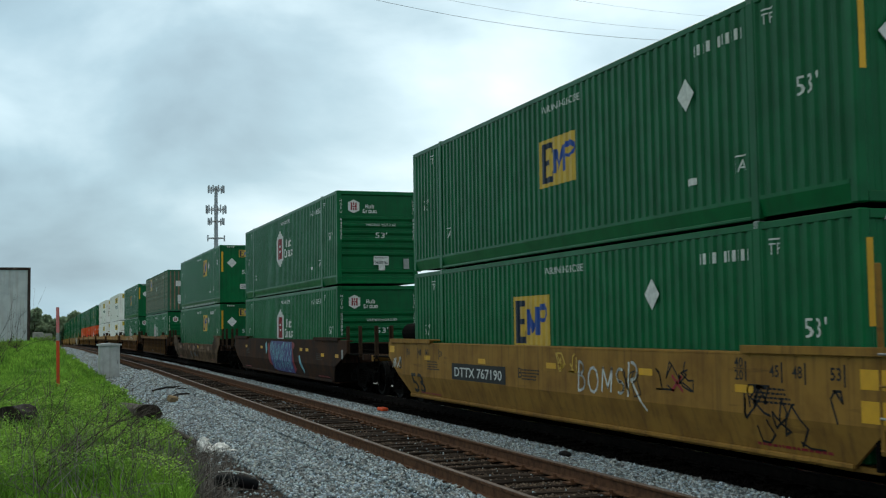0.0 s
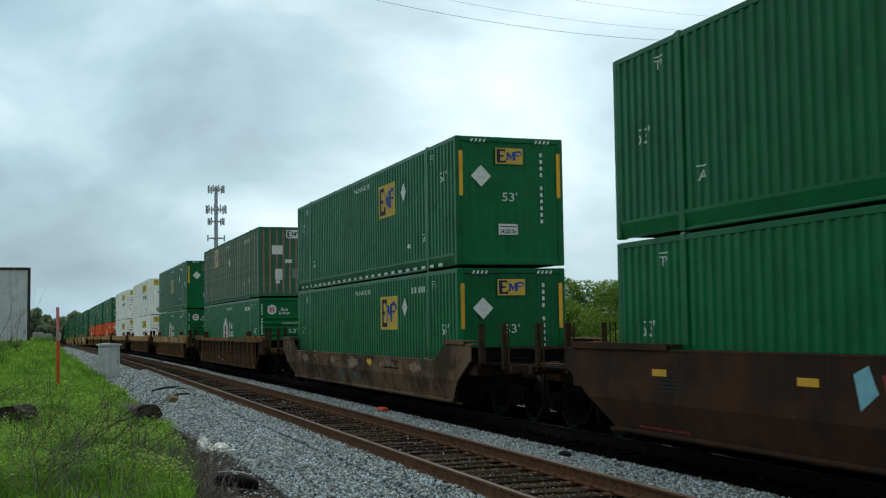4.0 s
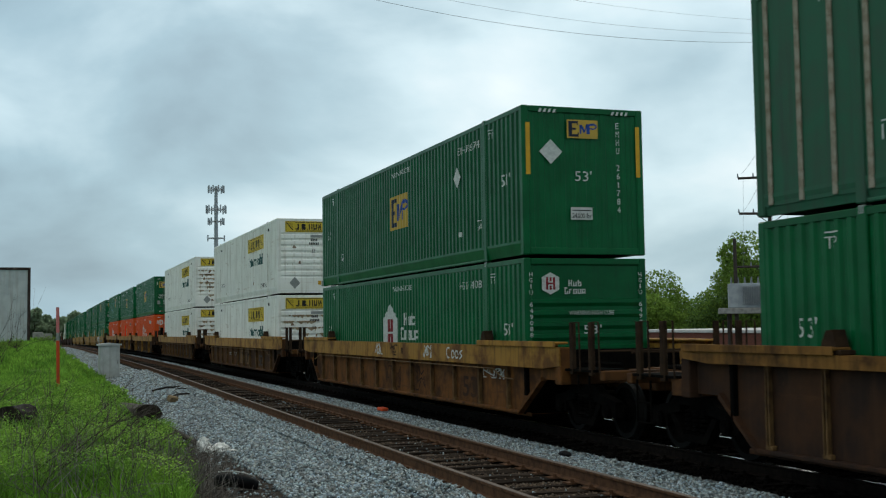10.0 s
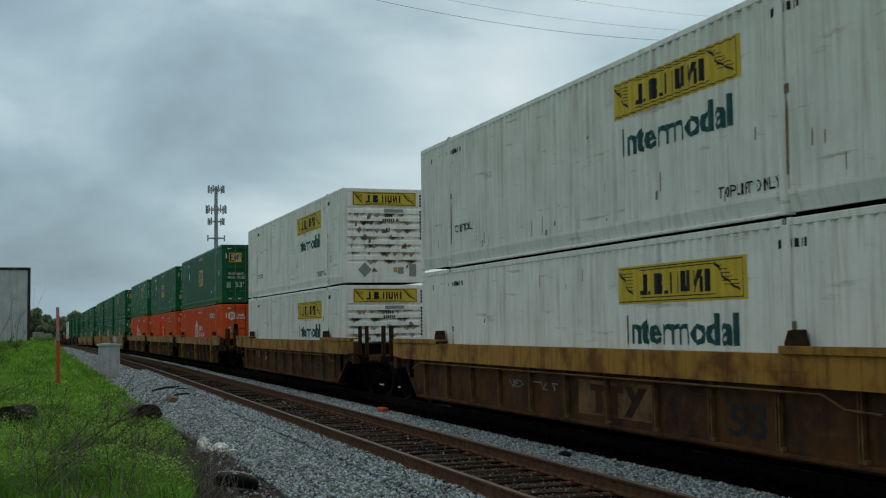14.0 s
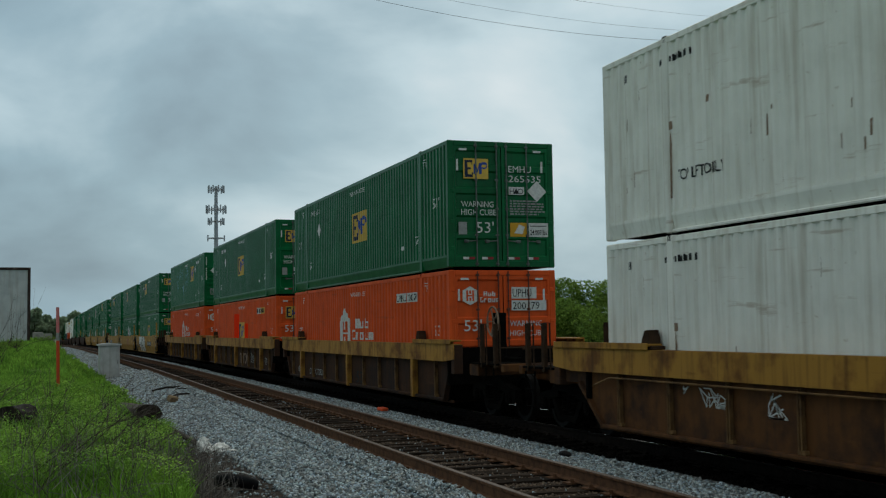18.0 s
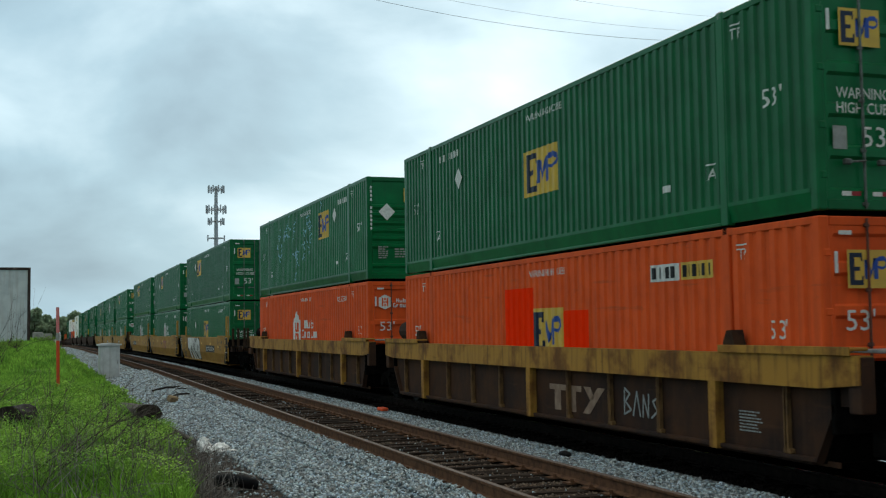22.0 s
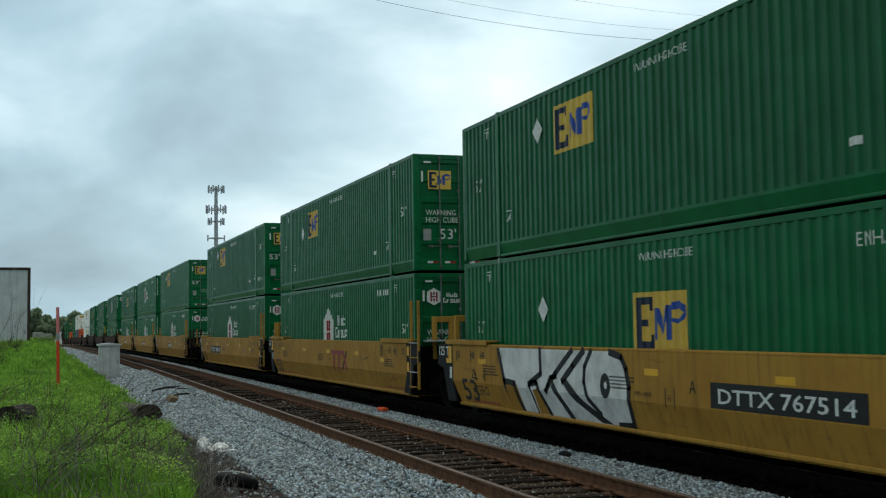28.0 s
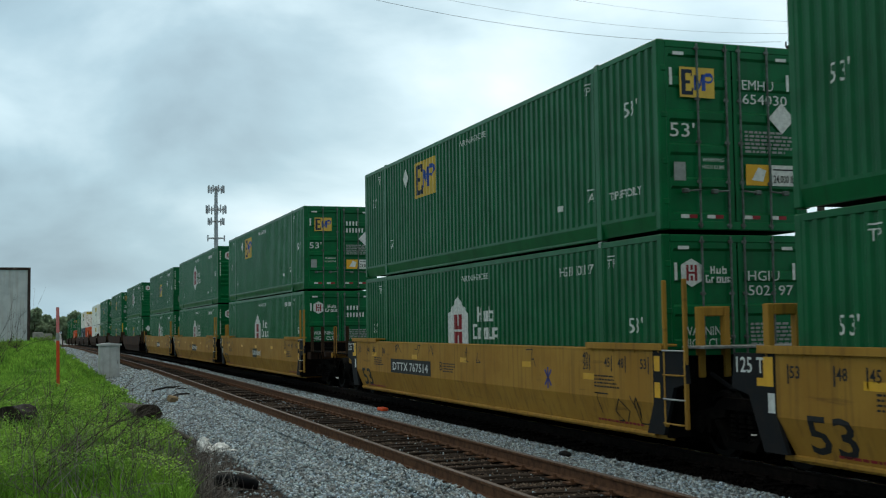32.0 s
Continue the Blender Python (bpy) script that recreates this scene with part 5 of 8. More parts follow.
def wheelset_mesh():
    def make():
        v, f, idx = [], [], []
        seg = 28
        ring = [(0.62, 0.10), (0.62, 0.17), (0.68, 0.20), (0.67, 0.36), (0.645, 0.40), (0.645, 0.49), (0.675, 0.49), (0.69, 0.465), (0.785, 0.455), (0.785, 0.38), (0.74, 0.36), (0.73, 0.20), (0.80, 0.17), (0.80, 0.10)]
        for sg in (-1, 1):
            n = len(v)
            for x, r in ring:
                v += [(sg * x, r * math.cos(math.tau * j / seg), r * math.sin(math.tau * j / seg)) for j in range(seg)]
            for i in range(len(ring) - 1):
                for j in range(seg):
                    f.append((n + i * seg + j, n + i * seg + (j + 1) % seg, n + (i + 1) * seg + (j + 1) % seg, n + (i + 1) * seg + j))
                    idx.append(1 if i in (5, 6, 7, 8) else 0)
        k = len(f)
        tube(v, f, [(-0.98, 0, 0), (-0.6, 0, 0), (0, 0, 0), (0.6, 0, 0), (0.98, 0, 0)], 0.09, 10)
        for sg in (-1, 1):
            for j in range(3):
                a = math.tau * j / 3
                tube(v, f, [(sg * 0.805, 0.3 * math.cos(a), 0.3 * math.sin(a)), (sg * 0.785, 0.3 * math.cos(a), 0.3 * math.sin(a))], 0.03, 6)
        idx += [0] * (len(f) - k)
        return mesh_of("wheelset", v, f, [M["grime"], M["tread"]], idx)
    return cached("wheelset", make)


ROLLING = []


def bogie(car, y, roll):
    def bolster():
        v, f = [], []
        bevelled(v, f, -1.02, 1.02, -0.22, 0.22, 0.5, 0.74, 0.03)
        tube(v, f, [(0, 0, 0.7), (0, 0, 0.86)], 0.2, 12)
        for s in (-1, 1):
            bevelled(v, f, -0.9, 0.9, s * 0.42 - 0.05, s * 0.42 + 0.05, 0.40, 0.5, 0.02)
        return mesh_of("bogie", v, f, M["grime"])
    b = part("bogie", cached("bolster", bolster), car, "greasy cast steel bogie")
    b.location.y = y
    for s in (-1, 1):
        part("side_frame", side_frame(s), b)
    for i, dy in enumerate((-0.89, 0.89)):
        w = part("wheelset", wheelset_mesh(), b, "steel wheelset with bright treads")
        w.location = (0, dy, WHEEL_R)
        if roll:
            ROLLING.append((w, dy, 37 * i))
    return b


def bar_part(name, mat, car, points, r, label=""):
    v, f = [], []
    tube(v, f, points, r, 6)
    return part(name, mesh_of(name, v, f, M[mat]), car, label)


def ladder(car, mat, y, dy, z0, z1, rungs, x=-1.53):
    v, f = [], []
    bevelled(v, f, x - 0.03, x + 0.03, y - 0.03, y + 0.03, z0, z1)
    l = part("ladder", mesh_of("ladder", v, f, M[mat]), car, "steel ladder with round rungs")
    v, f = [], []
    bevelled(v, f, x - 0.03, x + 0.03, y + dy - 0.03, y + dy + 0.03, z0, z1)
    part("upright", mesh_of("upright", v, f, M[mat]), l)
    for i in range(rungs):
        z = z0 + 0.06 + i * 0.34
        v, f = [], []
        tube(v, f, [(x - 0.02, y, z), (x - 0.07, y + 0.04 * (1 if dy > 0 else -1), z), (x - 0.07, y + dy - 0.04 * (1 if dy > 0 else -1), z), (x - 0.02, y + dy, z)], 0.014, 6)
        part("rung", mesh_of("rung", v, f, M["steel"] if i % 2 else M[mat]), l)


def platform(car, mat, s, y0, y1, rail_mat, brake=False, tank=False):
    """The end of a car beyond its well; s = -1 at the front end."""
    lo, hi = sorted((s * y0, s * y1))
    v, f = [], []
    bevelled(v, f, -0.42, 0.42, lo, hi, 0.78, 1.08, 0.02)
    for sg in (-1, 1):
        a, b = sorted((sg * 0.4, sg * 1.42))
        bevelled(v, f, a, b, s * y0 + (0.0 if s > 0 else -0.5), s * y0 + (0.5 if s > 0 else 0.0), 0.86, 1.10)
    p = part("end_platform", mesh_of("end_platform", v, f, M[mat]), car)
    v, f = [], []
    bevelled(v, f, -1.45, 1.45, s * y1 - 0.16, s * y1, 0.98, 1.14, 0.015)
    part("end_sill", mesh_of("end_sill", v, f, M[mat]), p)
    for sg in (-1, 1):
        v, f = [], []
        a, b = sorted((sg * 0.75, sg * 1.46))
        bevelled(v, f, a, b, lo + 0.3, hi - 0.2, 1.1, 1.14, 0.006)
        part("walkway", mesh_of("walkway", v, f, M["grime"]), p, "dark grating walkway")
    for sg in (-1, 1):
        for i, y in enumerate((y0 + 0.72, y1 - 0.35)):
            v, f = [], []
            a, b = sorted((sg * 1.45, sg * 1.36))
            bevelled(v, f, a, b, s * y - 0.045, s * y + 0.045, 1.05, 1.92, 0.01)
            part("stanchion", mesh_of("stanchion", v, f, M[rail_mat]), p)
            v, f = [], []
            q = sg * 1.47
            tube(v, f, [(q, s * y - 0.12, 1.05), (q, s * y - 0.14, 1.92), (q, s * y - 0.38, 1.92), (q, s * y - 0.4, 1.1)], 0.016, 6)
            part("grab_rail", mesh_of("grab_rail", v, f, M["chord"] if i and mat == "gold" else M["dark_post"]), p)
        bar_part("step_rail", "grime", p, [(sg * 1.46, s * (y1 - 0.75), 1.05), (sg * 1.46, s * (y1 - 0.75), 0.42), (sg * 1.46, s * (y1 - 0.35), 0.42), (sg * 1.46, s * (y1 - 0.35), 1.05)], 0.018)
        bar_part("step", "grime", p, [(sg * 1.46, s * (y1 - 0.75), 0.72), (sg * 1.46, s * (y1 - 0.35), 0.72)], 0.016)
    bar_part("cross_rail", "dark_post", p, [(-1.4, s * (y1 - 0.1), 1.45), (1.4, s * (y1 - 0.1), 1.45)], 0.02)
    bar_part("brake_pipe", "grime", p, [(-0.9, s * (y0 + 0.2), 1.22), (-0.9, s * (y1 - 0.2), 1.22)], 0.035)
    v, f = [], []
    bevelled(v, f, -0.13, 0.13, min(s * y1, s * (y1 + 0.5)), max(s * y1, s * (y1 + 0.5)), 0.78, 1.0, 0.03)
    bevelled(v, f, -0.2, 0.2, min(s * (y1 + 0.3), s * (y1 + 0.62)), max(s * (y1 + 0.3), s * (y1 + 0.62)), 0.72, 1.06, 0.05)
    part("coupler", mesh_of("coupler", v, f, M["grime"]), car, "cast knuckle coupler")
    bar_part("brake_hose", "black", car, [(0.35, s * (y1 - 0.1), 0.9), (0.4, s * (y1 + 0.1), 0.55), (0.36, s * (y1 + 0.35), 0.42), (0.3, s * (y1 + 0.55), 0.5)], 0.03)
    if brake:
        v, f = [], []
        pts = [(-1.1 + 0.0, s * (y0 + 0.55) + 0.30 * math.cos(a), 1.97 + 0.30 * math.sin(a)) for a in (math.tau * i / 20 for i in range(21))]
        w = part("brake_wheel", mesh_of("brake_wheel", *(lambda v, f: (tube(v, f, pts, 0.022, 6), (v, f))[1])([], []), M["rust_post"]), p, "rusty hand brake wheel")
        for i in range(5):
            a = math.tau * i / 5
            bar_part("spoke", "rust_post", w, [(-1.08, s * (y0 + 0.55), 1.97), (-1.1, s * (y0 + 0.55) + 0.3 * math.cos(a), 1.97 + 0.3 * math.sin(a))], 0.016)
        v, f = [], []
        bevelled(v, f, -1.06, -0.86, s * (y0 + 0.55) - 0.16, s * (y0 + 0.55) + 0.16, 1.1, 2.15, 0.02)
        part("brake_stand", mesh_of("brake_stand", v, f, M["grime"]), p)
    if tank:
        v, f = [], []
        x = -0.75
        c = s * (y0 + 0.45)
        tube(v, f, [(x, c - 0.62, 1.72), (x, c - 0.56, 1.72), (x, c + 0.56, 1.72), (x, c + 0.62, 1.72)], 0.25, 16)
        part("air_tank", mesh_of("air_tank", v, f, M["grime"]), p, "dark cylindrical air reservoir")
        for d in (-0.4, 0.4):
            v, f = [], []
            bevelled(v, f, x - 0.2, x + 0.2, c + d - 0.04, c + d + 0.04, 1.1, 1.55, 0.01)
            part("tank_saddle", mesh_of("tank_saddle", v, f, M["rust_post"]), p)


def joint_end(car, mat, s, y1, tank=False):
    """The short end of a car that shares its bogie with the next."""
    lo, hi = sorted((s * 8.3, s * y1))
    v, f = [], []
    bevelled(v, f, -0.5, 0.5, lo, hi, 0.72, 1.12, 0.03)
    # near-black instead of the car's paint: shade between the cars put into the colour
    p = part("end_platform", mesh_of("end_platform", v, f, M["grime"]), car)
    v, f = [], []
    tube(v, f, [(0, s * (y1 - 0.35), 0.75), (0, s * (y1 - 0.35), 1.22)], 0.36, 14)
    part("articulation", mesh_of("articulation", v, f, M["grime"]), p)
    for x in () if mat == "brown" else (-1.3, 0.78) if s > 0 else (-1.0,):
        v, f = [], []
        y = s * (8.72 if s > 0 else 8.5)
        bevelled(v, f, x, x + 0.1, y - 0.06, y + 0.06, 1.1, 2.12, 0.012)
        bevelled(v, f, x + 0.42, x + 0.52, y - 0.06, y + 0.06, 1.1, 2.12, 0.012)
        bevelled(v, f, x + 0.1, x + 0.42, y - 0.06, y + 0.06, 1.98, 2.12, 0.012)
        part("stacking_frame", mesh_of("stacking_frame", v, f, M[mat]), p, "ochre steel end frame")
    v, f = [], []
    bevelled(v, f, -1.2, 1.2, min(s * 8.4, s * 9.0), max(s * 8.4, s * 9.0), 1.52, 1.56, 0.006)
    part("walkway", mesh_of("walkway", v, f, M["steel"]), p, "galvanised grating walkway")
    if tank:
        v, f = [], []
        tube(v, f, [(-0.8, s * 8.3, 1.78), (-0.8, s * 8.36, 1.78), (-0.8, s * 9.4, 1.78), (-0.8, s * 9.46, 1.78)], 0.25, 16)
        part("air_tank", mesh_of("air_tank", v, f, M["brown"]), p, "dark cylindrical air reservoir")
        for y in (8.5, 9.2):
            v, f = [], []
            bevelled(v, f, -1.0, -0.6, s * y - 0.04, s * y + 0.04, 1.1, 1.58, 0.01)
            part("tank_saddle", mesh_of("tank_saddle", v, f, M["dark_post"]), p)
    for x in (-0.8, -0.2, 0.5):
        bar_part("hose", "black", p, [(x, s * 8.4, 1.2), (x + 0.1, s * 8.9, 0.95), (x + 0.05, s * y1, 1.0)], 0.035)


def cheek(car, s, near):
    """Black end plate on the side of a smooth car, reaching down to the bogie."""
    lo, v, f = [], [], []
    out = [(s * 8.18, 1.5), (s * 9.05, 1.5), (s * 9.12, 1.06), (s * 8.75, 0.98), (s * 8.45, 0.3), (s * 7.98, 0.3), (s * 8.18, 0.74)]
    prism(v, f, out if s > 0 else out[::-1], "x", -HALF - 0.006, -HALF + 0.05)
    c = part("end_plate", mesh_of("end_plate", v, f, M["black"]), car, "black painted end plate")
    place = lambda u, v_, d: (-HALF - 0.006 + d, -u, v_)
    if s > 0:
        part("lettering", paint_mesh(words("125 T", -9.0, 1.26, 0.2, 0.6), place, M["paint_white"]), c)
        part("yellow_mark", paint_mesh(rect(-8.42, 1.1, -8.22, 1.46) + rect(-8.56, 1.1, -8.42, 1.2), place, M["yellow"]), c, "yellow corner mark")
        part("sticker", paint_mesh(rect(-8.34, 0.78, -8.2, 1.02), place, M["paint_white"]), c)
    else:
        for z in (0.82, 1.2):
            part("yellow_mark", paint_mesh(rect(8.22, z, 8.38, z + 0.22), place, M["yellow"]), c, "yellow reflective mark")


def well_base(car, mat, b, foot):
    v, f = [], []
    for y in (-7.6, -6.1, -3.0, 0, 3.0, 6.1, 7.6):
        bevelled(v, f, -1.36, 1.36, y - 0.3, y + 0.3, 0.2, 0.26)
    bevelled(v, f, -1.34, -1.30, -b, b, 0.2, 0.27)
    bevelled(v, f, 1.30, 1.34, -b, b, 0.2, 0.27)
    part("well_floor", mesh_of("well_floor", v, f, M[mat]), car)
    for s in (-1, 1):
        v, f = [], []
        bevelled(v, f, -1.5, 1.5, s * (b + 0.12) - 0.04, s * (b + 0.12) + 0.04, foot, 1.42)
        part("bulkhead", mesh_of("bulkhead", v, f, M["grime"]), car)


def small_print(car, u, v, seed, paint=None):
    (paint or car_paint)(car, lines_of_bars(u, v, 4, 0.85, 0.025, 0.03, seed), "paint_black", "unread_print")


def marks_smooth(car, spec):
    """Reflective patches, load marks and number panel of a smooth car."""
    for u in spec.get("patches", (-6.6, -3.2, 0.1, 3.4, 5.9)):
        z = 1.0 if u > 5 else 1.13
        car_paint(car, rect(u, z, u + 0.4, z + 0.1), "yellow", "reflective_patch", "yellow reflective patch")
    ink = spec.get("ink", "paint_black")
    for end in (-1, 1) if spec.get("figures", True) else ():
        for w, u in (("53", 8.0), ("48", 7.3), ("45", 6.85), ("20", 6.1)) if end > 0 else (("53", 7.85), ("48", 7.0), ("45", 6.45), ("20", 5.55)):
            uu = u - 0.25 if end > 0 else -u - 0.1
            at = 1.16 if w == "20" and end > 0 else 1.22
            car_paint(car, words(w, uu + 0.05, at, 0.13 if w == "20" else 0.15, 0.19), ink)
            car_paint(car, rect(uu + 0.28, 1.15, uu + 0.31, 1.40) if end > 0 else rect(uu, 1.15, uu + 0.03, 1.38), ink, "load_mark")
            if w == "20" and end > 0:
                car_paint(car, words("40", uu + 0.05, 1.32, 0.13, 0.19) + rect(uu + 0.04, 1.30, uu + 0.25, 1.31), ink)
    if not spec.get("figures", True):
        car_paint(car, rect(9.5, 0.98, 9.68, 1.24), "paint_grey", "sticker", "pale sticker at the car end")
    if spec.get("size", True):
        car_paint(car, words("53", -7.65, 0.36, 0.46, 0.85), ink, "lettering", "large black figures")
    if "plate" in spec:
        u, w = spec["plate"]
        car_paint(car, rect(u, 0.76, u + w, 1.1), "paint_black", "number_panel", "black number panel")
        marks = words(spec["known"], u + 0.06 * w, 0.83, 0.2, 0.88 * w) if "known" in spec else bars(u + 0.14 * w / 3, 0.84, 4, 0.12, 0.18, 0.09) + bars(u + 0.46 * w, 0.84, 6, 0.13, 0.18, 0.1)
        me = paint_mesh(marks, lambda a, b, d: (-HALF - 0.008, -a, b), M["paint_white"])
        part("lettering" if "known" in spec else "unread_number", me, car)
    if "unit" in spec:
        car_paint(car, words(spec["unit"][0], spec["unit"][1], 0.92, 0.2, 0.17), ink)
    small_print(car, 6.3, 1.06, 4)
    small_print(car, -1.0, 1.06, 6)
    small_print(car, -6.4, 1.08, 8)
    car_paint(car, lines_of_bars(6.2, 0.36, 1, 1.9, 0.035, 0.02, 3), "paint_red", "unread_print")
    car_paint(car, lines_of_bars(-7.2, 0.34, 1, 1.6, 0.035, 0.02, 5), "paint_red", "unread_print")


def scribble(seed, u0, u1, v0, v1, n, w, steps=5):
    rnd = random.Random(seed)
    out = []
    for i in range(n):
        x, z = rnd.uniform(u0, u1), rnd.uniform(v0, v1)
        pts = [(x, z)]
        for j in range(steps):
            x = min(max(x + rnd.uniform(-0.2, 0.28), u0), u1)
            z = min(max(z + rnd.uniform(-0.3, 0.3), v0), v1)
            pts.append((x, z))
        out += strokes(pts, w)
    return out


def curl(u, v, rx, ry, a0, a1, w, n=9):
    return strokes([(u + rx * math.cos(math.radians(a0 + (a1 - a0) * i / n)), v + ry * math.sin(math.radians(a0 + (a1 - a0) * i / n))) for i in range(n + 1)], w)


def art_head(car):
    """White tag, thin dark scrawls."""
    u, w = 1.2, 0.045
    tag = curl(u + 0.2, 1.18, 0.16, 0.1, -90, 90, w) + curl(u + 0.2, 0.94, 0.2, 0.13, -90, 90, w) + strokes([(u + 0.2, 1.28), (u + 0.16, 0.8)], w) + curl(u + 0.7, 1.0, 0.17, 0.2, 0, 360, w)
    tag += strokes([(u + 1.0, 0.84), (u + 1.05, 1.2), (u + 1.2, 0.9), (u + 1.35, 1.2), (u + 1.3, 0.84)], w) + curl(u + 1.62, 1.1, 0.12, 0.1, 60, 270, w) + curl(u + 1.6, 0.92, 0.12, 0.09, 90, -120, w)
    tag += strokes([(u + 1.85, 0.8), (u + 1.9, 1.3)], w) + curl(u + 1.98, 1.18, 0.16, 0.13, 90, -90, w) + strokes([(u + 1.95, 1.05), (u + 2.35, 0.62)], w)
    car_paint(car, tag, "paint_white", "graffiti", "white spray-painted tag")
    car_paint(car, scribble(7, 3.9, 4.9, 0.95, 1.35, 5, 0.025) + scribble(8, 6.1, 8.0, 0.4, 1.1, 9, 0.03) + scribble(12, 2.9, 3.8, 0.8, 1.2, 3, 0.02), "paint_black", "graffiti", "black scrawled graffiti")
    car_paint(car, strokes([(4.35, 0.95), (4.6, 1.15)], 0.05) + strokes([(4.35, 1.15), (4.62, 0.95)], 0.05), "paint_red", "graffiti", "dark red cross")
    car_paint(car, scribble(10, -9.3, -8.4, 0.9, 1.15, 6, 0.035), "paint_white", "graffiti", "white scrawl on the car end")
    car_paint(car, rect(-9.35, 1.26, -8.95, 1.42), "yellow", "reflective_patch", "yellow reflective patch")
    car_paint(car, scribble(9, 0.5, 1.3, 1.1, 1.4, 4, 0.03), "logo_yellow", "graffiti", "pale yellow scrawl")


def art_blue(car):
    """A broad blue piece with pale outlines."""
    rnd = random.Random(2)
    car_paint(car, [[(-1.45, 1.02), (-1.1, 1.44), (2.6, 1.42), (2.75, 0.8), (2.7, 0.33), (-0.3, 0.36), (-0.95, 0.42), (-1.2, 0.9)]], "spray_blue", "graffiti", "blue and violet graffiti piece")
    pale = []
    for row, (z, n) in enumerate(((1.22, 15), (0.98, 17), (0.76, 16), (0.52, 14))):
        for i in range(n):
            u = -1.15 + 0.16 * row + i * (3.6 - 0.1 * row) / n
            h, w = rnd.uniform(0.13, 0.24), rnd.uniform(0.05, 0.13)
            lean = rnd.uniform(-0.12, 0.3)
            z1 = z + rnd.uniform(-0.06, 0.06)
            pale.append([(u, z1 - h), (u + w * 0.5 + lean * 0.5, z1), (u + lean + w, z1 + h), (u + lean * 0.6 - w * 0.3, z1 + h * 0.3)])
        pale += curl(-0.8 + row * 0.9, z, 0.22, 0.16, rnd.uniform(0, 90), rnd.uniform(220, 330), 0.05, 7)
    pale = [[(min(max(a, -1.3), 2.68), min(max(b, 0.36), 1.43)) for a, b in p] for p in pale]
    me = bpy.data.meshes.new("paint")
    bm = bmesh.new()
    for p in pale:
        for poly in bend(p):
            bm.faces.new([bm.verts.new(Vector(car_place(a, b, -0.004))) for a, b in poly])
    bm.to_mesh(me)
    bm.free()
    me.materials.append(M["spray_light"])
    part("graffiti_outline", me, car)
    car_paint(car, [[(2.62, 1.44), (3.1, 1.36), (2.95, 1.18), (2.78, 1.2), (2.9, 0.9), (3.1, 0.5), (2.72, 0.35)], [(-1.75, 1.3), (-1.42, 1.38), (-1.2, 0.9), (-0.95, 0.5), (-1.5, 0.6)]], "paint_red", "graffiti")
    car_paint(car, [[(3.7, 0.95), (3.9, 0.98), (4.3, 0.5), (4.2, 0.38), (3.9, 0.6)]] + [[(-2.2, 1.3), (-1.95, 1.4), (-1.8, 1.1), (-2.1, 0.9)]], "spray_light", "graffiti")


def blot(u, v, w, h, seed, n=27):
    """One ragged patch of old paint."""
    rnd = random.Random(seed)
    return [[(u + w * 0.5 * (1 + math.cos(math.tau * i / n) * rnd.uniform(0.45, 1.0)), v + h * 0.5 * (1 + math.sin(math.tau * i / n) * rnd.uniform(0.4, 1.0))) for i in range(n)]]


def art_rust(car):
    """Patches of old paint, rust and a round tag on a worn side."""
    for i, (u, v, w, h) in enumerate(((-6.4, 0.78, 1.2, 0.3), (-2.6, 0.8, 0.9, 0.3), (-0.6, 0.76, 1.5, 0.34), (2.7, 0.8, 1.7, 0.3), (5.2, 0.78, 1.3, 0.3))):
        car_paint(car, blot(u, v, w, h, i), "rust_post", "worn_patch", "worn paler patch of old paint")
    for i, (u, v, w, h) in enumerate(((-2.0, 0.86, 0.4, 0.2), (1.5, 0.84, 0.7, 0.28), (-4.6, 0.95, 0.35, 0.14), (4.1, 0.95, 0.5, 0.16))):
        car_paint(car, blot(u, v, w, h, 20 + i), "chord" if i % 2 == 0 else "yellow" if i == 1 else "rust_orange", "paint_patch", "worn yellow paint patch")
    car_paint(car, curl(1.0, 0.78, 0.34, 0.32, 20, 330, 0.055, 14) + strokes([(1.75, 0.62), (1.9, 0.86), (2.05, 0.62)], 0.03) + strokes([(2.3, 0.7), (2.5, 0.95)], 0.03), "navy", "graffiti", "dark round graffiti tag")
    car_paint(car, bars(3.1, 0.86, 9, 0.05, 0.2, 0.11) + rect(3.1, 0.86, 4.5, 0.89), "brown", "unread_print")
    car_paint(car, strokes([(-2.0, 1.0), (-1.6, 0.92), (-0.5, 0.92), (-0.3, 1.08)], 0.02), "brown", "graffiti")
    car_paint(car, [[(-1.5, 0.7), (-1.2, 0.72), (-1.1, 0.36), (-1.35, 0.36)], [(0.0, 0.64), (0.5, 0.66), (0.55, 0.48), (0.1, 0.46)]], "blue_grey", "graffiti", "faded blue patches")


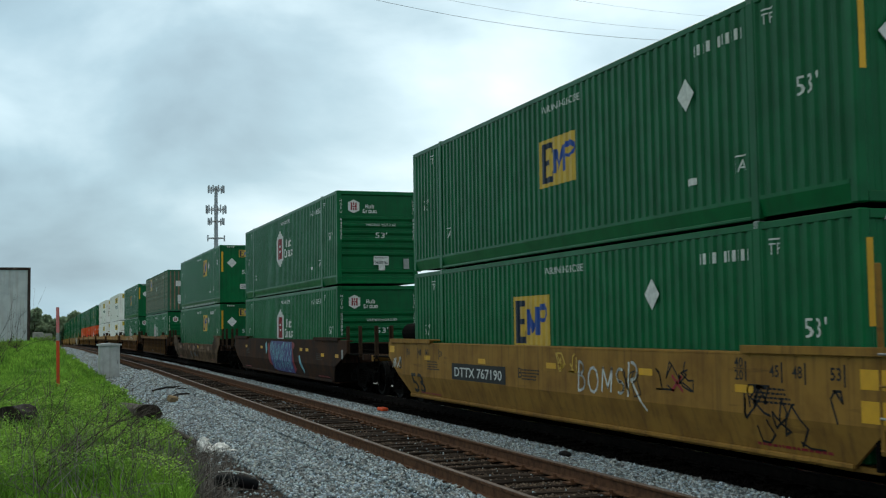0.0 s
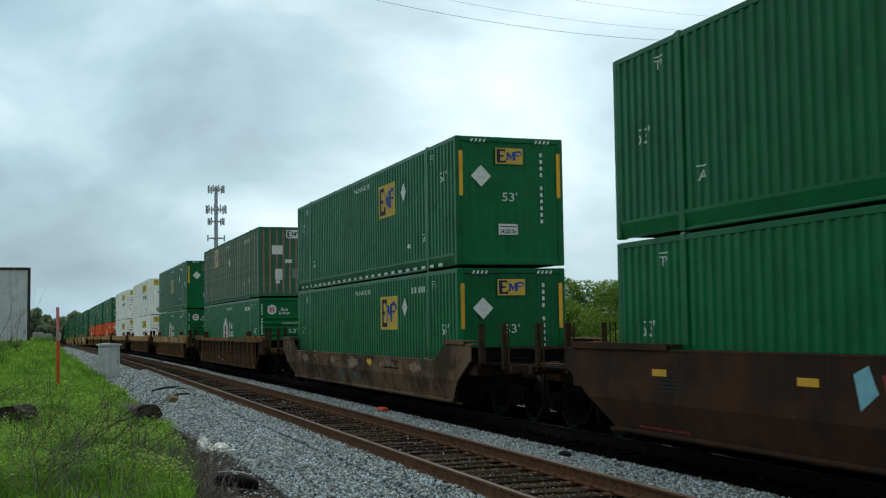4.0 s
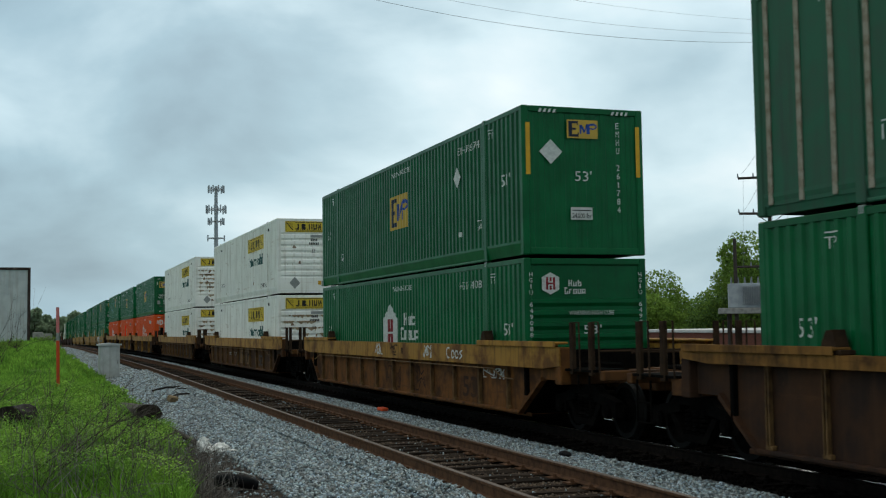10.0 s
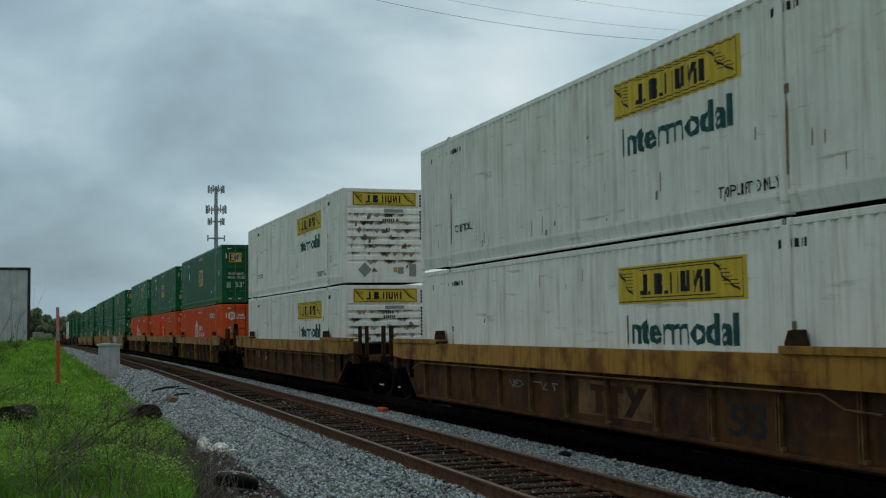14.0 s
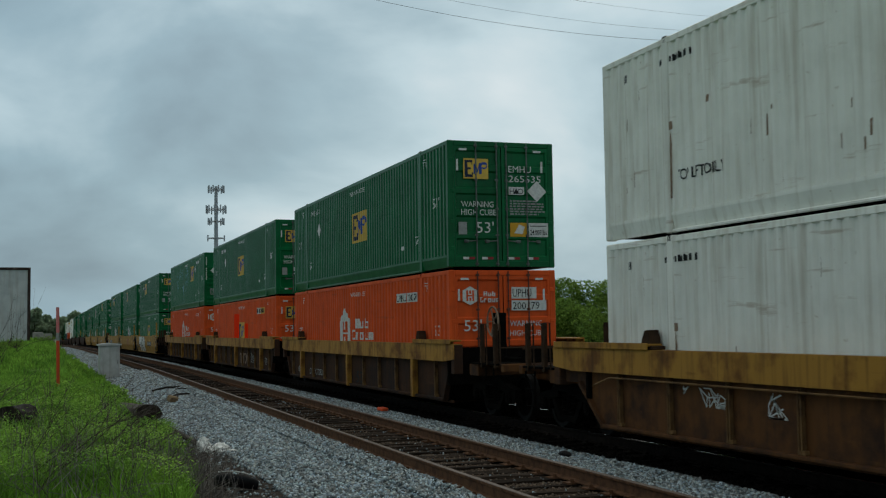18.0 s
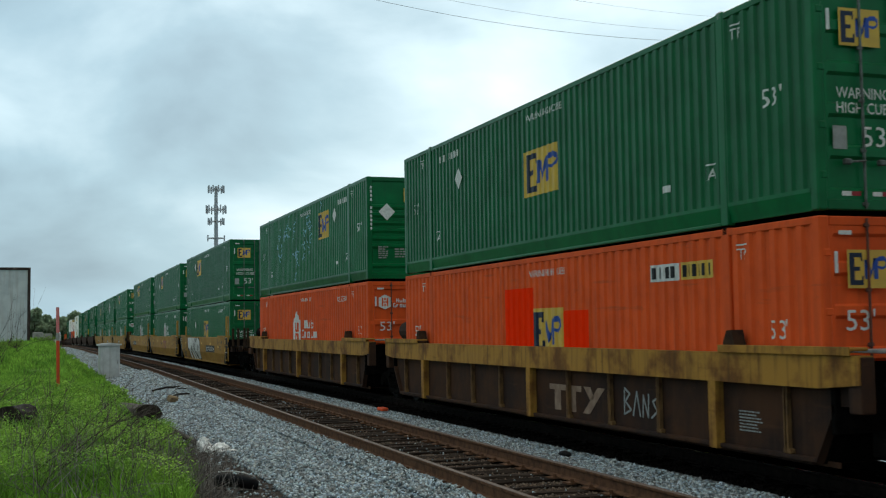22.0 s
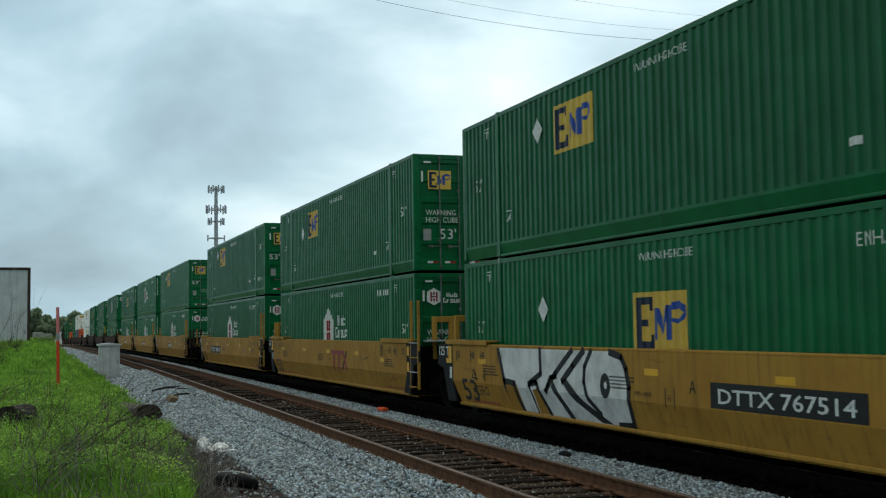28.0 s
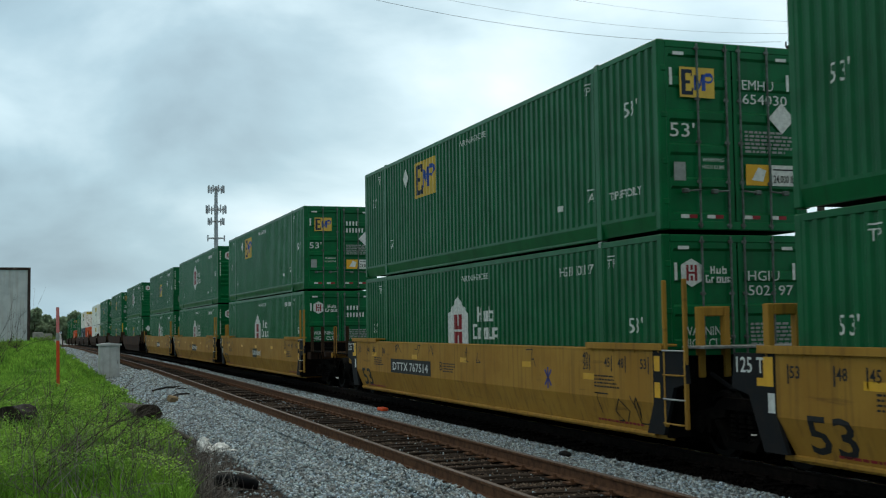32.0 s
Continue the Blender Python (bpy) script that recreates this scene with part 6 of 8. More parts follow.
def art_big(car):
    """Three tall silver letters with black outlines."""
    silver = [[(-5.62, 1.46), (-0.75, 1.46), (-0.45, 1.27), (-0.35, 0.92), (-0.40, 0.33), (-1.2, 0.3), (-2.55, 0.3), (-4.55, 0.31), (-4.69, 0.79), (-5.3, 0.83)]]
    car_paint(car, silver, "spray_silver", "graffiti", "tall silver graffiti letters with black outlines")
    black = [[(-5.66, 1.46), (-5.52, 1.46), (-5.22, 0.84), (-5.22, 0.5), (-5.36, 0.84)]] + strokes([(-5.32, 0.84), (-4.80, 0.81), (-4.74, 0.55), (-4.62, 0.31)], 0.11)
    black += strokes([(-3.62, 1.46), (-3.60, 1.03), (-4.15, 0.82), (-3.81, 0.87), (-3.62, 0.6), (-3.42, 0.31)], 0.11) + strokes([(-4.12, 0.82), (-4.02, 0.55), (-3.95, 0.31)], 0.07)
    car_gap = [[(-3.98, 0.72), (-3.78, 0.76), (-3.5, 0.31), (-3.9, 0.31)], [(-5.3, 0.76), (-4.88, 0.74), (-4.72, 0.31), (-5.2, 0.31)]]
    part("graffiti_gap", paint_mesh([q for p in car_gap for q in bend(p)], lambda a, b, d: Vector(car_place(a, b, -0.002)), M["gold"]), car)
    black += strokes([(-2.32, 1.46), (-3.0, 1.05), (-3.42, 0.72)], 0.112) + strokes([(-3.42, 0.72), (-3.2, 0.98), (-2.95, 1.0)], 0.084) + strokes([(-3.1, 0.84), (-2.85, 0.6), (-2.55, 0.3)], 0.14)
    black += strokes([(-1.88, 1.46), (-2.3, 1.2), (-2.72, 0.93)], 0.126) + [[(-2.78, 0.95), (-2.55, 0.97), (-1.95, 0.62), (-1.12, 0.31), (-1.5, 0.31), (-2.3, 0.62)]]
    black += strokes([(-1.62, 1.46), (-1.86, 1.2), (-1.9, 0.95), (-1.78, 0.68), (-1.45, 0.45)], 0.098)
    black += strokes([(-0.98, 1.45), (-0.6, 1.38), (-0.46, 1.2), (-0.38, 0.92), (-0.41, 0.6), (-0.44, 0.33), (-0.9, 0.31)], 0.112)
    black += [[(-1.15 + 0.17 * math.cos(math.tau * i / 16), 0.92 + 0.2 * math.sin(math.tau * i / 16)) for i in range(16)]]
    grey = [[(-1.13 + 0.05 * math.cos(math.tau * i / 10), 0.93 + 0.06 * math.sin(math.tau * i / 10)) for i in range(10)]]
    part("graffiti_spot", paint_mesh(grey, lambda a, b, d: (-HALF - 0.012, -a, b), M["spray_silver"]), car)
    me = bpy.data.meshes.new("paint")
    bm = bmesh.new()
    for p in black:
        for poly in bend(p):
            bm.faces.new([bm.verts.new(Vector(car_place(a, b, -0.004))) for a, b in poly])
    bm.to_mesh(me)
    bm.free()
    me.materials.append(M["paint_black"])
    part("graffiti_outline", me, car)
    car_paint(car, words("ZERO", -6.9, 0.5, 0.2, 0.7) + scribble(3, -7.0, -6.3, 0.8, 1.0, 2, 0.03), "paint_black", "graffiti")
    car_paint(car, words("PER UNIT", -0.2, 0.82, 0.07, 0.5) + words("H", 0.75, 0.78, 0.1) + rect(0.68, 0.68, 0.7, 0.98) + rect(0.92, 0.68, 0.94, 0.98), "paint_black")


def art_c(car):
    big = rect(0.72, 1.1, 1.98, 1.22) + rect(0.96, 0.64, 1.16, 1.1) + rect(1.56, 0.64, 1.76, 1.1) + [[(2.0, 1.22), (2.2, 1.22), (2.62, 0.66), (2.4, 0.66)]]
    car_paint(car, big, "paint_red", "owner_mark", "faded red owner's mark")
    car_paint(car, [[(2.45, 1.22), (2.6, 1.22), (2.42, 0.98), (2.33, 1.05)], [(1.98, 0.68), (2.12, 0.68), (2.28, 0.88), (2.2, 0.97)]], "paint_black", "owner_mark")
    car_paint(car, strokes([(4.0, 1.1), (4.3, 0.62)], 0.02) + strokes([(4.6, 1.35), (4.75, 0.9), (5.1, 0.42)], 0.02) + strokes([(4.25, 1.0), (4.9, 1.12)], 0.02) + strokes([(3.6, 1.1), (3.75, 0.75), (4.1, 0.72)], 0.018) +
              strokes([(6.6, 0.5), (6.9, 0.62), (6.95, 0.8)], 0.02), "paint_black", "graffiti", "thin black scrawls")


def art_b(car):
    car_paint(car, strokes([(4.4, 0.85), (4.65, 1.1)], 0.05) + strokes([(4.4, 1.1), (4.65, 0.85)], 0.05) + strokes([(4.52, 0.8), (4.52, 1.14)], 0.05), "spray_blue", "graffiti")
    car_paint(car, scribble(31, -6.5, 4.0, 1.15, 1.45, 9, 0.018, 4) + scribble(32, 6.3, 8.0, 0.4, 0.8, 4, 0.02), "paint_black", "graffiti", "thin black scrawls")


def art_web(car):
    tag = strokes([(-3.2, 0.72), (-3.15, 0.62), (-3.05, 0.78)], 0.025) + strokes([(-2.85, 0.95), (-2.88, 0.62), (-2.7, 0.7), (-2.55, 0.64), (-2.3, 0.7), (-2.1, 0.62), (-1.7, 0.6), (-1.2, 0.56)], 0.025)
    tag += strokes([(-1.75, 1.0), (-1.55, 0.6)], 0.025) + strokes([(-1.62, 0.86), (-1.45, 0.9), (-1.5, 0.64)], 0.025) + rect(-1.35, 0.82, -1.22, 0.86) + rect(-1.38, 0.68, -1.2, 0.72)
    web_paint(car, [[(-2.3 + (a + 3.2) * 1.2, b - 0.14) for a, b in p] for p in tag], "paint_white", "graffiti", "white chalk scrawl")


def art_web_small(car):
    web_paint(car, scribble(43, -5.6, -4.4, 0.75, 1.0, 6, 0.02) + scribble(44, -3.6, -3.2, 0.7, 1.0, 3, 0.02), "paint_white", "graffiti", "white chalk scrawl")
    web_paint(car, words("53", 4.93, 0.44, 0.4, 0.82), "paint_black", "lettering", "large black figures")


def art_web_tags(car):
    """White tags on the yellow chord, dark ones on the web."""
    chord_paint(car, scribble(61, -1.2, -0.5, 1.2, 1.46, 7, 0.03, 3) + scribble(62, 2.8, 3.35, 1.2, 1.46, 6, 0.03, 3), "paint_white", "graffiti", "white tags on the chord")
    web_paint(car, scribble(67, 6.15, 7.3, 0.86, 1.04, 8, 0.02, 4), "paint_white", "graffiti", "white chalk scrawl")
    tag = curl(3.0, 1.32, 0.12, 0.11, 60, 300, 0.035, 8) + curl(3.28, 1.29, 0.09, 0.08, 0, 320, 0.035, 8) + curl(3.52, 1.29, 0.09, 0.08, 0, 320, 0.035, 8) + strokes([(3.85, 1.38), (3.7, 1.33), (3.84, 1.27), (3.7, 1.2)], 0.035)
    chord_paint(car, [[(a + 1.5, b) for a, b in p] for p in tag], "paint_white", "graffiti")
    chord_paint(car, scribble(63, 0.1, 0.8, 1.2, 1.44, 4, 0.03, 3) + rect(1.1, 1.24, 1.22, 1.38), "brown", "graffiti")
    web_paint(car, scribble(64, 1.6, 2.6, 0.4, 0.95, 5, 0.035) + scribble(65, -3.4, -2.7, 0.4, 0.9, 3, 0.03) + scribble(66, -0.5, 0.6, 0.4, 0.9, 3, 0.03), "brown", "graffiti", "dark brown scrawls")
    web_paint(car, words("53", 5.0, 0.42, 0.44, 0.84), "brown", "lettering", "large dark figures")


def owner_mark(u, v, w, h):
    """Three plain blocky shapes in a row under one bar."""
    return rect(u, v + 0.78 * h, u + 0.6 * w, v + h) + rect(u + 0.1 * w, v, u + 0.22 * w, v + 0.78 * h) + rect(u + 0.38 * w, v, u + 0.5 * w, v + 0.78 * h) + \
        [[(u + 0.62 * w, v), (u + 0.74 * w, v), (u + w, v + h), (u + 0.88 * w, v + h)], [(u + 0.64 * w, v + h), (u + 0.76 * w, v + h), (u + 0.82 * w, v + 0.62 * h), (u + 0.75 * w, v + 0.52 * h)]]


def art_web_panel(car):
    web_paint(car, rect(0.5, 0.42, 3.1, 0.98), "rib", "owner_panel", "worn ochre owner's panel")
    part("owner_mark", paint_mesh(owner_mark(0.95, 0.46, 1.85, 0.46), lambda u, v, d: (-1.43 + d, -u, v), M["brown"], lift=0.006), car, "worn brown owner's mark")
    web_paint(car, scribble(45, -2.5, -0.1, 0.74, 0.86, 7, 0.018, 4), "paint_grey", "graffiti", "pale chalk scrawl")
    web_paint(car, words("53", 4.95, 0.42, 0.44, 0.84), "paint_black", "lettering", "large black figures")


def art_web_mark(car):
    web_paint(car, owner_mark(0.66, 0.42, 2.1, 0.44), "rust_post", "owner_mark", "worn brown owner's mark")
    tag = strokes([(3.4, 0.5), (3.42, 0.9), (3.58, 0.82), (3.44, 0.7), (3.62, 0.58), (3.4, 0.5)], 0.035) + strokes([(3.68, 0.5), (3.8, 0.86), (3.9, 0.5)], 0.035) + strokes([(3.98, 0.5), (4.0, 0.82), (4.14, 0.5), (4.16, 0.84)], 0.035) + \
        strokes([(4.42, 0.8), (4.28, 0.74), (4.4, 0.6), (4.24, 0.5)], 0.035)
    web_paint(car, tag, "paint_grey", "graffiti", "pale chalk tag")
    web_paint(car, lines_of_bars(6.5, 0.74, 7, 0.55, 0.02, 0.02, 9), "paint_grey", "unread_print")


def art_web_number(car):
    web_paint(car, bars(-6.9, 0.42, 4, 0.09, 0.2, 0.06), "paint_grey", "unread_print")
    web_paint(car, words("DTTX 728260", -5.2, 0.4, 0.2, 2.1), "paint_grey", "lettering")
    web_paint(car, words("53", 0.62, 0.36, 0.32, 0.66), "black", "lettering", "dark figures")


SMOOTH, RIBBED = "smooth-sided well car", "well car with ribbed sides"
CARS = [
    dict(kind="smooth", paint="gold_dirty", label="dirty ochre " + SMOOTH, plate=(-4.77, 3.0), known="DTTX 767190", unit=("B", -1.15), art=art_head, tank=1, joint_print=1),
    dict(kind="smooth", paint="brown", label="dark brown " + SMOOTH + ", blue graffiti", art=art_blue, ink="paint_grey", size=False, figures=False, front=10.1, patches=(-6.6, -3.2, 3.9, 4.8, 6.95, 8.75)),
    dict(kind="smooth", paint="rusty_gold", label="rust-stained ochre " + SMOOTH, art=art_rust, size=False, patches=(), low=True),
    dict(kind="ribbed", paint="brown", chord="chord_rust", foot=1.345, label="dark rusty brown " + RIBBED + ", thin chord", art=art_web),
    dict(kind="ribbed", paint="rust_orange", chord="chord", label="orange-rusted " + RIBBED + " and a yellow chord", art=art_web_tags),
    dict(kind="ribbed", paint="rusty", chord="chord", label="rusty " + RIBBED + " and a yellow chord", art=art_web_panel),
    dict(kind="ribbed", paint="rusty", chord="chord", label="rusty " + RIBBED + " and a yellow chord", art=art_web_small),
    dict(kind="ribbed", paint="brown", chord="chord", label="brown " + RIBBED + " and an ochre chord", art=art_web_number, wide=True, brake=True),
    dict(kind="ribbed", paint="brown", chord="chord", label="brown " + RIBBED + " and an ochre chord", art=art_web_mark, wide=True, joint_tank=True),
    dict(kind="ribbed", paint="brown", chord="chord", label="brown " + RIBBED + " and an ochre chord", art=None, wide=True, tank=1),
    dict(kind="smooth", paint="gold", label="ochre " + SMOOTH + ", tall silver graffiti", plate=(1.86, 3.1), known="DTTX 767514", unit=("A", 1.33), art=art_big, patches=(-6.65, 0.1, 3.3, 5.9)),
    dict(kind="smooth", paint="gold", label="ochre " + SMOOTH + ", red owner's mark", unit=("C", 0.4), art=art_c),
    dict(kind="smooth", paint="gold", label="ochre " + SMOOTH + ", black number panel", plate=(-4.92, 3.1), known="DTTX 767514", unit=("B", -1.2), art=art_b),
] + [dict(kind="smooth", paint="gold", label="ochre " + SMOOTH, plate=(-0.4, 0.9) if i == 0 else (0.2, 1.6), art=None) for i in range(3)] + \
    [dict(kind="smooth", paint="brown", label="dark brown " + SMOOTH, art=None, ink="paint_grey", size=False) for i in range(10)]
JOINED = {(7, 8), (8, 9), (10, 11), (11, 12), (13, 14), (14, 15), (20, 21), (21, 22)}


def well_car(k, spec):
    car = thing("well_car", spec["label"], "rail car", "cars of the train")
    y0 = TAIL[k] - LONG / 2
    front = (TAIL[k] - TAIL[k - 1]) / 2 if k else 11.85
    rear = (TAIL[k + 1] - TAIL[k]) / 2 if k + 1 < len(TAIL) else 11.85
    jf, jr = (k - 1, k) in JOINED, (k, k + 1) in JOINED
    m = M[spec["paint"]]
    articulated = jf or jr
    if spec["kind"] == "smooth":
        e = 8.22 if articulated else 9.45
        for sg in (-1, 1):
            part("side_sill", smooth_side(m, e, 8.0, sg, bool(spec.get("low")), spec.get("front")), car)
            for s in (-1, 1):
                a, b = sorted((s * (7.95 if spec.get("low") else 6.1), s * (8.5 if articulated else 9.2)))
                part("end_deck", end_deck(m, a, b, sg), car)
        if articulated:
            cheek(car, -1, True)
            cheek(car, 1, True)
            ladder(car, spec["paint"], -8.5, -0.55, 0.42, 2.5, 4)
        elif k == 0:
            ladder(car, spec["paint"], -8.62, -0.5, 0.45, 2.5, 4)
            for u in (8.25,):
                car_paint(car, rect(8.3, 0.78, 8.75, 1.02) + rect(8.3, 1.14, 8.75, 1.36), "yellow", "yellow_mark", "yellow reflective mark")
        if k < 16:
            marks_smooth(car, spec)
    else:
        c = M[spec["chord"]]
        ends = (9.0, 9.0) if articulated else (10.1, 9.62)
        for g in (-1, 1):
            part("slope_sheet", slope_sheet((ends[0] - 0.15, ends[1] - 0.15), g), car, "dark sloping end sheet")
        for sg in (-1, 1):
            foot = spec.get("foot", 1.12)
            part("side_web", ribbed_web(m, (ends[0] - 0.15, ends[1] - 0.15), foot + 0.02, sg), car)
            part("top_chord", chord(c, ends, sg, foot), car)
            for i in range(-5, 6) if spec.get("wide") or k > 3 else range(-7, 8):
                wide = bool(spec.get("wide")) and i % 4 == 0
                shift = -0.1 if k > 3 and not spec.get("wide") else 0.0
                part("rib", web_rib(c if wide else M["rib"], wide, sg, foot + 0.01), car).location.y = shift + i * (1.515 if spec.get("wide") else 1.5 if k > 3 else 1.1)
            for s in (-1, 1):
                e = ends[0] if s < 0 else ends[1]
                a, b = sorted((s * 6.3, s * (e - 0.1)))
                part("end_deck", end_deck(c, a, b, sg), car)
                part("load_guide", guide(sg), car).location.y = s * 6.45
                v, f = [], []
                a, b = sorted((sg * 1.54, sg * 1.34))
                bevelled(v, f, a, b, s * (e - 0.1) - 0.11, s * (e - 0.1) + 0.11, 0.86, 1.49, 0.015)
                part("end_post", mesh_of("end_post", v, f, m), car)
        if not spec.get("wide") and k > 3:
            bar_part("brake_rod", "rib", car, [(-1.53, -8.0, 0.88), (-1.53, -7.4, 0.9), (-1.53, -7.0, 1.05), (-1.53, 7.6, 1.05), (-1.53, 8.2, 0.9)], 0.016)
    if spec.get("art"):
        spec["art"](car)
    well_base(car, spec["paint"], 8.35, 0.26 if spec["kind"] == "smooth" else 0.6)
    for s, joint, reach in ((-1, jf, front), (1, jr, rear)):
        if joint:
            joint_end(car, spec["paint"] if spec["kind"] == "smooth" else "brown", s, reach, bool(spec.get("joint_tank")) and s > 0)
        else:
            platform(car, "rusty" if spec["kind"] == "ribbed" else spec["paint"] if s > 0 and k != 1 else "brown", s, 9.0 if spec["kind"] == "smooth" else 9.6, reach - 0.45, "dark_post",
                     brake=bool(spec.get("brake")) and s < 0, tank=bool(spec.get("tank")) and s > 0)
    if jr:
        bogie(car, rear, k < 17)
    else:
        bogie(car, rear - 1.75, k < 17)
    if not jf:
        bogie(car, -front + 1.75, k < 17)
    MOVING.append((car, train_rows(y0)))
    return car


for k, spec in enumerate(CARS[:len(TAIL)]):
    well_car(k, spec)


# ---- the tracks ----
def tri_mesh(name, verts, tris, mats, index=None):
    """A large triangle mesh from arrays."""
    me = bpy.data.meshes.new(name)
    n = len(tris)
    me.vertices.add(len(verts))
    me.vertices.foreach_set("co", np.asarray(verts, dtype=np.float32).ravel())
    me.loops.add(3 * n)
    me.loops.foreach_set("vertex_index", np.asarray(tris, dtype=np.int32).ravel())
    me.polygons.add(n)
    me.polygons.foreach_set("loop_start", np.arange(0, 3 * n, 3, dtype=np.int32))
    for m in mats:
        me.materials.append(m)
    if index is not None:
        me.polygons.foreach_set("material_index", np.asarray(index, dtype=np.int32))
    me.update(calc_edges=True)
    return me


RAIL_SECTION = [(-0.07, -0.18), (0.07, -0.18), (0.07, -0.165), (0.012, -0.145), (0.012, -0.05), (0.036, -0.035), (0.037, -0.006), (0.028, 0.0), (-0.028, 0.0), (-0.037, -0.006), (-0.036, -0.035), (-0.012, -0.05),
                (-0.012, -0.145), (-0.07, -0.165)]


def rail(name, centre, offset, z0, head, parent, web):
    ys = [-120, -60, -20, 0, 6] + [10 + 2 * i for i in range(26)] + [65 + 8 * i for i in range(48)] + [470, 600]
    v, f, idx = [], [], []
    k = len(RAIL_SECTION)
    for y in ys:
        v += [(centre(y) + offset + a, y, z0 + b + drop(y)) for a, b in RAIL_SECTION]
    for i in range(len(ys) - 1):
        for j in range(k):
            f.append((i * k + j, (i + 1) * k + j, (i + 1) * k + (j + 1) % k, i * k + (j + 1) % k))
            idx.append(1 if j in (6, 7, 8) else 0)
    return part(name, mesh_of(name, v, f, [web, head], idx), parent)


def sleeper_meshes(wood):
    out = []
    rnd = random.Random(3)
    for i in range(6):
        bm = bmesh.new()
        bmesh.ops.create_cube(bm, size=1)
        bmesh.ops.subdivide_edges(bm, edges=[e for e in bm.edges if abs(e.verts[0].co.x - e.verts[1].co.x) > 0.5], cuts=3)
        for p in bm.verts:
            p.co = Vector((p.co.x * 2.6 + rnd.uniform(-0.03, 0.03), p.co.y * 0.22 + rnd.uniform(-0.016, 0.016), p.co.z * 0.18 + rnd.uniform(-0.012, 0.012)))
        me = bpy.data.meshes.new("sleeper")
        bm.to_mesh(me)
        bm.free()
        me.materials.append(wood)
        out.append(me)
    return out


def lay_track(name, label, centre, z0, head, y_near, count, wood, web):
    rnd = random.Random(int(z0 * 100) + 5)
    track = tagged(new(name), label, "railway track", kind="structure")
    for s in (-0.7525, 0.7525):
        rail("rail", centre, s, z0, head, track, web)
    meshes = sleeper_meshes(wood)
    step = 0.53
    for i in range(count):
        y = y_near + i * step + rnd.uniform(-0.04, 0.04)
        ob = part("sleeper", meshes[i % 6], track)
        ob.location = (centre(y) + rnd.uniform(-0.05, 0.05), y, z0 - 0.285 + drop(y) + rnd.uniform(-0.015, 0.01))
        ob.rotation_euler = (rnd.uniform(-0.02, 0.02), rnd.uniform(-0.008, 0.008), rnd.uniform(-0.02, 0.02))
    v, f = [], []
    y = y_near + count * step
    while y < 330:
        block(v, f, centre(y) - 1.3, centre(y) + 1.3, y - 0.11, y + 0.11, z0 - 0.36 + drop(y), z0 - 0.19 + drop(y))
        y += step
    y = y_near - step
    while y > -40:
        block(v, f, centre(y) - 1.3, centre(y) + 1.3, y - 0.11, y + 0.11, z0 - 0.36, z0 - 0.19)
        y -= step
    tagged(part("far_sleepers", mesh_of("far_sleepers", v, f, wood), track), kind="stuff")
    # tie plates and spikes
    v, f = [], []
    for i in range(count):
        y = y_near + i * step
        for s in (-0.7525, 0.7525):
            x = centre(y) + s
            block(v, f, x - 0.17, x + 0.17, y - 0.09, y + 0.09, z0 - 0.198 + drop(y), z0 - 0.178 + drop(y))
            for dx, dy in ((-0.1, -0.05), (0.1, 0.05)):
                block(v, f, x + dx - 0.02, x + dx + 0.02, y + dy - 0.014, y + dy + 0.014, z0 - 0.18 + drop(y), z0 - 0.135 + drop(y))
    tagged(part("tie_plates", mesh_of("tie_plates", v, f, web), track), kind="stuff")


lay_track("track_near", "empty railway track with rusty rails on wooden sleepers", near_x, NEAR_Z, M["rail_head"], 7.0, 150, M["sleeper"], M["rail"])
lay_track("track_far", "railway track under the train with polished rail heads", lambda y: FAR_X, 0.0, M["rail_bright"], 8.0, 90, M["sleeper_shaded"], M["rail_shaded"])


def stones(name, label, zones, mat, seed):
    """Loose crushed stone: each a dented lump of eight faces."""
    rng = np.random.default_rng(seed)
    octa = np.array([(1, 0, 0), (-1, 0, 0), (0, 1, 0), (0, -1, 0), (0, 0, 1), (0, 0, -1)], dtype=float)
    tri = np.array([(0, 2, 4), (2, 1, 4), (1, 3, 4), (3, 0, 4), (2, 0, 5), (1, 2, 5), (3, 1, 5), (0, 3, 5)])
    allv = []
    for x0, x1, y0, y1, density, size, follow, lift in zones:
        n = int((x1 - x0) * (y1 - y0) * density)
        x, y = rng.uniform(x0, x1, n), rng.uniform(y0, y1, n)
        if follow:
            x += np.array([near_x(b) - 5.8 for b in y])
        z = np.array([level(a, b) for a, b in zip(x, y)]) + lift
        s = size * rng.uniform(0.55, 1.35, n)
        p = octa[None] * rng.uniform(0.55, 1.15, (n, 6, 1)) + rng.uniform(-0.22, 0.22, (n, 6, 3))
        p *= s[:, None, None] * np.array([1, 1, 0.75])
        a, b = rng.uniform(0, math.tau, n), rng.uniform(-0.7, 0.7, n)
        ca, sa, cb, sb = np.cos(a)[:, None], np.sin(a)[:, None], np.cos(b)[:, None], np.sin(b)[:, None]
        q = np.stack([p[..., 0] * cb + p[..., 2] * sb, p[..., 1], -p[..., 0] * sb + p[..., 2] * cb], -1)
        q = np.stack([q[..., 0] * ca - q[..., 1] * sa, q[..., 0] * sa + q[..., 1] * ca, q[..., 2]], -1)
        q += np.stack([x, y, z + s * 0.35], -1)[:, None]
        allv.append(q.reshape(-1, 3))
    v = np.concatenate(allv)
    n = len(v) // 6
    t = (tri[None] + (np.arange(n) * 6)[:, None, None]).reshape(-1, 3)
    tagged(new(name, tri_mesh(name, v, t, [mat])), label, "ballast", kind="stuff")


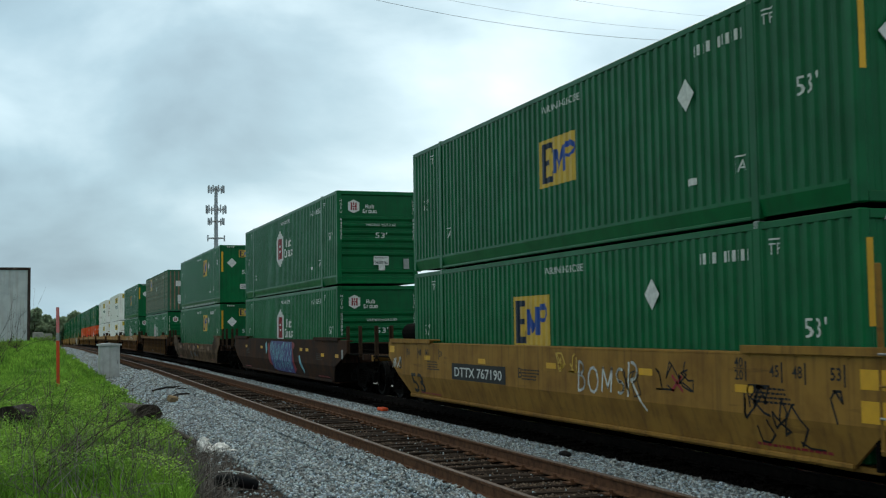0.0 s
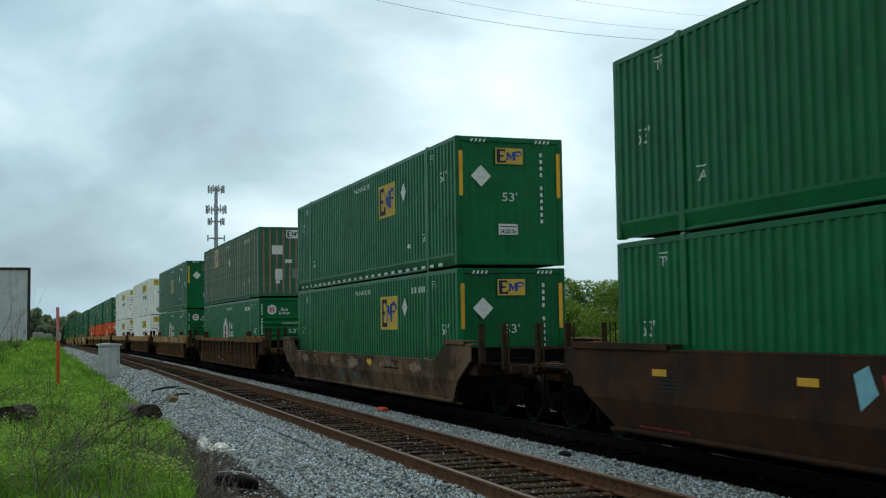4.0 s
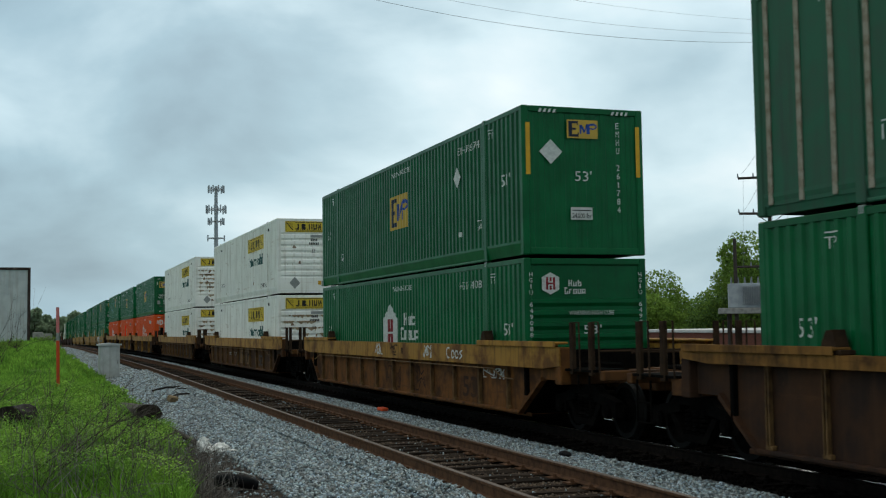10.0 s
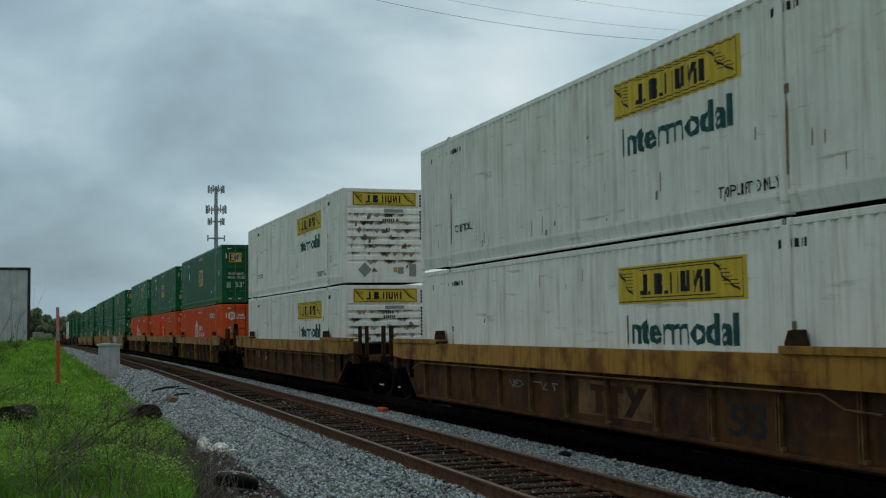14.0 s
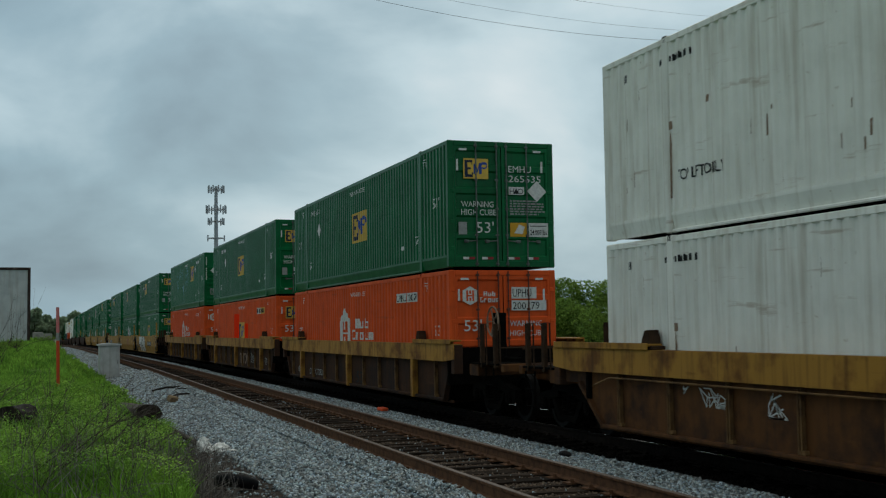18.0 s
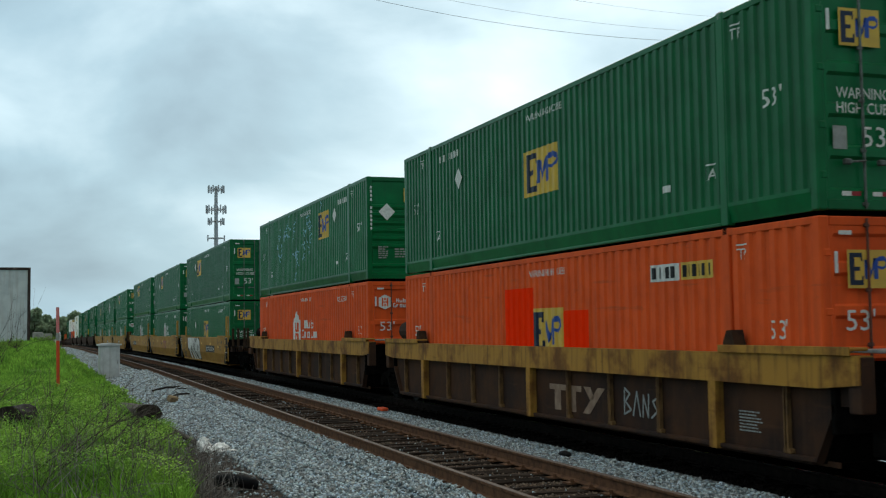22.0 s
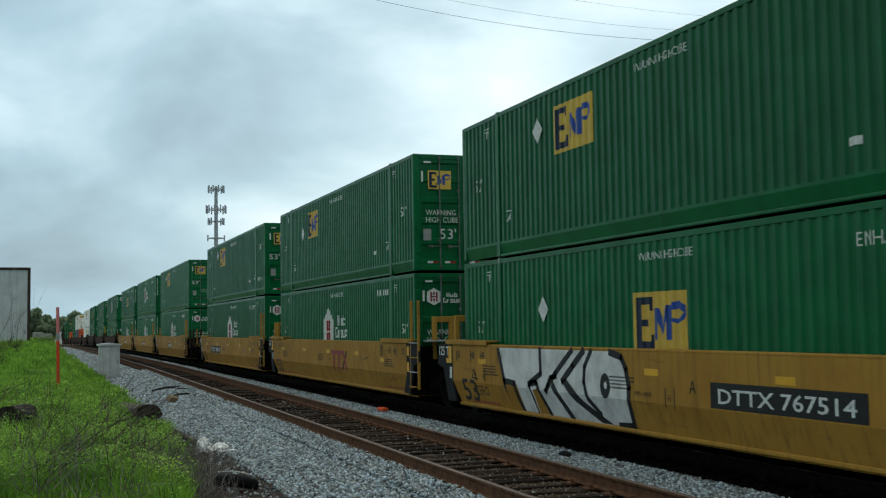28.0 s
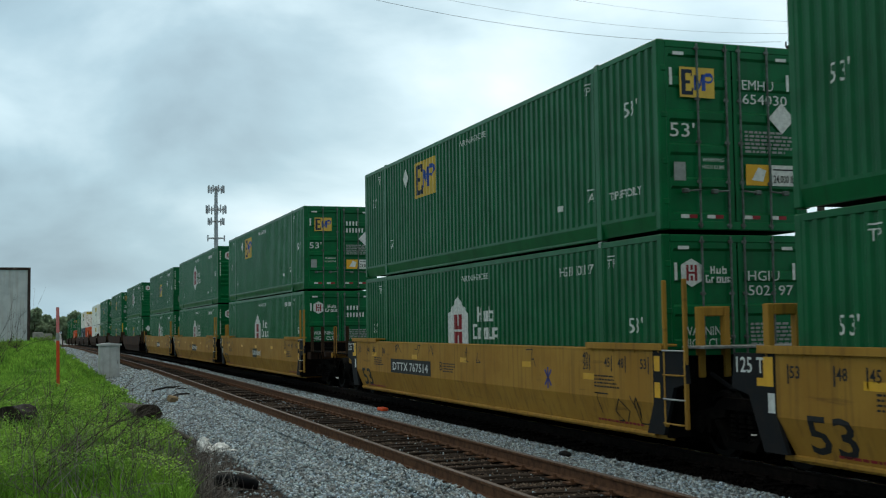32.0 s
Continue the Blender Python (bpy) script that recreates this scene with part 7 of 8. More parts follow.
stones("ballast_stones", "pale grey crushed limestone ballast beside the rails", [
    (3.12, 4.45, 12, 20, 760, 0.034, True, 0.0), (2.5, 3.12, 12, 24, 90, 0.028, True, 0.0), (2.98, 4.45, 20, 24, 560, 0.038, True, 0.0), (2.85, 4.45, 24, 32, 560, 0.038, True, 0.0), (2.6, 2.85, 24, 32, 260, 0.04, True, 0.0), (2.6, 4.45, 32, 50, 300, 0.044, True, 0.0),
    (2.85, 5.0, 50, 90, 110, 0.062, False, 0.0), (3.0, 5.2, 90, 190, 45, 0.1, False, 0.0),
    (7.05, 8.5, 9, 20, 700, 0.033, False, 0.0), (7.15, 8.45, 20, 34, 520, 0.038, False, 0.0), (7.2, 8.45, 34, 60, 260, 0.046, False, 0.0), (7.2, 8.5, 60, 110, 80, 0.07, False, 0.0),
    (4.35, 4.98, 9.5, 30, 620, 0.032, True, 0.045), (4.35, 4.98, 30, 60, 240, 0.045, True, 0.03), (6.74, 7.15, 9, 30, 560, 0.032, True, 0.03), (6.74, 7.15, 30, 60, 220, 0.045, True, 0.02)], M["stone"], 11)
M["crib"] = material("brown_crib_stones", (0.115, 0.08, 0.056), (0.05, 0.037, 0.028), 0.9, 0, 30, 0.3, 80, spread=0.65, island=True, tints=((1, 1, 1), (1.1, 1.1, 1.1), (0.7, 0.66, 0.6), (1.5, 1.6, 1.7)))
stones("crib_stones", "brown dusty stones between the sleepers", [(4.95, 6.75, 9, 24, 420, 0.024, True, -0.008), (4.95, 6.75, 24, 50, 200, 0.03, True, -0.012)], M["crib"], 12)
# the shade below the cars is painted into these stones
stones("oily_stones", "near-black stones with the train's shade in their colour", [(8.55, 11.4, 9, 30, 120, 0.04, False, 0.0), (11.4, 13.5, 9, 40, 120, 0.045, False, 0.0)], M["stone_shaded"], 13)
stones("sleeper_stones", "grey stones strewn over the sleepers", [(5.0, 6.7, 9.5, 34, 10, 0.018, True, 0.03)], M["stone"], 14)


# ---- things along the line ----
def relay_box():
    M["case"] = material("pale_grey_cabinet_paint", (0.50, 0.51, 0.51), (0.40, 0.41, 0.41), 0.5, 0, 2.5, 0.06, 40, (0.28, 0.27, 0.25), 0.5)
    b = thing("relay_cabinet", "pale grey steel relay cabinet with an overhanging roof", "cabinet")
    v, f = [], []
    bevelled(v, f, -0.43, 0.43, -0.35, 0.35, 0.0, 1.52, 0.02)
    part("body", mesh_of("body", v, f, M["case"]), b)
    v, f = [], []
    prism(v, f, [(-0.5, 1.5), (0.5, 1.5), (0.5, 1.57), (0.0, 1.62), (-0.5, 1.57)], "y", -0.43, 0.43)
    part("roof", mesh_of("roof", v, f, M["case"]), b)
    v, f = [], []
    bevelled(v, f, -0.39, 0.39, -0.372, -0.348, 0.08, 1.45, 0.01)
    d = part("door", mesh_of("door", v, f, M["case"]), b)
    v, f = [], []
    bevelled(v, f, 0.3, 0.34, -0.41, -0.372, 0.7, 0.86, 0.008)
    part("handle", mesh_of("handle", v, f, M["steel"]), d)
    b.location = (3.22, 53.8, level(3.22, 53.8) - 0.03)
    b.rotation_euler.z = 0.05


def marker_post():
    M["post_orange"] = material("orange_red_plastic", (0.55, 0.07, 0.02), (0.45, 0.06, 0.02), 0.5, 0, 6, 0.05, 40)
    M["post_pink"] = material("faded_pink_plastic", (0.60, 0.16, 0.17), (0.55, 0.22, 0.22), 0.5, 0, 6, 0.05, 40)
    p = thing("marker_post", "slim orange plastic marker post with a faded top", "marker post")
    z = 0
    for i, (h, m) in enumerate(((1.62, "post_orange"), (0.25, "paint_grey"), (0.80, "post_pink"))):
        v, f = [], []
        prism(v, f, [(-0.05, -0.012), (0, -0.028), (0.05, -0.012), (0.05, 0.012), (-0.05, 0.012)], "z", z, z + h)
        part("post" if i == 0 else "band" if i == 1 else "tip", mesh_of("post", v, f, M[m]), p)
        z += h
    p.location = (0.78, 38.7, level(0.78, 38.7) - 0.04)
    p.rotation_euler = (0, -0.012, 0)


def log(name, label, x, y, r, length, turn, seed, dark, flat=0.9, z=None):
    """A sawn log with bark, its cut face showing."""
    bm = bmesh.new()
    seg, rings = 18, 9
    rows = []
    for i in range(rings):
        t = i / (rings - 1) - 0.5
        row = []
        for j in range(seg):
            a = math.tau * j / seg
            q = r * (1 + 0.16 * noise.noise((math.cos(a) * 1.6 + seed, math.sin(a) * 1.6, t * 2.2)) + 0.05 * noise.noise((math.cos(a) * 6, math.sin(a) * 6 + seed, t * 5)))
            row.append(bm.verts.new((t * length, q * math.cos(a), q * math.sin(a) * flat)))
        rows.append(row)
    for a, b in zip(rows, rows[1:]):
        for j in range(seg):
            bm.faces.new((a[j], a[(j + 1) % seg], b[(j + 1) % seg], b[j]))
    bark = bpy.data.meshes.new("bark")
    ends = [[tuple(p.co) for p in row] for row in (rows[0], rows[-1])]
    bm.to_mesh(bark)
    bm.free()
    bark.materials.append(M[dark])
    t = thing(name, label, "log")
    part("bark", bark, t)
    for pts, s in zip(ends, (-1, 1)):
        c = (sum(p[0] for p in pts) / seg, 0, 0)
        v = [(p[0] + s * 0.004, p[1] * 0.97, p[2] * 0.97) for p in pts] + [(c[0] + s * 0.012, 0, 0)]
        f = [(i, (i + 1) % seg, seg) if s < 0 else ((i + 1) % seg, i, seg) for i in range(seg)]
        part("cut_face", mesh_of("cut_face", v, f, M["wood_cut"]), t)
    t.location = (x, y, level(x, y) + (r * flat * 0.8 if z is None else z))
    t.rotation_euler = (0.12, 0.03, turn)


M["bark"] = material("dark_wet_bark", (0.018, 0.014, 0.011), (0.008, 0.0065, 0.0055), 0.9, 0, 7, 0.9, 22, stretch=(1, 4, 4))
M["bark_grey"] = material("grey_weathered_bark", (0.085, 0.072, 0.058), (0.035, 0.028, 0.023), 0.9, 0, 6, 0.8, 22, stretch=(1, 4, 4))
M["wood_cut"] = material("dark_end_grain", (0.024, 0.017, 0.013), (0.012, 0.009, 0.0075), 0.9, 0, 12, 0.5, 40)
log("log", "dark wet log end lying in the grass", -0.26, 22.9, 0.30, 0.62, 1.05, 2.0, "bark", 0.95, 0.2)
log("log", "weathered grey log with a dark sawn end", 2.33, 28.7, 0.31, 2.5, 1.74, 7.0, "bark_grey", 0.58, 0.2)


def pole_piece():
    t = thing("fallen_pole", "thin grey fallen pole at the grass edge", "timber")
    v, f = [], []
    tube(v, f, [(2.60, 26.3, level(2.6, 26.3) + 0.13), (2.72, 24.0, level(2.72, 24.0) + 0.12), (2.80, 21.5, level(2.8, 21.5) + 0.1)], 0.05, 7)
    part("pole", mesh_of("pole", v, f, M["bark_grey"]), t)


def rag():
    """A torn white plastic bag, crumpled."""
    M["plastic"] = material("white_plastic_film", (0.72, 0.72, 0.70), (0.55, 0.55, 0.53), 0.4, 0, 9, 0.3, 40)
    t = thing("plastic_bag", "crumpled white plastic bag on the ballast edge", "litter")
    for n, (cx, cy, sx, sy, sz) in enumerate(((2.86, 20.85, 0.12, 0.22, 0.19), (3.10, 20.35, 0.15, 0.2, 0.12), (2.97, 20.5, 0.12, 0.18, 0.09), (3.25, 20.2, 0.1, 0.08, 0.04))):
        bm = bmesh.new()
        bmesh.ops.create_icosphere(bm, subdivisions=3, radius=1)
        for p in bm.verts:
            k = 1 + 0.35 * noise.noise(p.co * 2.2 + Vector((n * 5, 0, 0))) + 0.2 * noise.noise(p.co * 5)
            p.co = Vector((p.co.x * sx * k, p.co.y * sy * k, max(p.co.z, -0.25) * sz * k))
        me = bpy.data.meshes.new("fold")
        bm.to_mesh(me)
        bm.free()
        me.materials.append(M["plastic"])
        ob = part("fold", me, t)
        ob.location = (cx, cy, level(cx, cy) + sz * 0.3)


def black_shell():
    """A split black tyre casing, half sunk; a white line paints the highlight on its upper rim."""
    M["rubber"] = material("black_rubber", (0.006, 0.006, 0.007), (0.010, 0.010, 0.011), 0.38, 0, 9, 0.2, 40)
    t = thing("tyre_casing", "black split tyre casing half sunk in dead grass", "tyre")
    v, f = [], []
    n, k = 15, 14
    for i in range(n):
        q = i / (n - 1) * 2 - 1
        x, fall = 0.29 * q, 0.05 * q * q
        close = 1 - 0.28 * abs(q) ** 5
        for r in (0.15, 0.128):
            for j in range(k):
                a = radians(-35 + 205 * j / (k - 1))
                v.append((x, r * close * math.cos(a) * -1, r * close * math.sin(a) * -0.95 - fall + 0.06))
    for i in range(n - 1):
        for j in range(k - 1):
            a, b = i * 2 * k + j, (i + 1) * 2 * k + j
            f += [(a, b, b + 1, a + 1), (a + k, a + k + 1, b + k + 1, b + k)]
        for j in (0, k - 1):
            a, b = i * 2 * k + j, (i + 1) * 2 * k + j
            f.append((a, a + k, b + k, b))
    for i in (0, n - 1):
        a = i * 2 * k
        f += [(a + j, a + j + 1, a + k + j + 1, a + k + j) for j in range(k - 1)]
        f.append(tuple(a + k + j for j in range(k)))
    part("casing", mesh_of("casing", v, f, M["rubber"], smooth=True), t)
    # the glint along the rim, drawn as a thin white tube
    v, f = [], []
    tube(v, f, [(0.29 * q, 0.145, 0.075 - 0.05 * q * q) for q in (-0.86 + 0.19 * i for i in range(10))], 0.007, 6)
    part("bead", mesh_of("bead", v, f, M["paint_white"]), t, "white line painting the highlight on the rim")
    t.location = (2.58, 15.7, level(2.58, 15.7) + 0.13)
    t.rotation_euler = (0.25, 0.16, -0.12)


def small_litter():
    rnd = random.Random(9)
    for x0, y0, x1, y1, r in ((3.73, 39.3, 4.75, 40.6, 0.035), (3.75, 34.8, 4.5, 36.0, 0.03), (4.45, 39.0, 4.8, 39.2, 0.02)):
        t = thing("dark_stick", "dark rotten stick lying on the ballast", "stick")
        v, f = [], []
        tube(v, f, [(x0, y0, level(x0, y0) + 0.07), ((x0 + x1) / 2, (y0 + y1) / 2 + 0.1, level(x1, y1) + 0.1), (x1, y1, level(x1, y1) + 0.08)], r, 6)
        part("stick", mesh_of("stick", v, f, M["bark"]), t)
    t = thing("broken_brick", "broken tan block among the stones", "block")
    v, f = [], []
    bevelled(v, f, -0.15, 0.15, -0.09, 0.09, -0.05, 0.12, 0.03)
    M["tan"] = material("tan_block", (0.28, 0.20, 0.11), (0.2, 0.14, 0.08), 0.9, 0, 8, 0.4, 40)
    part("block", mesh_of("block", v, f, M["tan"]), t)
    t.location, t.rotation_euler = (3.68, 33.2, level(3.68, 33.2) + 0.1), (0.3, 0.2, 0.6)
    t = thing("orange_scrap", "bright orange plastic scrap between the tracks", "litter")
    v, f = [], []
    bevelled(v, f, -0.10, 0.10, -0.12, 0.12, 0.0, 0.08, 0.02)
    M["scrap"] = material("orange_plastic", (0.75, 0.10, 0.03), None, 0.5, 0, 6, 0.05, 40)
    part("scrap", mesh_of("scrap", v, f, M["scrap"]), t)
    t.location, t.rotation_euler = (8.24, 28.0, level(8.24, 28.0) + 0.05), (0.1, 0, 0.4)
    t = thing("dark_stone", "black lump of coal on the ballast", "stone")
    bm = bmesh.new()
    bmesh.ops.create_icosphere(bm, subdivisions=2, radius=0.1)
    for p in bm.verts:
        p.co *= 1 + 0.3 * noise.noise(p.co * 9)
        p.co.z *= 0.55
    me = bpy.data.meshes.new("lump")
    bm.to_mesh(me)
    bm.free()
    me.materials.append(M["black"])
    part("lump", me, t)
    t.location = (7.9, 16.75, level(7.9, 16.75) + 0.07)


relay_box()
marker_post()
pole_piece()
rag()
black_shell()
small_litter()


def storage_box():
    """A white box body with rusted frame, standing on the bank."""
    M["box_white"] = material("chalky_white_sheet", (0.52, 0.54, 0.55), (0.42, 0.44, 0.46), 0.6, 0, 1.4, 0.05, 40, (0.25, 0.2, 0.17), 0.5)
    M["box_rust"] = material("rust_flaked_frame", (0.035, 0.024, 0.02), (0.16, 0.12, 0.11), 0.8, 0, 3.5, 0.3, 40, low=0.54, high=0.64)
    t = thing("trailer_body", "white box trailer body with a rusted brown frame", "trailer")
    L, W, H = 9.0, 2.55, 3.85
    v, f = [], []
    bevelled(v, f, -W + 0.03, -0.03, 0.03, L, 0.0, H - 0.03)
    part("body", mesh_of("body", v, f, M["box_white"]), t)
    for x in (-W, -0.11):
        v, f = [], []
        bevelled(v, f, x, x + 0.14, -0.02, 0.1, 0.0, H)
        part("corner_post", mesh_of("corner_post", v, f, M["box_rust"]), t, "rust-flaked corner post")
    v, f = [], []
    bevelled(v, f, -W + 0.14, -0.11, -0.02, 0.1, H - 0.13, H)
    part("header", mesh_of("header", v, f, M["box_rust"]), t)
    t.location = (-0.13, 61.0, level(-0.5, 61) - 0.02)
    t.rotation_euler.z = 0.05


storage_box()
M["concrete"] = material("weathered_concrete", (0.30, 0.29, 0.27), (0.2, 0.19, 0.18), 0.9, 0, 4, 0.4, 30)
for i, x in enumerate((0.35, 1.05, 1.75, 2.45)):
    t = thing("concrete_block", "weathered concrete block beyond the grass bank", "block", "row of concrete blocks")
    v, f = [], []
    bevelled(v, f, -0.34, 0.34, -0.35, 0.35, 0.0, 0.75, 0.04)
    part("block", mesh_of("block", v, f, M["concrete"]), t)
    t.location = (x, 84.0 + 7 * i, level(x, 84.0 + 7 * i) - 0.05)


# ---- across the tracks ----
M["pole_wood"] = material("dark_creosoted_pole", (0.055, 0.045, 0.038), (0.03, 0.026, 0.022), 0.85, 0, 8, 0.5, 30, stretch=(4, 4, 0.4))
M["wire"] = material("dark_cable", (0.22, 0.24, 0.26), None, 0.6, 0, 8, 0.0, 30)
M["glass_insulator"] = material("grey_porcelain", (0.22, 0.23, 0.24), None, 0.3, 0, 8, 0.0, 30)


def utility_pole(x, y, base, top, arms, lean, label, r=0.16):
    """arms: height, from, to along a line across the view."""
    p = thing("utility_pole", label, "utility pole")
    v, f = [], []
    tube(v, f, [(0, 0, 0), (lean * 0.5, 0, (top - base) / 2), (lean, 0, top - base)], r, 10, r * 0.66)
    part("pole", mesh_of("pole", v, f, M["pole_wood"]), p)
    d = Vector((math.cos(YAW + 0.25), -math.sin(YAW + 0.25), 0))
    for z, a, b, rise in arms:
        v, f = [], []
        c = Vector((lean * (z - base) / (top - base), 0.0, z - base))
        tube(v, f, [tuple(c + d * a - Vector((0, 0.14, rise / 2))), tuple(c + d * b + Vector((0, -0.14, rise / 2)))], 0.07, 4)
        arm = part("crossarm", mesh_of("crossarm", v, f, M["pole_wood"]), p)
        for t in (a, a * 0.55, b * 0.55, b):
            v, f = [], []
            q = c + d * t + Vector((0, -0.14, rise * t / (b - a)))
            tube(v, f, [tuple(q + Vector((0, 0, 0.05))), tuple(q + Vector((0, 0, 0.14))), tuple(q + Vector((0, 0, 0.26)))], 0.055, 6, 0.03)
            part("insulator", mesh_of("insulator", v, f, M["glass_insulator"]), arm)
        for t in (a * 0.45, b * 0.45):
            bar_part("brace", "pole_wood", arm, [tuple(c + d * t - Vector((0, 0.1, 0.03))), tuple(c - Vector((0, 0.1, 0.6)))], 0.022)
    p.location = (x, y, base)
    return p


POLE_1 = (30.6, 40.0)
POLE_2 = (38.3, 55.0)
utility_pole(*POLE_1, -1.9, 14.2, [(13.75, -1.35, 1.35, 0.8), (11.8, -1.3, 1.3, -0.1)], 0.3, "tall dark wooden utility pole with two crossarms", 0.19)
utility_pole(*POLE_2, -1.9, 10.4, [(9.95, -1.85, 1.75, 0.0), (7.9, -1.75, 1.6, -0.1), (4.95, -1.9, 1.6, 0.0)], 0.7, "dark leaning utility pole with three crossarms", 0.15)
utility_pole(36.7, 55.3, -1.9, 6.5, [], 0.0, "short bare wooden pole", 0.14)
utility_pole(-5.5, 40.0, 0.1, 18.6, [(18.3, -1.35, 1.35, 0.0)], 0.0, "tall wooden utility pole carrying the crossing wires", 0.2)


def wire(a, b, sag, label="thin black overhead wire", n=24, r=0.012):
    a, b = Vector(a), Vector(b)
    pts = []
    for i in range(n + 1):
        t = i / n
        p = a.lerp(b, t)
        p.z -= sag * 4 * t * (1 - t)
        pts.append(tuple(p))
    v, f = [], []
    tube(v, f, pts, r, 4)
    tagged(new("overhead_wire", mesh_of("overhead_wire", v, f, M["wire"])), label, "wire", "overhead wires")


wire((29.3, 40.3, 13.5), (-6.8, 40, 18.5), 2.13, r=0.0075)
wire((30.3, 40, 13.85), (-5.9, 40, 18.6), 1.97, r=0.005)
wire((31.9, 39.6, 14.3), (-4.6, 40, 18.8), 1.68, r=0.004)
for i, (dx, dz) in enumerate(((-1.3, 13.4), (-0.5, 13.7), (1.2, 14.2), (-1.2, 11.8), (1.2, 11.7))):
    wire((30.8 + dx, 40, dz), (38.9 + (-1.8 if i % 2 else 1.7), 55, 10.1 if i < 3 else 7.95), 0.7, r=0.008)
for i, (x, y, z) in enumerate(((40.5, 47, 1.5), (44, 46, 1.5), (52, 44, 4.0))):
    wire((30.9 + 0.55 * i, 40, 11.6 if i < 2 else 13.9), (x, y, z), 0.6, "thin black service wire", r=0.009)
for x in (-1.7, 0.4, 1.5):
    wire((38.9 + x, 55, 9.9), (38.5 + x * 0.8, 55.2, 4.9), 0.0, "thin black down lead", 6, 0.008)


def transformer():
    M["tank_grey"] = material("grey_transformer_paint", (0.36, 0.38, 0.40), (0.28, 0.30, 0.32), 0.45, 0, 2, 0.05, 40)
    t = thing("transformer", "grey finned transformer on a timber platform", "transformer")
    v, f = [], []
    bevelled(v, f, -0.95, 0.95, -0.5, 0.5, 0.0, 1.35, 0.03)
    part("tank", mesh_of("tank", v, f, M["tank_grey"]), t)
    for i in range(12):
        v, f = [], []
        x = -0.2 + i * 0.095
        bevelled(v, f, x, x + 0.03, -0.72, -0.5, 0.2, 1.2, 0.006)
        part("fin", mesh_of("fin", v, f, M["tank_grey"]), t)
    for i in range(5):
        v, f = [], []
        x = -0.75 + i * 0.36
        tube(v, f, [(x, 0, 1.35), (x, 0, 1.5), (x, 0, 1.72)], 0.07, 8, 0.03)
        part("bushing", mesh_of("bushing", v, f, M["glass_insulator"]), t)
    v, f = [], []
    bevelled(v, f, -1.5, 1.5, -0.7, 0.7, -0.32, 0.0, 0.03)
    part("platform", mesh_of("platform", v, f, M["concrete"]), t, "pale platform beam")
    for x in (-0.9, 0.9):
        v, f = [], []
        tube(v, f, [(x, 0.3, -4.55), (x, 0.3, -0.3)], 0.13, 8)
        part("leg", mesh_of("leg", v, f, M["pole_wood"]), t)
    t.location = (37.25, 55.2, 2.65)
    t.rotation_euler.z = -0.55


transformer()


def brick_building():
    M["brick"] = material("dull_red_brick", (0.16, 0.055, 0.035), (0.11, 0.042, 0.03), 0.9, 0, 3, 0.4, 40, stretch=(1, 1, 4))
    M["coping"] = material("white_roof_coping", (0.55, 0.55, 0.54), (0.45, 0.45, 0.44), 0.7, 0, 3, 0.1, 40)
    M["red_sheet"] = material("red_painted_sheet", (0.36, 0.022, 0.018), (0.30, 0.02, 0.018), 0.5, 0, 2, 0.05, 40)
    b = thing("brick_building", "low red brick building with a white roof edge", "building")
    v, f = [], []
    block(v, f, 0, 14, 0, 34, 0, 3.1)
    part("wall", mesh_of("wall", v, f, M["brick"]), b)
    v, f = [], []
    bevelled(v, f, -0.15, 14.15, -0.15, 34.15, 3.1, 3.3, 0.03)
    part("roof", mesh_of("roof", v, f, M["coping"]), b, "white flat roof with a raised edge")
    for i in range(9):
        v, f = [], []
        y = 1.8 + i * 3.6
        block(v, f, -0.05, 0.04, y, y + 1.5, 1.1, 2.3)
        w = part("window", mesh_of("window", v, f, M["black"]), b)
        v, f = [], []
        bevelled(v, f, -0.12, 0.02, y - 0.1, y + 1.6, 1.0, 1.1, 0.01)
        part("sill", mesh_of("sill", v, f, M["coping"]), w)
    b.location = (38.6, 45.5, -1.9)
    b.rotation_euler.z = -0.14
    r = thing("red_canopy", "long bright red sheet metal canopy box", "canopy")
    for i in range(2):
        v, f = [], []
        bevelled(v, f, -0.8, 0.8, i * 3.05, i * 3.05 + 3.0, 0, 0.95, 0.02)
        part("panel", mesh_of("panel", v, f, M["red_sheet"]), r)
    v, f = [], []
    for y in (0.6, 5.4):
        bevelled(v, f, -0.1, 0.1, y - 0.1, y + 0.1, -2.2, 0.0)
    part("support", mesh_of("support", v, f, M["rust_post"]), r)
    r.location = (41.9, 56.5, 1.8)
    r.rotation_euler.z = -1.5
    h = thing("roof_vent", "pale grey square roof vent stack", "vent")
    v, f = [], []
    bevelled(v, f, -0.55, 0.55, -0.5, 0.5, 0, 2.2, 0.02)
    part("stack", mesh_of("stack", v, f, M["tank_grey"]), h)
    v, f = [], []
    bevelled(v, f, -0.65, 0.65, -0.6, 0.6, 1.6, 2.3, 0.02)
    part("hood", mesh_of("hood", v, f, M["tank_grey"]), h)
    h.location = (44.3, 60.2, 1.4)


brick_building()


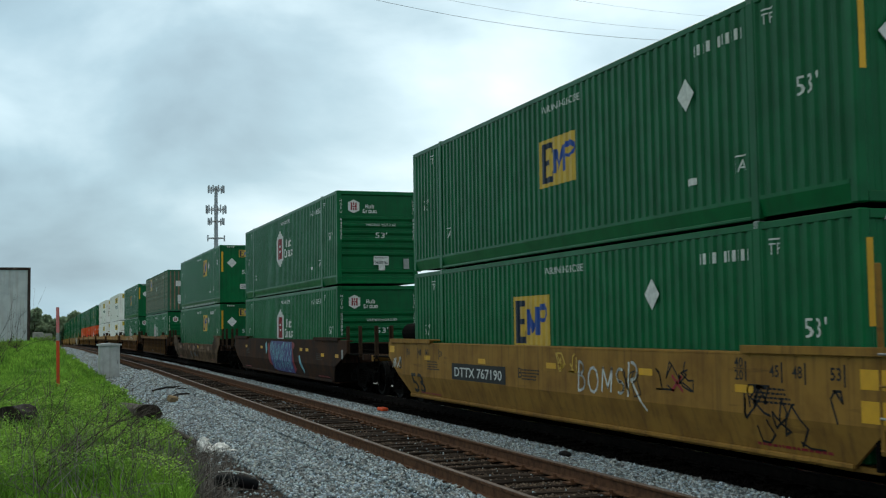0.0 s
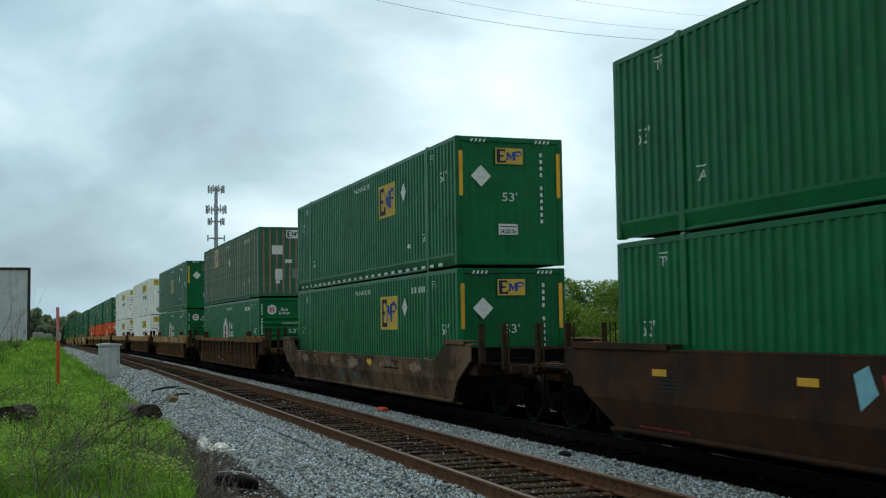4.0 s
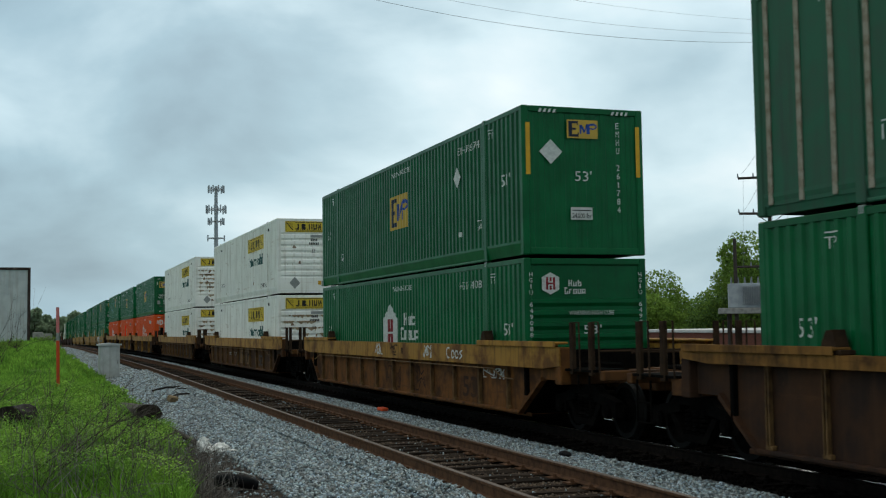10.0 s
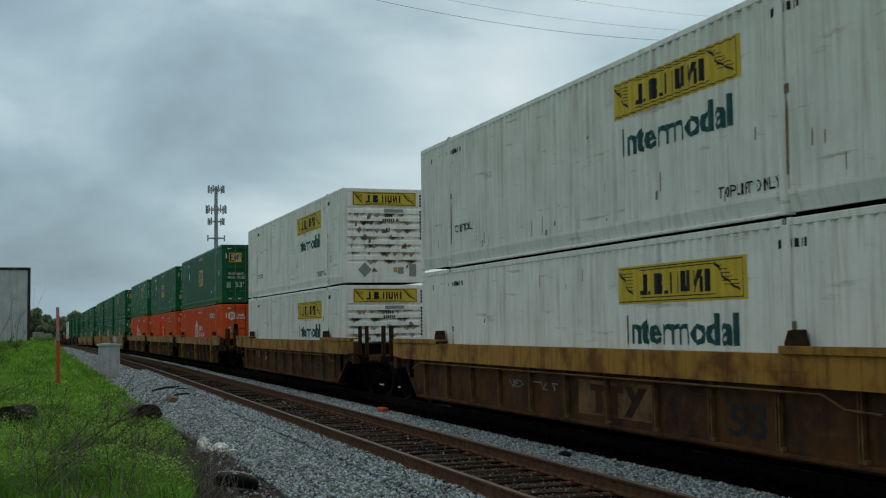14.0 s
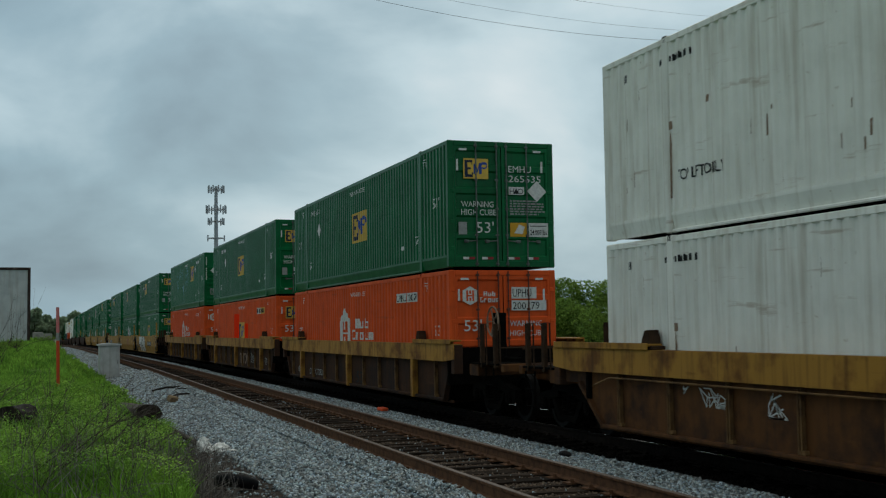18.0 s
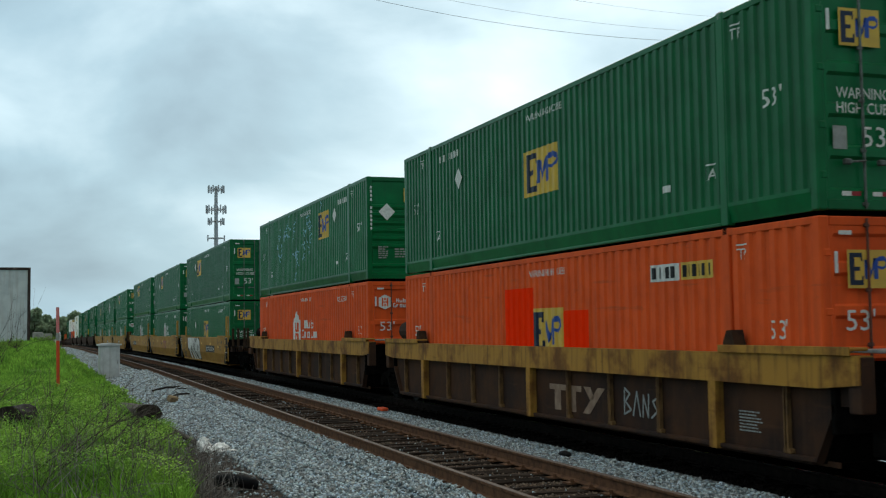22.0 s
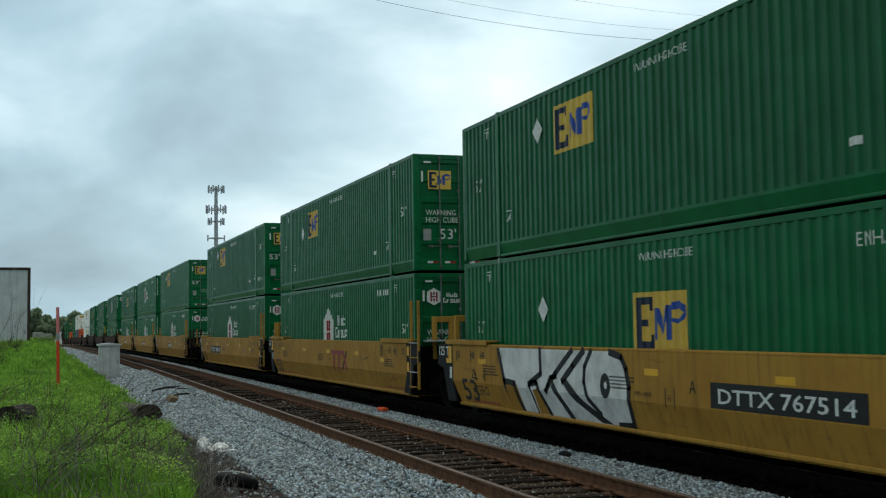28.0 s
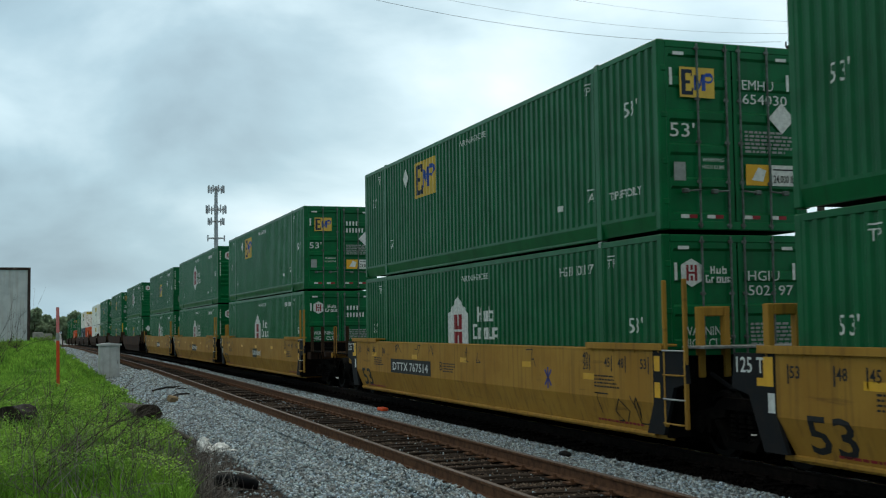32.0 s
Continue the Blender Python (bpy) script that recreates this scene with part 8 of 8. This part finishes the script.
def parked_car(x, y, turn):
    c = thing("parked_car", "white parked car beside the brick building", "car")
    side = [(-2.2, 0.3), (2.2, 0.3), (2.25, 0.75), (1.3, 0.92), (0.75, 1.42), (-1.0, 1.45), (-1.75, 0.95), (-2.25, 0.85)]
    v, f = [], []
    prism(v, f, side, "x", -0.88, 0.88)
    part("body", mesh_of("body", v, f, M["paint_white"]), c)
    for s in (-1, 1):
        v, f = [], []
        prism(v, f, [(-1.5, 0.95), (1.05, 0.95), (0.68, 1.36), (-0.95, 1.38)], "x", s * 0.885 - 0.004, s * 0.885 + 0.004)
        part("side_window", mesh_of("side_window", v, f, M["black"]), c)
        for yy in (-1.35, 1.35):
            v, f = [], []
            tube(v, f, [(s * 0.75, yy, 0.32), (s * 0.92, yy, 0.32)], 0.32, 14)
            part("wheel", mesh_of("wheel", v, f, M["rubber"]), c)
    c.location, c.rotation_euler.z = (x, y, -1.9), turn


parked_car(33.5, 36.5, 0.3)
parked_car(31.0, 44.0, -0.5)


# ---- trees ----
M["leaf"] = translucent(material("spring_leaves", (0.19, 0.29, 0.05), (0.12, 0.20, 0.04), 0.8, 0, 0.7, 0.0, 30, spread=0.4, island=True, spec=0.1))
# leaves of the far trees: distance haze is mixed into the green
M["leaf_far"] = translucent(material("hazed_spring_leaves", (0.25, 0.32, 0.20), (0.18, 0.24, 0.15), 0.85, 0, 0.3, 0.0, 30, spread=0.25, island=True, spec=0.1), 0.6)
M["leaf_dark"] = translucent(material("dark_green_leaves", (0.12, 0.20, 0.05), (0.08, 0.14, 0.04), 0.8, 0, 0.7, 0.0, 30, spread=0.4, island=True, spec=0.1))


def tree(x, y, base, height, spread, seed, dark, leaves, leaf, label):
    rnd = random.Random(seed)
    rng = np.random.default_rng(seed)
    t = thing("tree", label, "tree", "trees behind the yard")
    v, f = [], []
    r = height * 0.022
    tube(v, f, [(0, 0, 0), (0.1, 0.05, height * 0.3), (0.0, 0.1, height * 0.62), (0.1, 0, height * 0.85)], r, 7, r * 0.3)
    lobes = []
    for i in range(13):
        a = rnd.uniform(0, math.tau)
        h = height * rnd.uniform(0.32, 0.92)
        reach = spread * (1.05 - 0.6 * max(0, h / height - 0.5) * 2) * rnd.uniform(0.35, 0.85)
        q = (reach * math.cos(a), reach * math.sin(a), h)
        lobes.append((q, spread * rnd.uniform(0.28, 0.5)))
        tube(v, f, [(0, 0, h * 0.6), (q[0] * 0.55, q[1] * 0.55, h * 0.85), q], r * 0.35, 5, r * 0.08)
    part("trunk", mesh_of("trunk", v, f, M["pole_wood"]), t)
    # leaf sprays spread over the shells of the lobes
    n = leaves // len(lobes)
    pts = []
    for (cx, cy, cz), rad in lobes:
        d = rng.normal(size=(n, 3))
        d /= np.linalg.norm(d, axis=1)[:, None]
        k = rad * rng.uniform(0.45, 1.1, n) ** 0.6
        pts.append(np.array([cx, cy, cz]) + d * k[:, None] * np.array([1, 1, 0.8]))
    c = np.concatenate(pts)
    m = len(c)
    u = rng.normal(size=(m, 3))
    u /= np.linalg.norm(u, axis=1)[:, None]
    w = np.cross(u, rng.normal(size=(m, 3)))
    w /= np.linalg.norm(w, axis=1)[:, None]
    s = (leaf * rng.uniform(0.5, 1.4, m))[:, None]
    vv = np.stack([c - u * s, c + w * s * 0.6, c + u * s, c - w * s * 0.6], 1).reshape(-1, 3)
    tt = (np.array([(0, 1, 2), (0, 2, 3)])[None] + (np.arange(m) * 4)[:, None, None]).reshape(-1, 3)
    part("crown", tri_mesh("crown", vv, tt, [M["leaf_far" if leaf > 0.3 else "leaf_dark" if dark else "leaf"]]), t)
    t.location = (x, y, base)


rnd = random.Random(17)
for i, (x, y, h, w, dark) in enumerate(((57, 84, 10.8, 4.2, False), (62, 82, 9.5, 4.5, False), (60, 72, 8.6, 4.2, True), (63, 66, 8.8, 4.6, True), (66, 61, 9.2, 5.0, True), (55, 100, 12.0, 5.0, False),
                                        (52, 92, 8.6, 4.0, False), (54, 115, 13, 5.0, False), (50, 126, 12.5, 5.0, True), (52, 140, 13, 5.5, False), (49, 155, 13.5, 5.5, False), (50, 172, 14, 5.5, True), (68, 76, 9.0, 4.6, True),
                                        (60, 90, 9.0, 4.2, False), (72, 70, 9.6, 5.0, True), (50, 108, 9.0, 4.4, False))):
    h = h * 0.66 if y > 90 else h
    tree(x, y, -1.9, h, w, 100 + i, dark, 15000, 0.13, ("dark green" if dark else "fresh green") + " leafy tree behind the yard")
for i in range(14):
    x, y = 54 + rnd.uniform(-3, 4), 62 + i * 8.5
    tree(x + 4, y, -1.9, rnd.uniform(4.5, 7.5), rnd.uniform(3.8, 4.8), 200 + i, i % 3 == 0, 9000, 0.13, "bushy green tree in the row behind the yard")
for i in range(26):
    x = -24 + i * 3.6 + rnd.uniform(-1.5, 1.5)
    y = rnd.uniform(300, 400)
    tree(x, y, level(x, y), rnd.uniform(7.6, 9.8) + (1.8 if i in (10, 16) else 0), rnd.uniform(4.5, 6.5), 300 + i, True, 3800, 0.5, "green tree far down the line, haze paled into its leaves")


def cell_tower():
    M["tower"] = material("grey_tower_steel", (0.34, 0.36, 0.38), (0.28, 0.30, 0.32), 0.5, 0.3, 1, 0.0, 30)
    t = thing("cell_tower", "tall grey monopole phone mast with antenna rings", "phone mast")
    v, f = [], []
    tube(v, f, [(0, 0, 0), (0, 0, 20), (0, 0, 40)], 0.75, 12, 0.4)
    part("mast", mesh_of("mast", v, f, M["tower"]), t)
    for z, w, n, h in ((39.2, 2.0, 9, 1.9), (34.0, 2.5, 10, 2.1), (30.9, 2.0, 8, 1.8), (26.6, 2.1, 4, 1.6)):
        v, f = [], []
        pts = [(w * math.cos(a), w * math.sin(a), z) for a in (math.tau * i / 6 + 0.2 for i in range(7))]
        tube(v, f, pts, 0.09, 4)
        for i in range(3):
            a = math.tau * i / 3 + 0.2
            tube(v, f, [(0, 0, z), (w * math.cos(a), w * math.sin(a), z)], 0.08, 4)
        ring = part("antenna_ring", mesh_of("antenna_ring", v, f, M["tower"]), t)
        for i in range(n):
            a = math.tau * i / n
            v, f = [], []
            bevelled(v, f, w * math.cos(a) - 0.16, w * math.cos(a) + 0.16, w * math.sin(a) - 0.16, w * math.sin(a) + 0.16, z - h / 2, z + h / 2, 0.03)
            part("antenna", mesh_of("antenna", v, f, M["tower"]), ring)
    t.location = (44.3, 300, -1.4)


cell_tower()


# ---- growth on the bank ----
M["blade"] = translucent(material("spring_grass_blades", (0.245, 0.435, 0.062), (0.12, 0.25, 0.034), 0.8, 0, 0.9, 0.0, 30, spread=0.42, island=True, spec=0.08), 0.35)
M["weed"] = translucent(material("bright_weed_leaves", (0.26, 0.43, 0.06), (0.13, 0.26, 0.04), 0.8, 0, 1.2, 0.0, 30, spread=0.42, island=True, spec=0.08), 0.35)
M["dry"] = material("dead_stems", (0.13, 0.105, 0.075), (0.06, 0.048, 0.036), 0.9, 0, 3, 0.0, 30, spread=0.4, island=True)


EDGE = ((12, 1.55), (15, 1.85), (16.8, 2.1), (21.8, 2.42), (27, 2.66), (38, 2.85), (77, 3.05), (120, 3.45))


def edge_x(y):
    """Where the grass ends."""
    base = EDGE[-1][1]
    for (a, p), (b, q) in zip(EDGE, EDGE[1:]):
        if y <= b:
            base = p + (q - p) * (y - a) / (b - a)
            break
    return base + 0.16 * noise.noise((y * 0.35, 4, 0)) + 0.12 * noise.noise((y * 1.3, 9, 0))


def scatter(rng, y0, y1, density, keep=None):
    n = int((y1 - y0) * 6.2 * density)
    y = rng.uniform(y0, y1, n)
    x = rng.uniform(-2.8, 3.4, n)
    e = np.array([edge_x(b) for b in y])
    ok = (x < e) & (x > -0.035 * y - 0.7)
    x, y = x[ok], y[ok]
    patch = np.array([noise.noise((a * 0.9, b * 0.7, 1.5)) for a, b in zip(x, y)])
    if keep is not None:
        ok = patch + rng.uniform(-0.25, 0.25, len(x)) > keep
        x, y, patch = x[ok], y[ok], patch[ok]
    # worn bare before the two logs
    ok = np.ones(len(x), bool)
    for x0, x1, y0, y1 in ((-0.75, 0.2, 18.6, 22.9), (1.75, 2.9, 23.2, 27.6)):
        ok &= ~((x > x0) & (x < x1) & (y > y0) & (y < y1) & (rng.uniform(0, 1, len(x)) > 0.22))
    x, y, patch = x[ok], y[ok], patch[ok]
    z = np.array([level(a, b) for a, b in zip(x, y)]) - 0.03
    return x, y, z, patch


def grass():
    rng = np.random.default_rng(21)
    vs = []
    for y0, y1, density, height, width in ((13, 18, 2600, 0.25, 0.006), (18, 30, 1300, 0.22, 0.009), (30, 45, 520, 0.16, 0.014), (45, 63, 220, 0.18, 0.024), (63, 110, 40, 0.2, 0.05)):
        x, y, z, patch = scatter(rng, y0, y1, density, -0.22 if y1 < 19 else -0.45)
        n = len(x)
        h = height * rng.uniform(0.45, 1.35, n) * (1 + 1.1 * patch)
        a = rng.uniform(0, math.tau, n)
        bend = h * rng.uniform(0.1, 0.8, n)
        w = width * rng.uniform(0.7, 1.4, n)
        c, s = np.cos(a), np.sin(a)
        b = rng.uniform(0, math.tau, n)
        px, py = np.cos(b) * w, np.sin(b) * w
        root = np.stack([x, y, z], -1)
        mid = root + np.stack([c * bend * 0.35, s * bend * 0.35, h * 0.6], -1)
        tip = root + np.stack([c * bend, s * bend, h], -1)
        side = np.stack([px, py, np.zeros(n)], -1)
        vs.append(np.stack([root - side, root + side, mid + side * 0.8, mid - side * 0.8, tip], 1).reshape(-1, 3))
    v = np.concatenate(vs)
    n = len(v) // 5
    t = (np.array([(0, 1, 2), (0, 2, 3), (3, 2, 4)])[None] + (np.arange(n) * 5)[:, None, None]).reshape(-1, 3)
    tagged(new("grass", tri_mesh("grass", v, t, [M["blade"]])), "fresh green spring grass on the bank", "grass", kind="stuff")


def weeds():
    """Low broad-leaved plants: leaves set round short stalks."""
    rng = np.random.default_rng(22)
    vs = []
    for y0, y1, density, height, size in ((13, 18, 170, 0.40, 0.024), (18, 26, 80, 0.32, 0.034), (26, 40, 22, 0.24, 0.05)):
        x, y, z, patch = scatter(rng, y0, y1, density, 0.08)
        n = len(x)
        for k in range(14):
            h = height * rng.uniform(0.3, 1.2, n) * (1 + 0.5 * patch)
            a = rng.uniform(0, math.tau, n)
            r = rng.uniform(0.01, 0.09, n)
            c = np.stack([x + r * np.cos(a), y + r * np.sin(a), z + h], -1)
            u = np.stack([np.cos(a), np.sin(a), rng.uniform(-0.5, 0.5, n)], -1)
            w = np.stack([-np.sin(a), np.cos(a), rng.uniform(-0.3, 0.3, n)], -1)
            s = (size * rng.uniform(0.6, 1.4, n))[:, None]
            vs.append(np.stack([c, c + u * s * 0.8 + w * s * 0.5, c + u * s * 1.8, c + u * s * 0.8 - w * s * 0.5], 1).reshape(-1, 3))
    v = np.concatenate(vs)
    n = len(v) // 4
    t = (np.array([(0, 1, 2), (0, 2, 3)])[None] + (np.arange(n) * 4)[:, None, None]).reshape(-1, 3)
    tagged(new("weeds", tri_mesh("weeds", v, t, [M["weed"]])), "bright low weeds among the grass", "weeds", kind="stuff")


def twigs(name, label, seed, spots, mat):
    """Thin dry stems, three-sided, each bent twice. spots: x, y ranges, count, length, thickness, lean, root lift."""
    rnd = random.Random(seed)
    v, f = [], []
    for x0, x1, y0, y1, count, length, r, lean, lift in spots:
        for i in range(count):
            x, y = rnd.uniform(x0, x1), rnd.uniform(y0, y1)
            if 2.2 < x < 3.1 and 14.4 < y < 16.3:
                continue      # the tyre casing lies here
            l = length * rnd.uniform(0.4, 1.2)
            a = rnd.uniform(0, math.tau)
            k = rnd.uniform(0, lean)
            p = Vector((x, y, level(x, y) + lift * rnd.random()))
            pts = [tuple(p)]
            for j in range(3):
                d = Vector((math.cos(a) * math.sin(k), math.sin(a) * math.sin(k), math.cos(k) + 0.02))
                p = p + d * l / 3
                pts.append((p.x, p.y, max(p.z, level(p.x, p.y) + 0.01)))
                a += rnd.uniform(-0.5, 0.5)
                k = min(1.6, max(0, k + rnd.uniform(-0.25, 0.35)))
            tube(v, f, pts, r, 3, r * 0.35)
    tagged(new(name, mesh_of(name, v, f, M[mat])), label, "dead stems", kind="stuff")


M["brush"] = material("dead_grey_brush", (0.20, 0.18, 0.165), (0.085, 0.075, 0.068), 0.9, 0, 3, 0.0, 30, spread=0.45, island=True)
M["branch"] = material("bare_dark_twigs", (0.085, 0.066, 0.056), (0.045, 0.035, 0.03), 0.9, 0, 3, 0.0, 30, spread=0.35, island=True)


def shrub(x, y, stems, length, r, lean_to, seed, label):
    """A bare shrub: arching stems, each with side twigs."""
    rnd = random.Random(seed)
    v, f = [], []

    def grow(p, d, l, r, depth):
        pts, q = [tuple(p)], p.copy()
        n = 5 if depth == 0 else 3
        for j in range(n):
            d = (d + Vector((rnd.uniform(-0.16, 0.16), rnd.uniform(-0.16, 0.16), rnd.uniform(-0.2, 0.06)))).normalized()
            q = q + d * l / n
            pts.append(tuple(q))
            if depth < 2 and j > 0:
                for s in range(rnd.choice((1, 1, 2)) if depth == 0 else rnd.choice((0, 1))):
                    e = (d + Vector((rnd.uniform(-0.8, 0.8), rnd.uniform(-0.8, 0.8), rnd.uniform(-0.2, 0.7)))).normalized()
                    grow(q.copy(), e, l * rnd.uniform(0.22, 0.45), r * 0.5, depth + 1)
        tube(v, f, pts, r, 4 if depth == 0 else 3, r * 0.3)

    for i in range(stems):
        b = Vector((x + rnd.uniform(-0.15, 0.15), y + rnd.uniform(-0.15, 0.15), 0))
        b.z = level(b.x, b.y) - 0.03
        d = Vector((lean_to + rnd.uniform(-0.5, 0.5), rnd.uniform(-0.5, 0.4), rnd.uniform(0.5, 1.1))).normalized()
        grow(b, d, length * rnd.uniform(0.5, 1.1), r, 0)
    t = thing("bare_shrub", label, "shrub", "bare shrubs on the bank")
    part("branch_crown", mesh_of("branch_crown", v, f, M["branch"]), t)


def leafy_bush(x, y, w, h, count, seed):
    """A low bush coming into leaf: thin stems and small leaves along them."""
    rng = np.random.default_rng(seed)
    rnd = random.Random(seed)
    t = thing("leafy_bush", "low bush coming into leaf before the trailer", "bush", "bushes at the end of the bank")
    v, f, ends = [], [], []
    for i in range(26):
        a, k = rnd.uniform(0, math.tau), rnd.uniform(0.15, 0.9)
        tip = Vector((math.cos(a) * w * k, math.sin(a) * w * k, h * rnd.uniform(0.5, 1.05) * (1.15 - 0.4 * k)))
        mid = tip * 0.5 + Vector((rnd.uniform(-0.1, 0.1), rnd.uniform(-0.1, 0.1), 0.12 * h))
        tube(v, f, [(0, 0, 0), tuple(mid), tuple(tip)], 0.013, 3, 0.005)
        ends.append((mid, tip))
    part("branch_crown", mesh_of("branch_crown", v, f, M["branch"]), t)
    pick = rng.integers(0, len(ends), count)
    k = rng.uniform(0, 1.05, count)[:, None]
    lo, hi = np.array([tuple(e[0]) for e in ends])[pick], np.array([tuple(e[1]) for e in ends])[pick]
    c = lo + (hi - lo) * k + rng.normal(0, 0.1, (count, 3)) * w
    u = rng.normal(size=(count, 3))
    u /= np.linalg.norm(u, axis=1)[:, None]
    p = np.cross(u, rng.normal(size=(count, 3)))
    p /= np.linalg.norm(p, axis=1)[:, None]
    s = (0.045 * rng.uniform(0.5, 1.4, count))[:, None]
    vv = np.stack([c - u * s, c + p * s * 0.6, c + u * s, c - p * s * 0.6], 1).reshape(-1, 3)
    tt = (np.array([(0, 1, 2), (0, 2, 3)])[None] + (np.arange(count) * 4)[:, None, None]).reshape(-1, 3)
    part("leaf_crown", tri_mesh("leaf_crown", vv, tt, [M["leaf"]]), t)
    t.location = (x, y, level(x, y) - 0.03)


grass()
weeds()
for i, (x, y, w, h, n) in enumerate(((-2.3, 50, 0.9, 1.0, 500), (-1.5, 53, 0.8, 0.7, 420), (-0.7, 56, 0.7, 0.5, 260), (0.9, 72, 0.8, 0.5, 240), (-1.2, 33, 0.5, 0.6, 300))):
    leafy_bush(x, y, w, h, n, 400 + i)
twigs("dead_brush", "tangle of grey-brown dead stems at the ballast edge", 5, [
    (1.1, 2.3, 13.6, 17.5, 520, 0.5, 0.0045, 1.5, 0.12), (1.75, 2.6, 14.2, 21, 620, 0.42, 0.0045, 1.55, 0.06), (-0.6, 1.5, 12.8, 15.8, 330, 0.55, 0.0045, 1.4, 0.16), (-0.4, 1.7, 15.8, 19, 240, 0.5, 0.0045, 1.3, 0.14), (-0.6, 1.8, 19, 27, 160, 0.5, 0.006, 1.2, 0.12), (2.2, 3.0, 14.2, 23, 420, 0.25, 0.004, 1.58, 0.02)], "brush")
twigs("dry_stems", "upright bare weed stems standing in the grass", 6, [
    (-0.3, 1.9, 14.5, 20, 90, 0.75, 0.005, 0.45, 0.0), (-0.6, 0.6, 20, 40, 24, 0.8, 0.008, 0.3, 0.0), (1.2, 2.2, 16, 30, 18, 0.9, 0.007, 0.6, 0.0)], "dry")
for i, (x, y, n, l, r, lean) in enumerate(((-0.1, 14.6, 4, 1.1, 0.006, 0.8), (0.35, 15.2, 5, 1.5, 0.007, 0.7), (0.8, 14.8, 4, 1.2, 0.006, 0.5), (1.3, 15.2, 4, 1.0, 0.006, 0.3), (0.0, 17.5, 3, 1.1, 0.006, 0.3),
                                           (0.7, 17.2, 3, 1.3, 0.007, 0.6), (1.5, 16.4, 3, 0.8, 0.005, -0.2), (-0.75, 23.5, 5, 1.3, 0.008, 0.4), (-0.95, 27, 4, 1.6, 0.009, 0.4), (-1.2, 32, 4, 1.8, 0.011, 0.4), (-2.0, 46, 4, 2.4, 0.014, 0.3), (-1.3, 50, 4, 2.6, 0.013, 0.2), (-0.6, 54, 3, 2.4, 0.012, 0.3), (0.35, 17.6, 2, 2.0, 0.007, 0.75), (0.9, 18.4, 2, 1.7, 0.007, 0.7), (2.0, 15.0, 4, 0.7, 0.005, -0.4), (-0.2, 15.6, 4, 1.2, 0.006, 0.6), (0.55, 16.2, 4, 1.1, 0.006, 0.2), (1.1, 16.6, 4, 1.0, 0.006, 0.5), (1.7, 17.6, 3, 0.8, 0.006, 0.2), (0.1, 13.6, 3, 0.9, 0.006, 0.2), (1.0, 13.8, 4, 0.9, 0.006, 0.1), (0.3, 21, 3, 1.2, 0.008, 0.3), (1.3, 20.5, 3, 1.0, 0.008, 0.4))):
    shrub(x, y, n, l, r, lean, 60 + i, "bare dark shrub with thin arching twigs")


# ---- what moves ----
def motions():
    for ob, rows in MOVING:
        walk(ob, rows)
    # the wheels roll with the train
    turns = [(i / 15, math.degrees(run(i / 15) / WHEEL_R)) for i in range(481)]
    for w, dy, start in ROLLING:
        walk(w, [(t, pose(0, dy, WHEEL_R, a + start, 0, 0)) for t, a in turns])


motions()
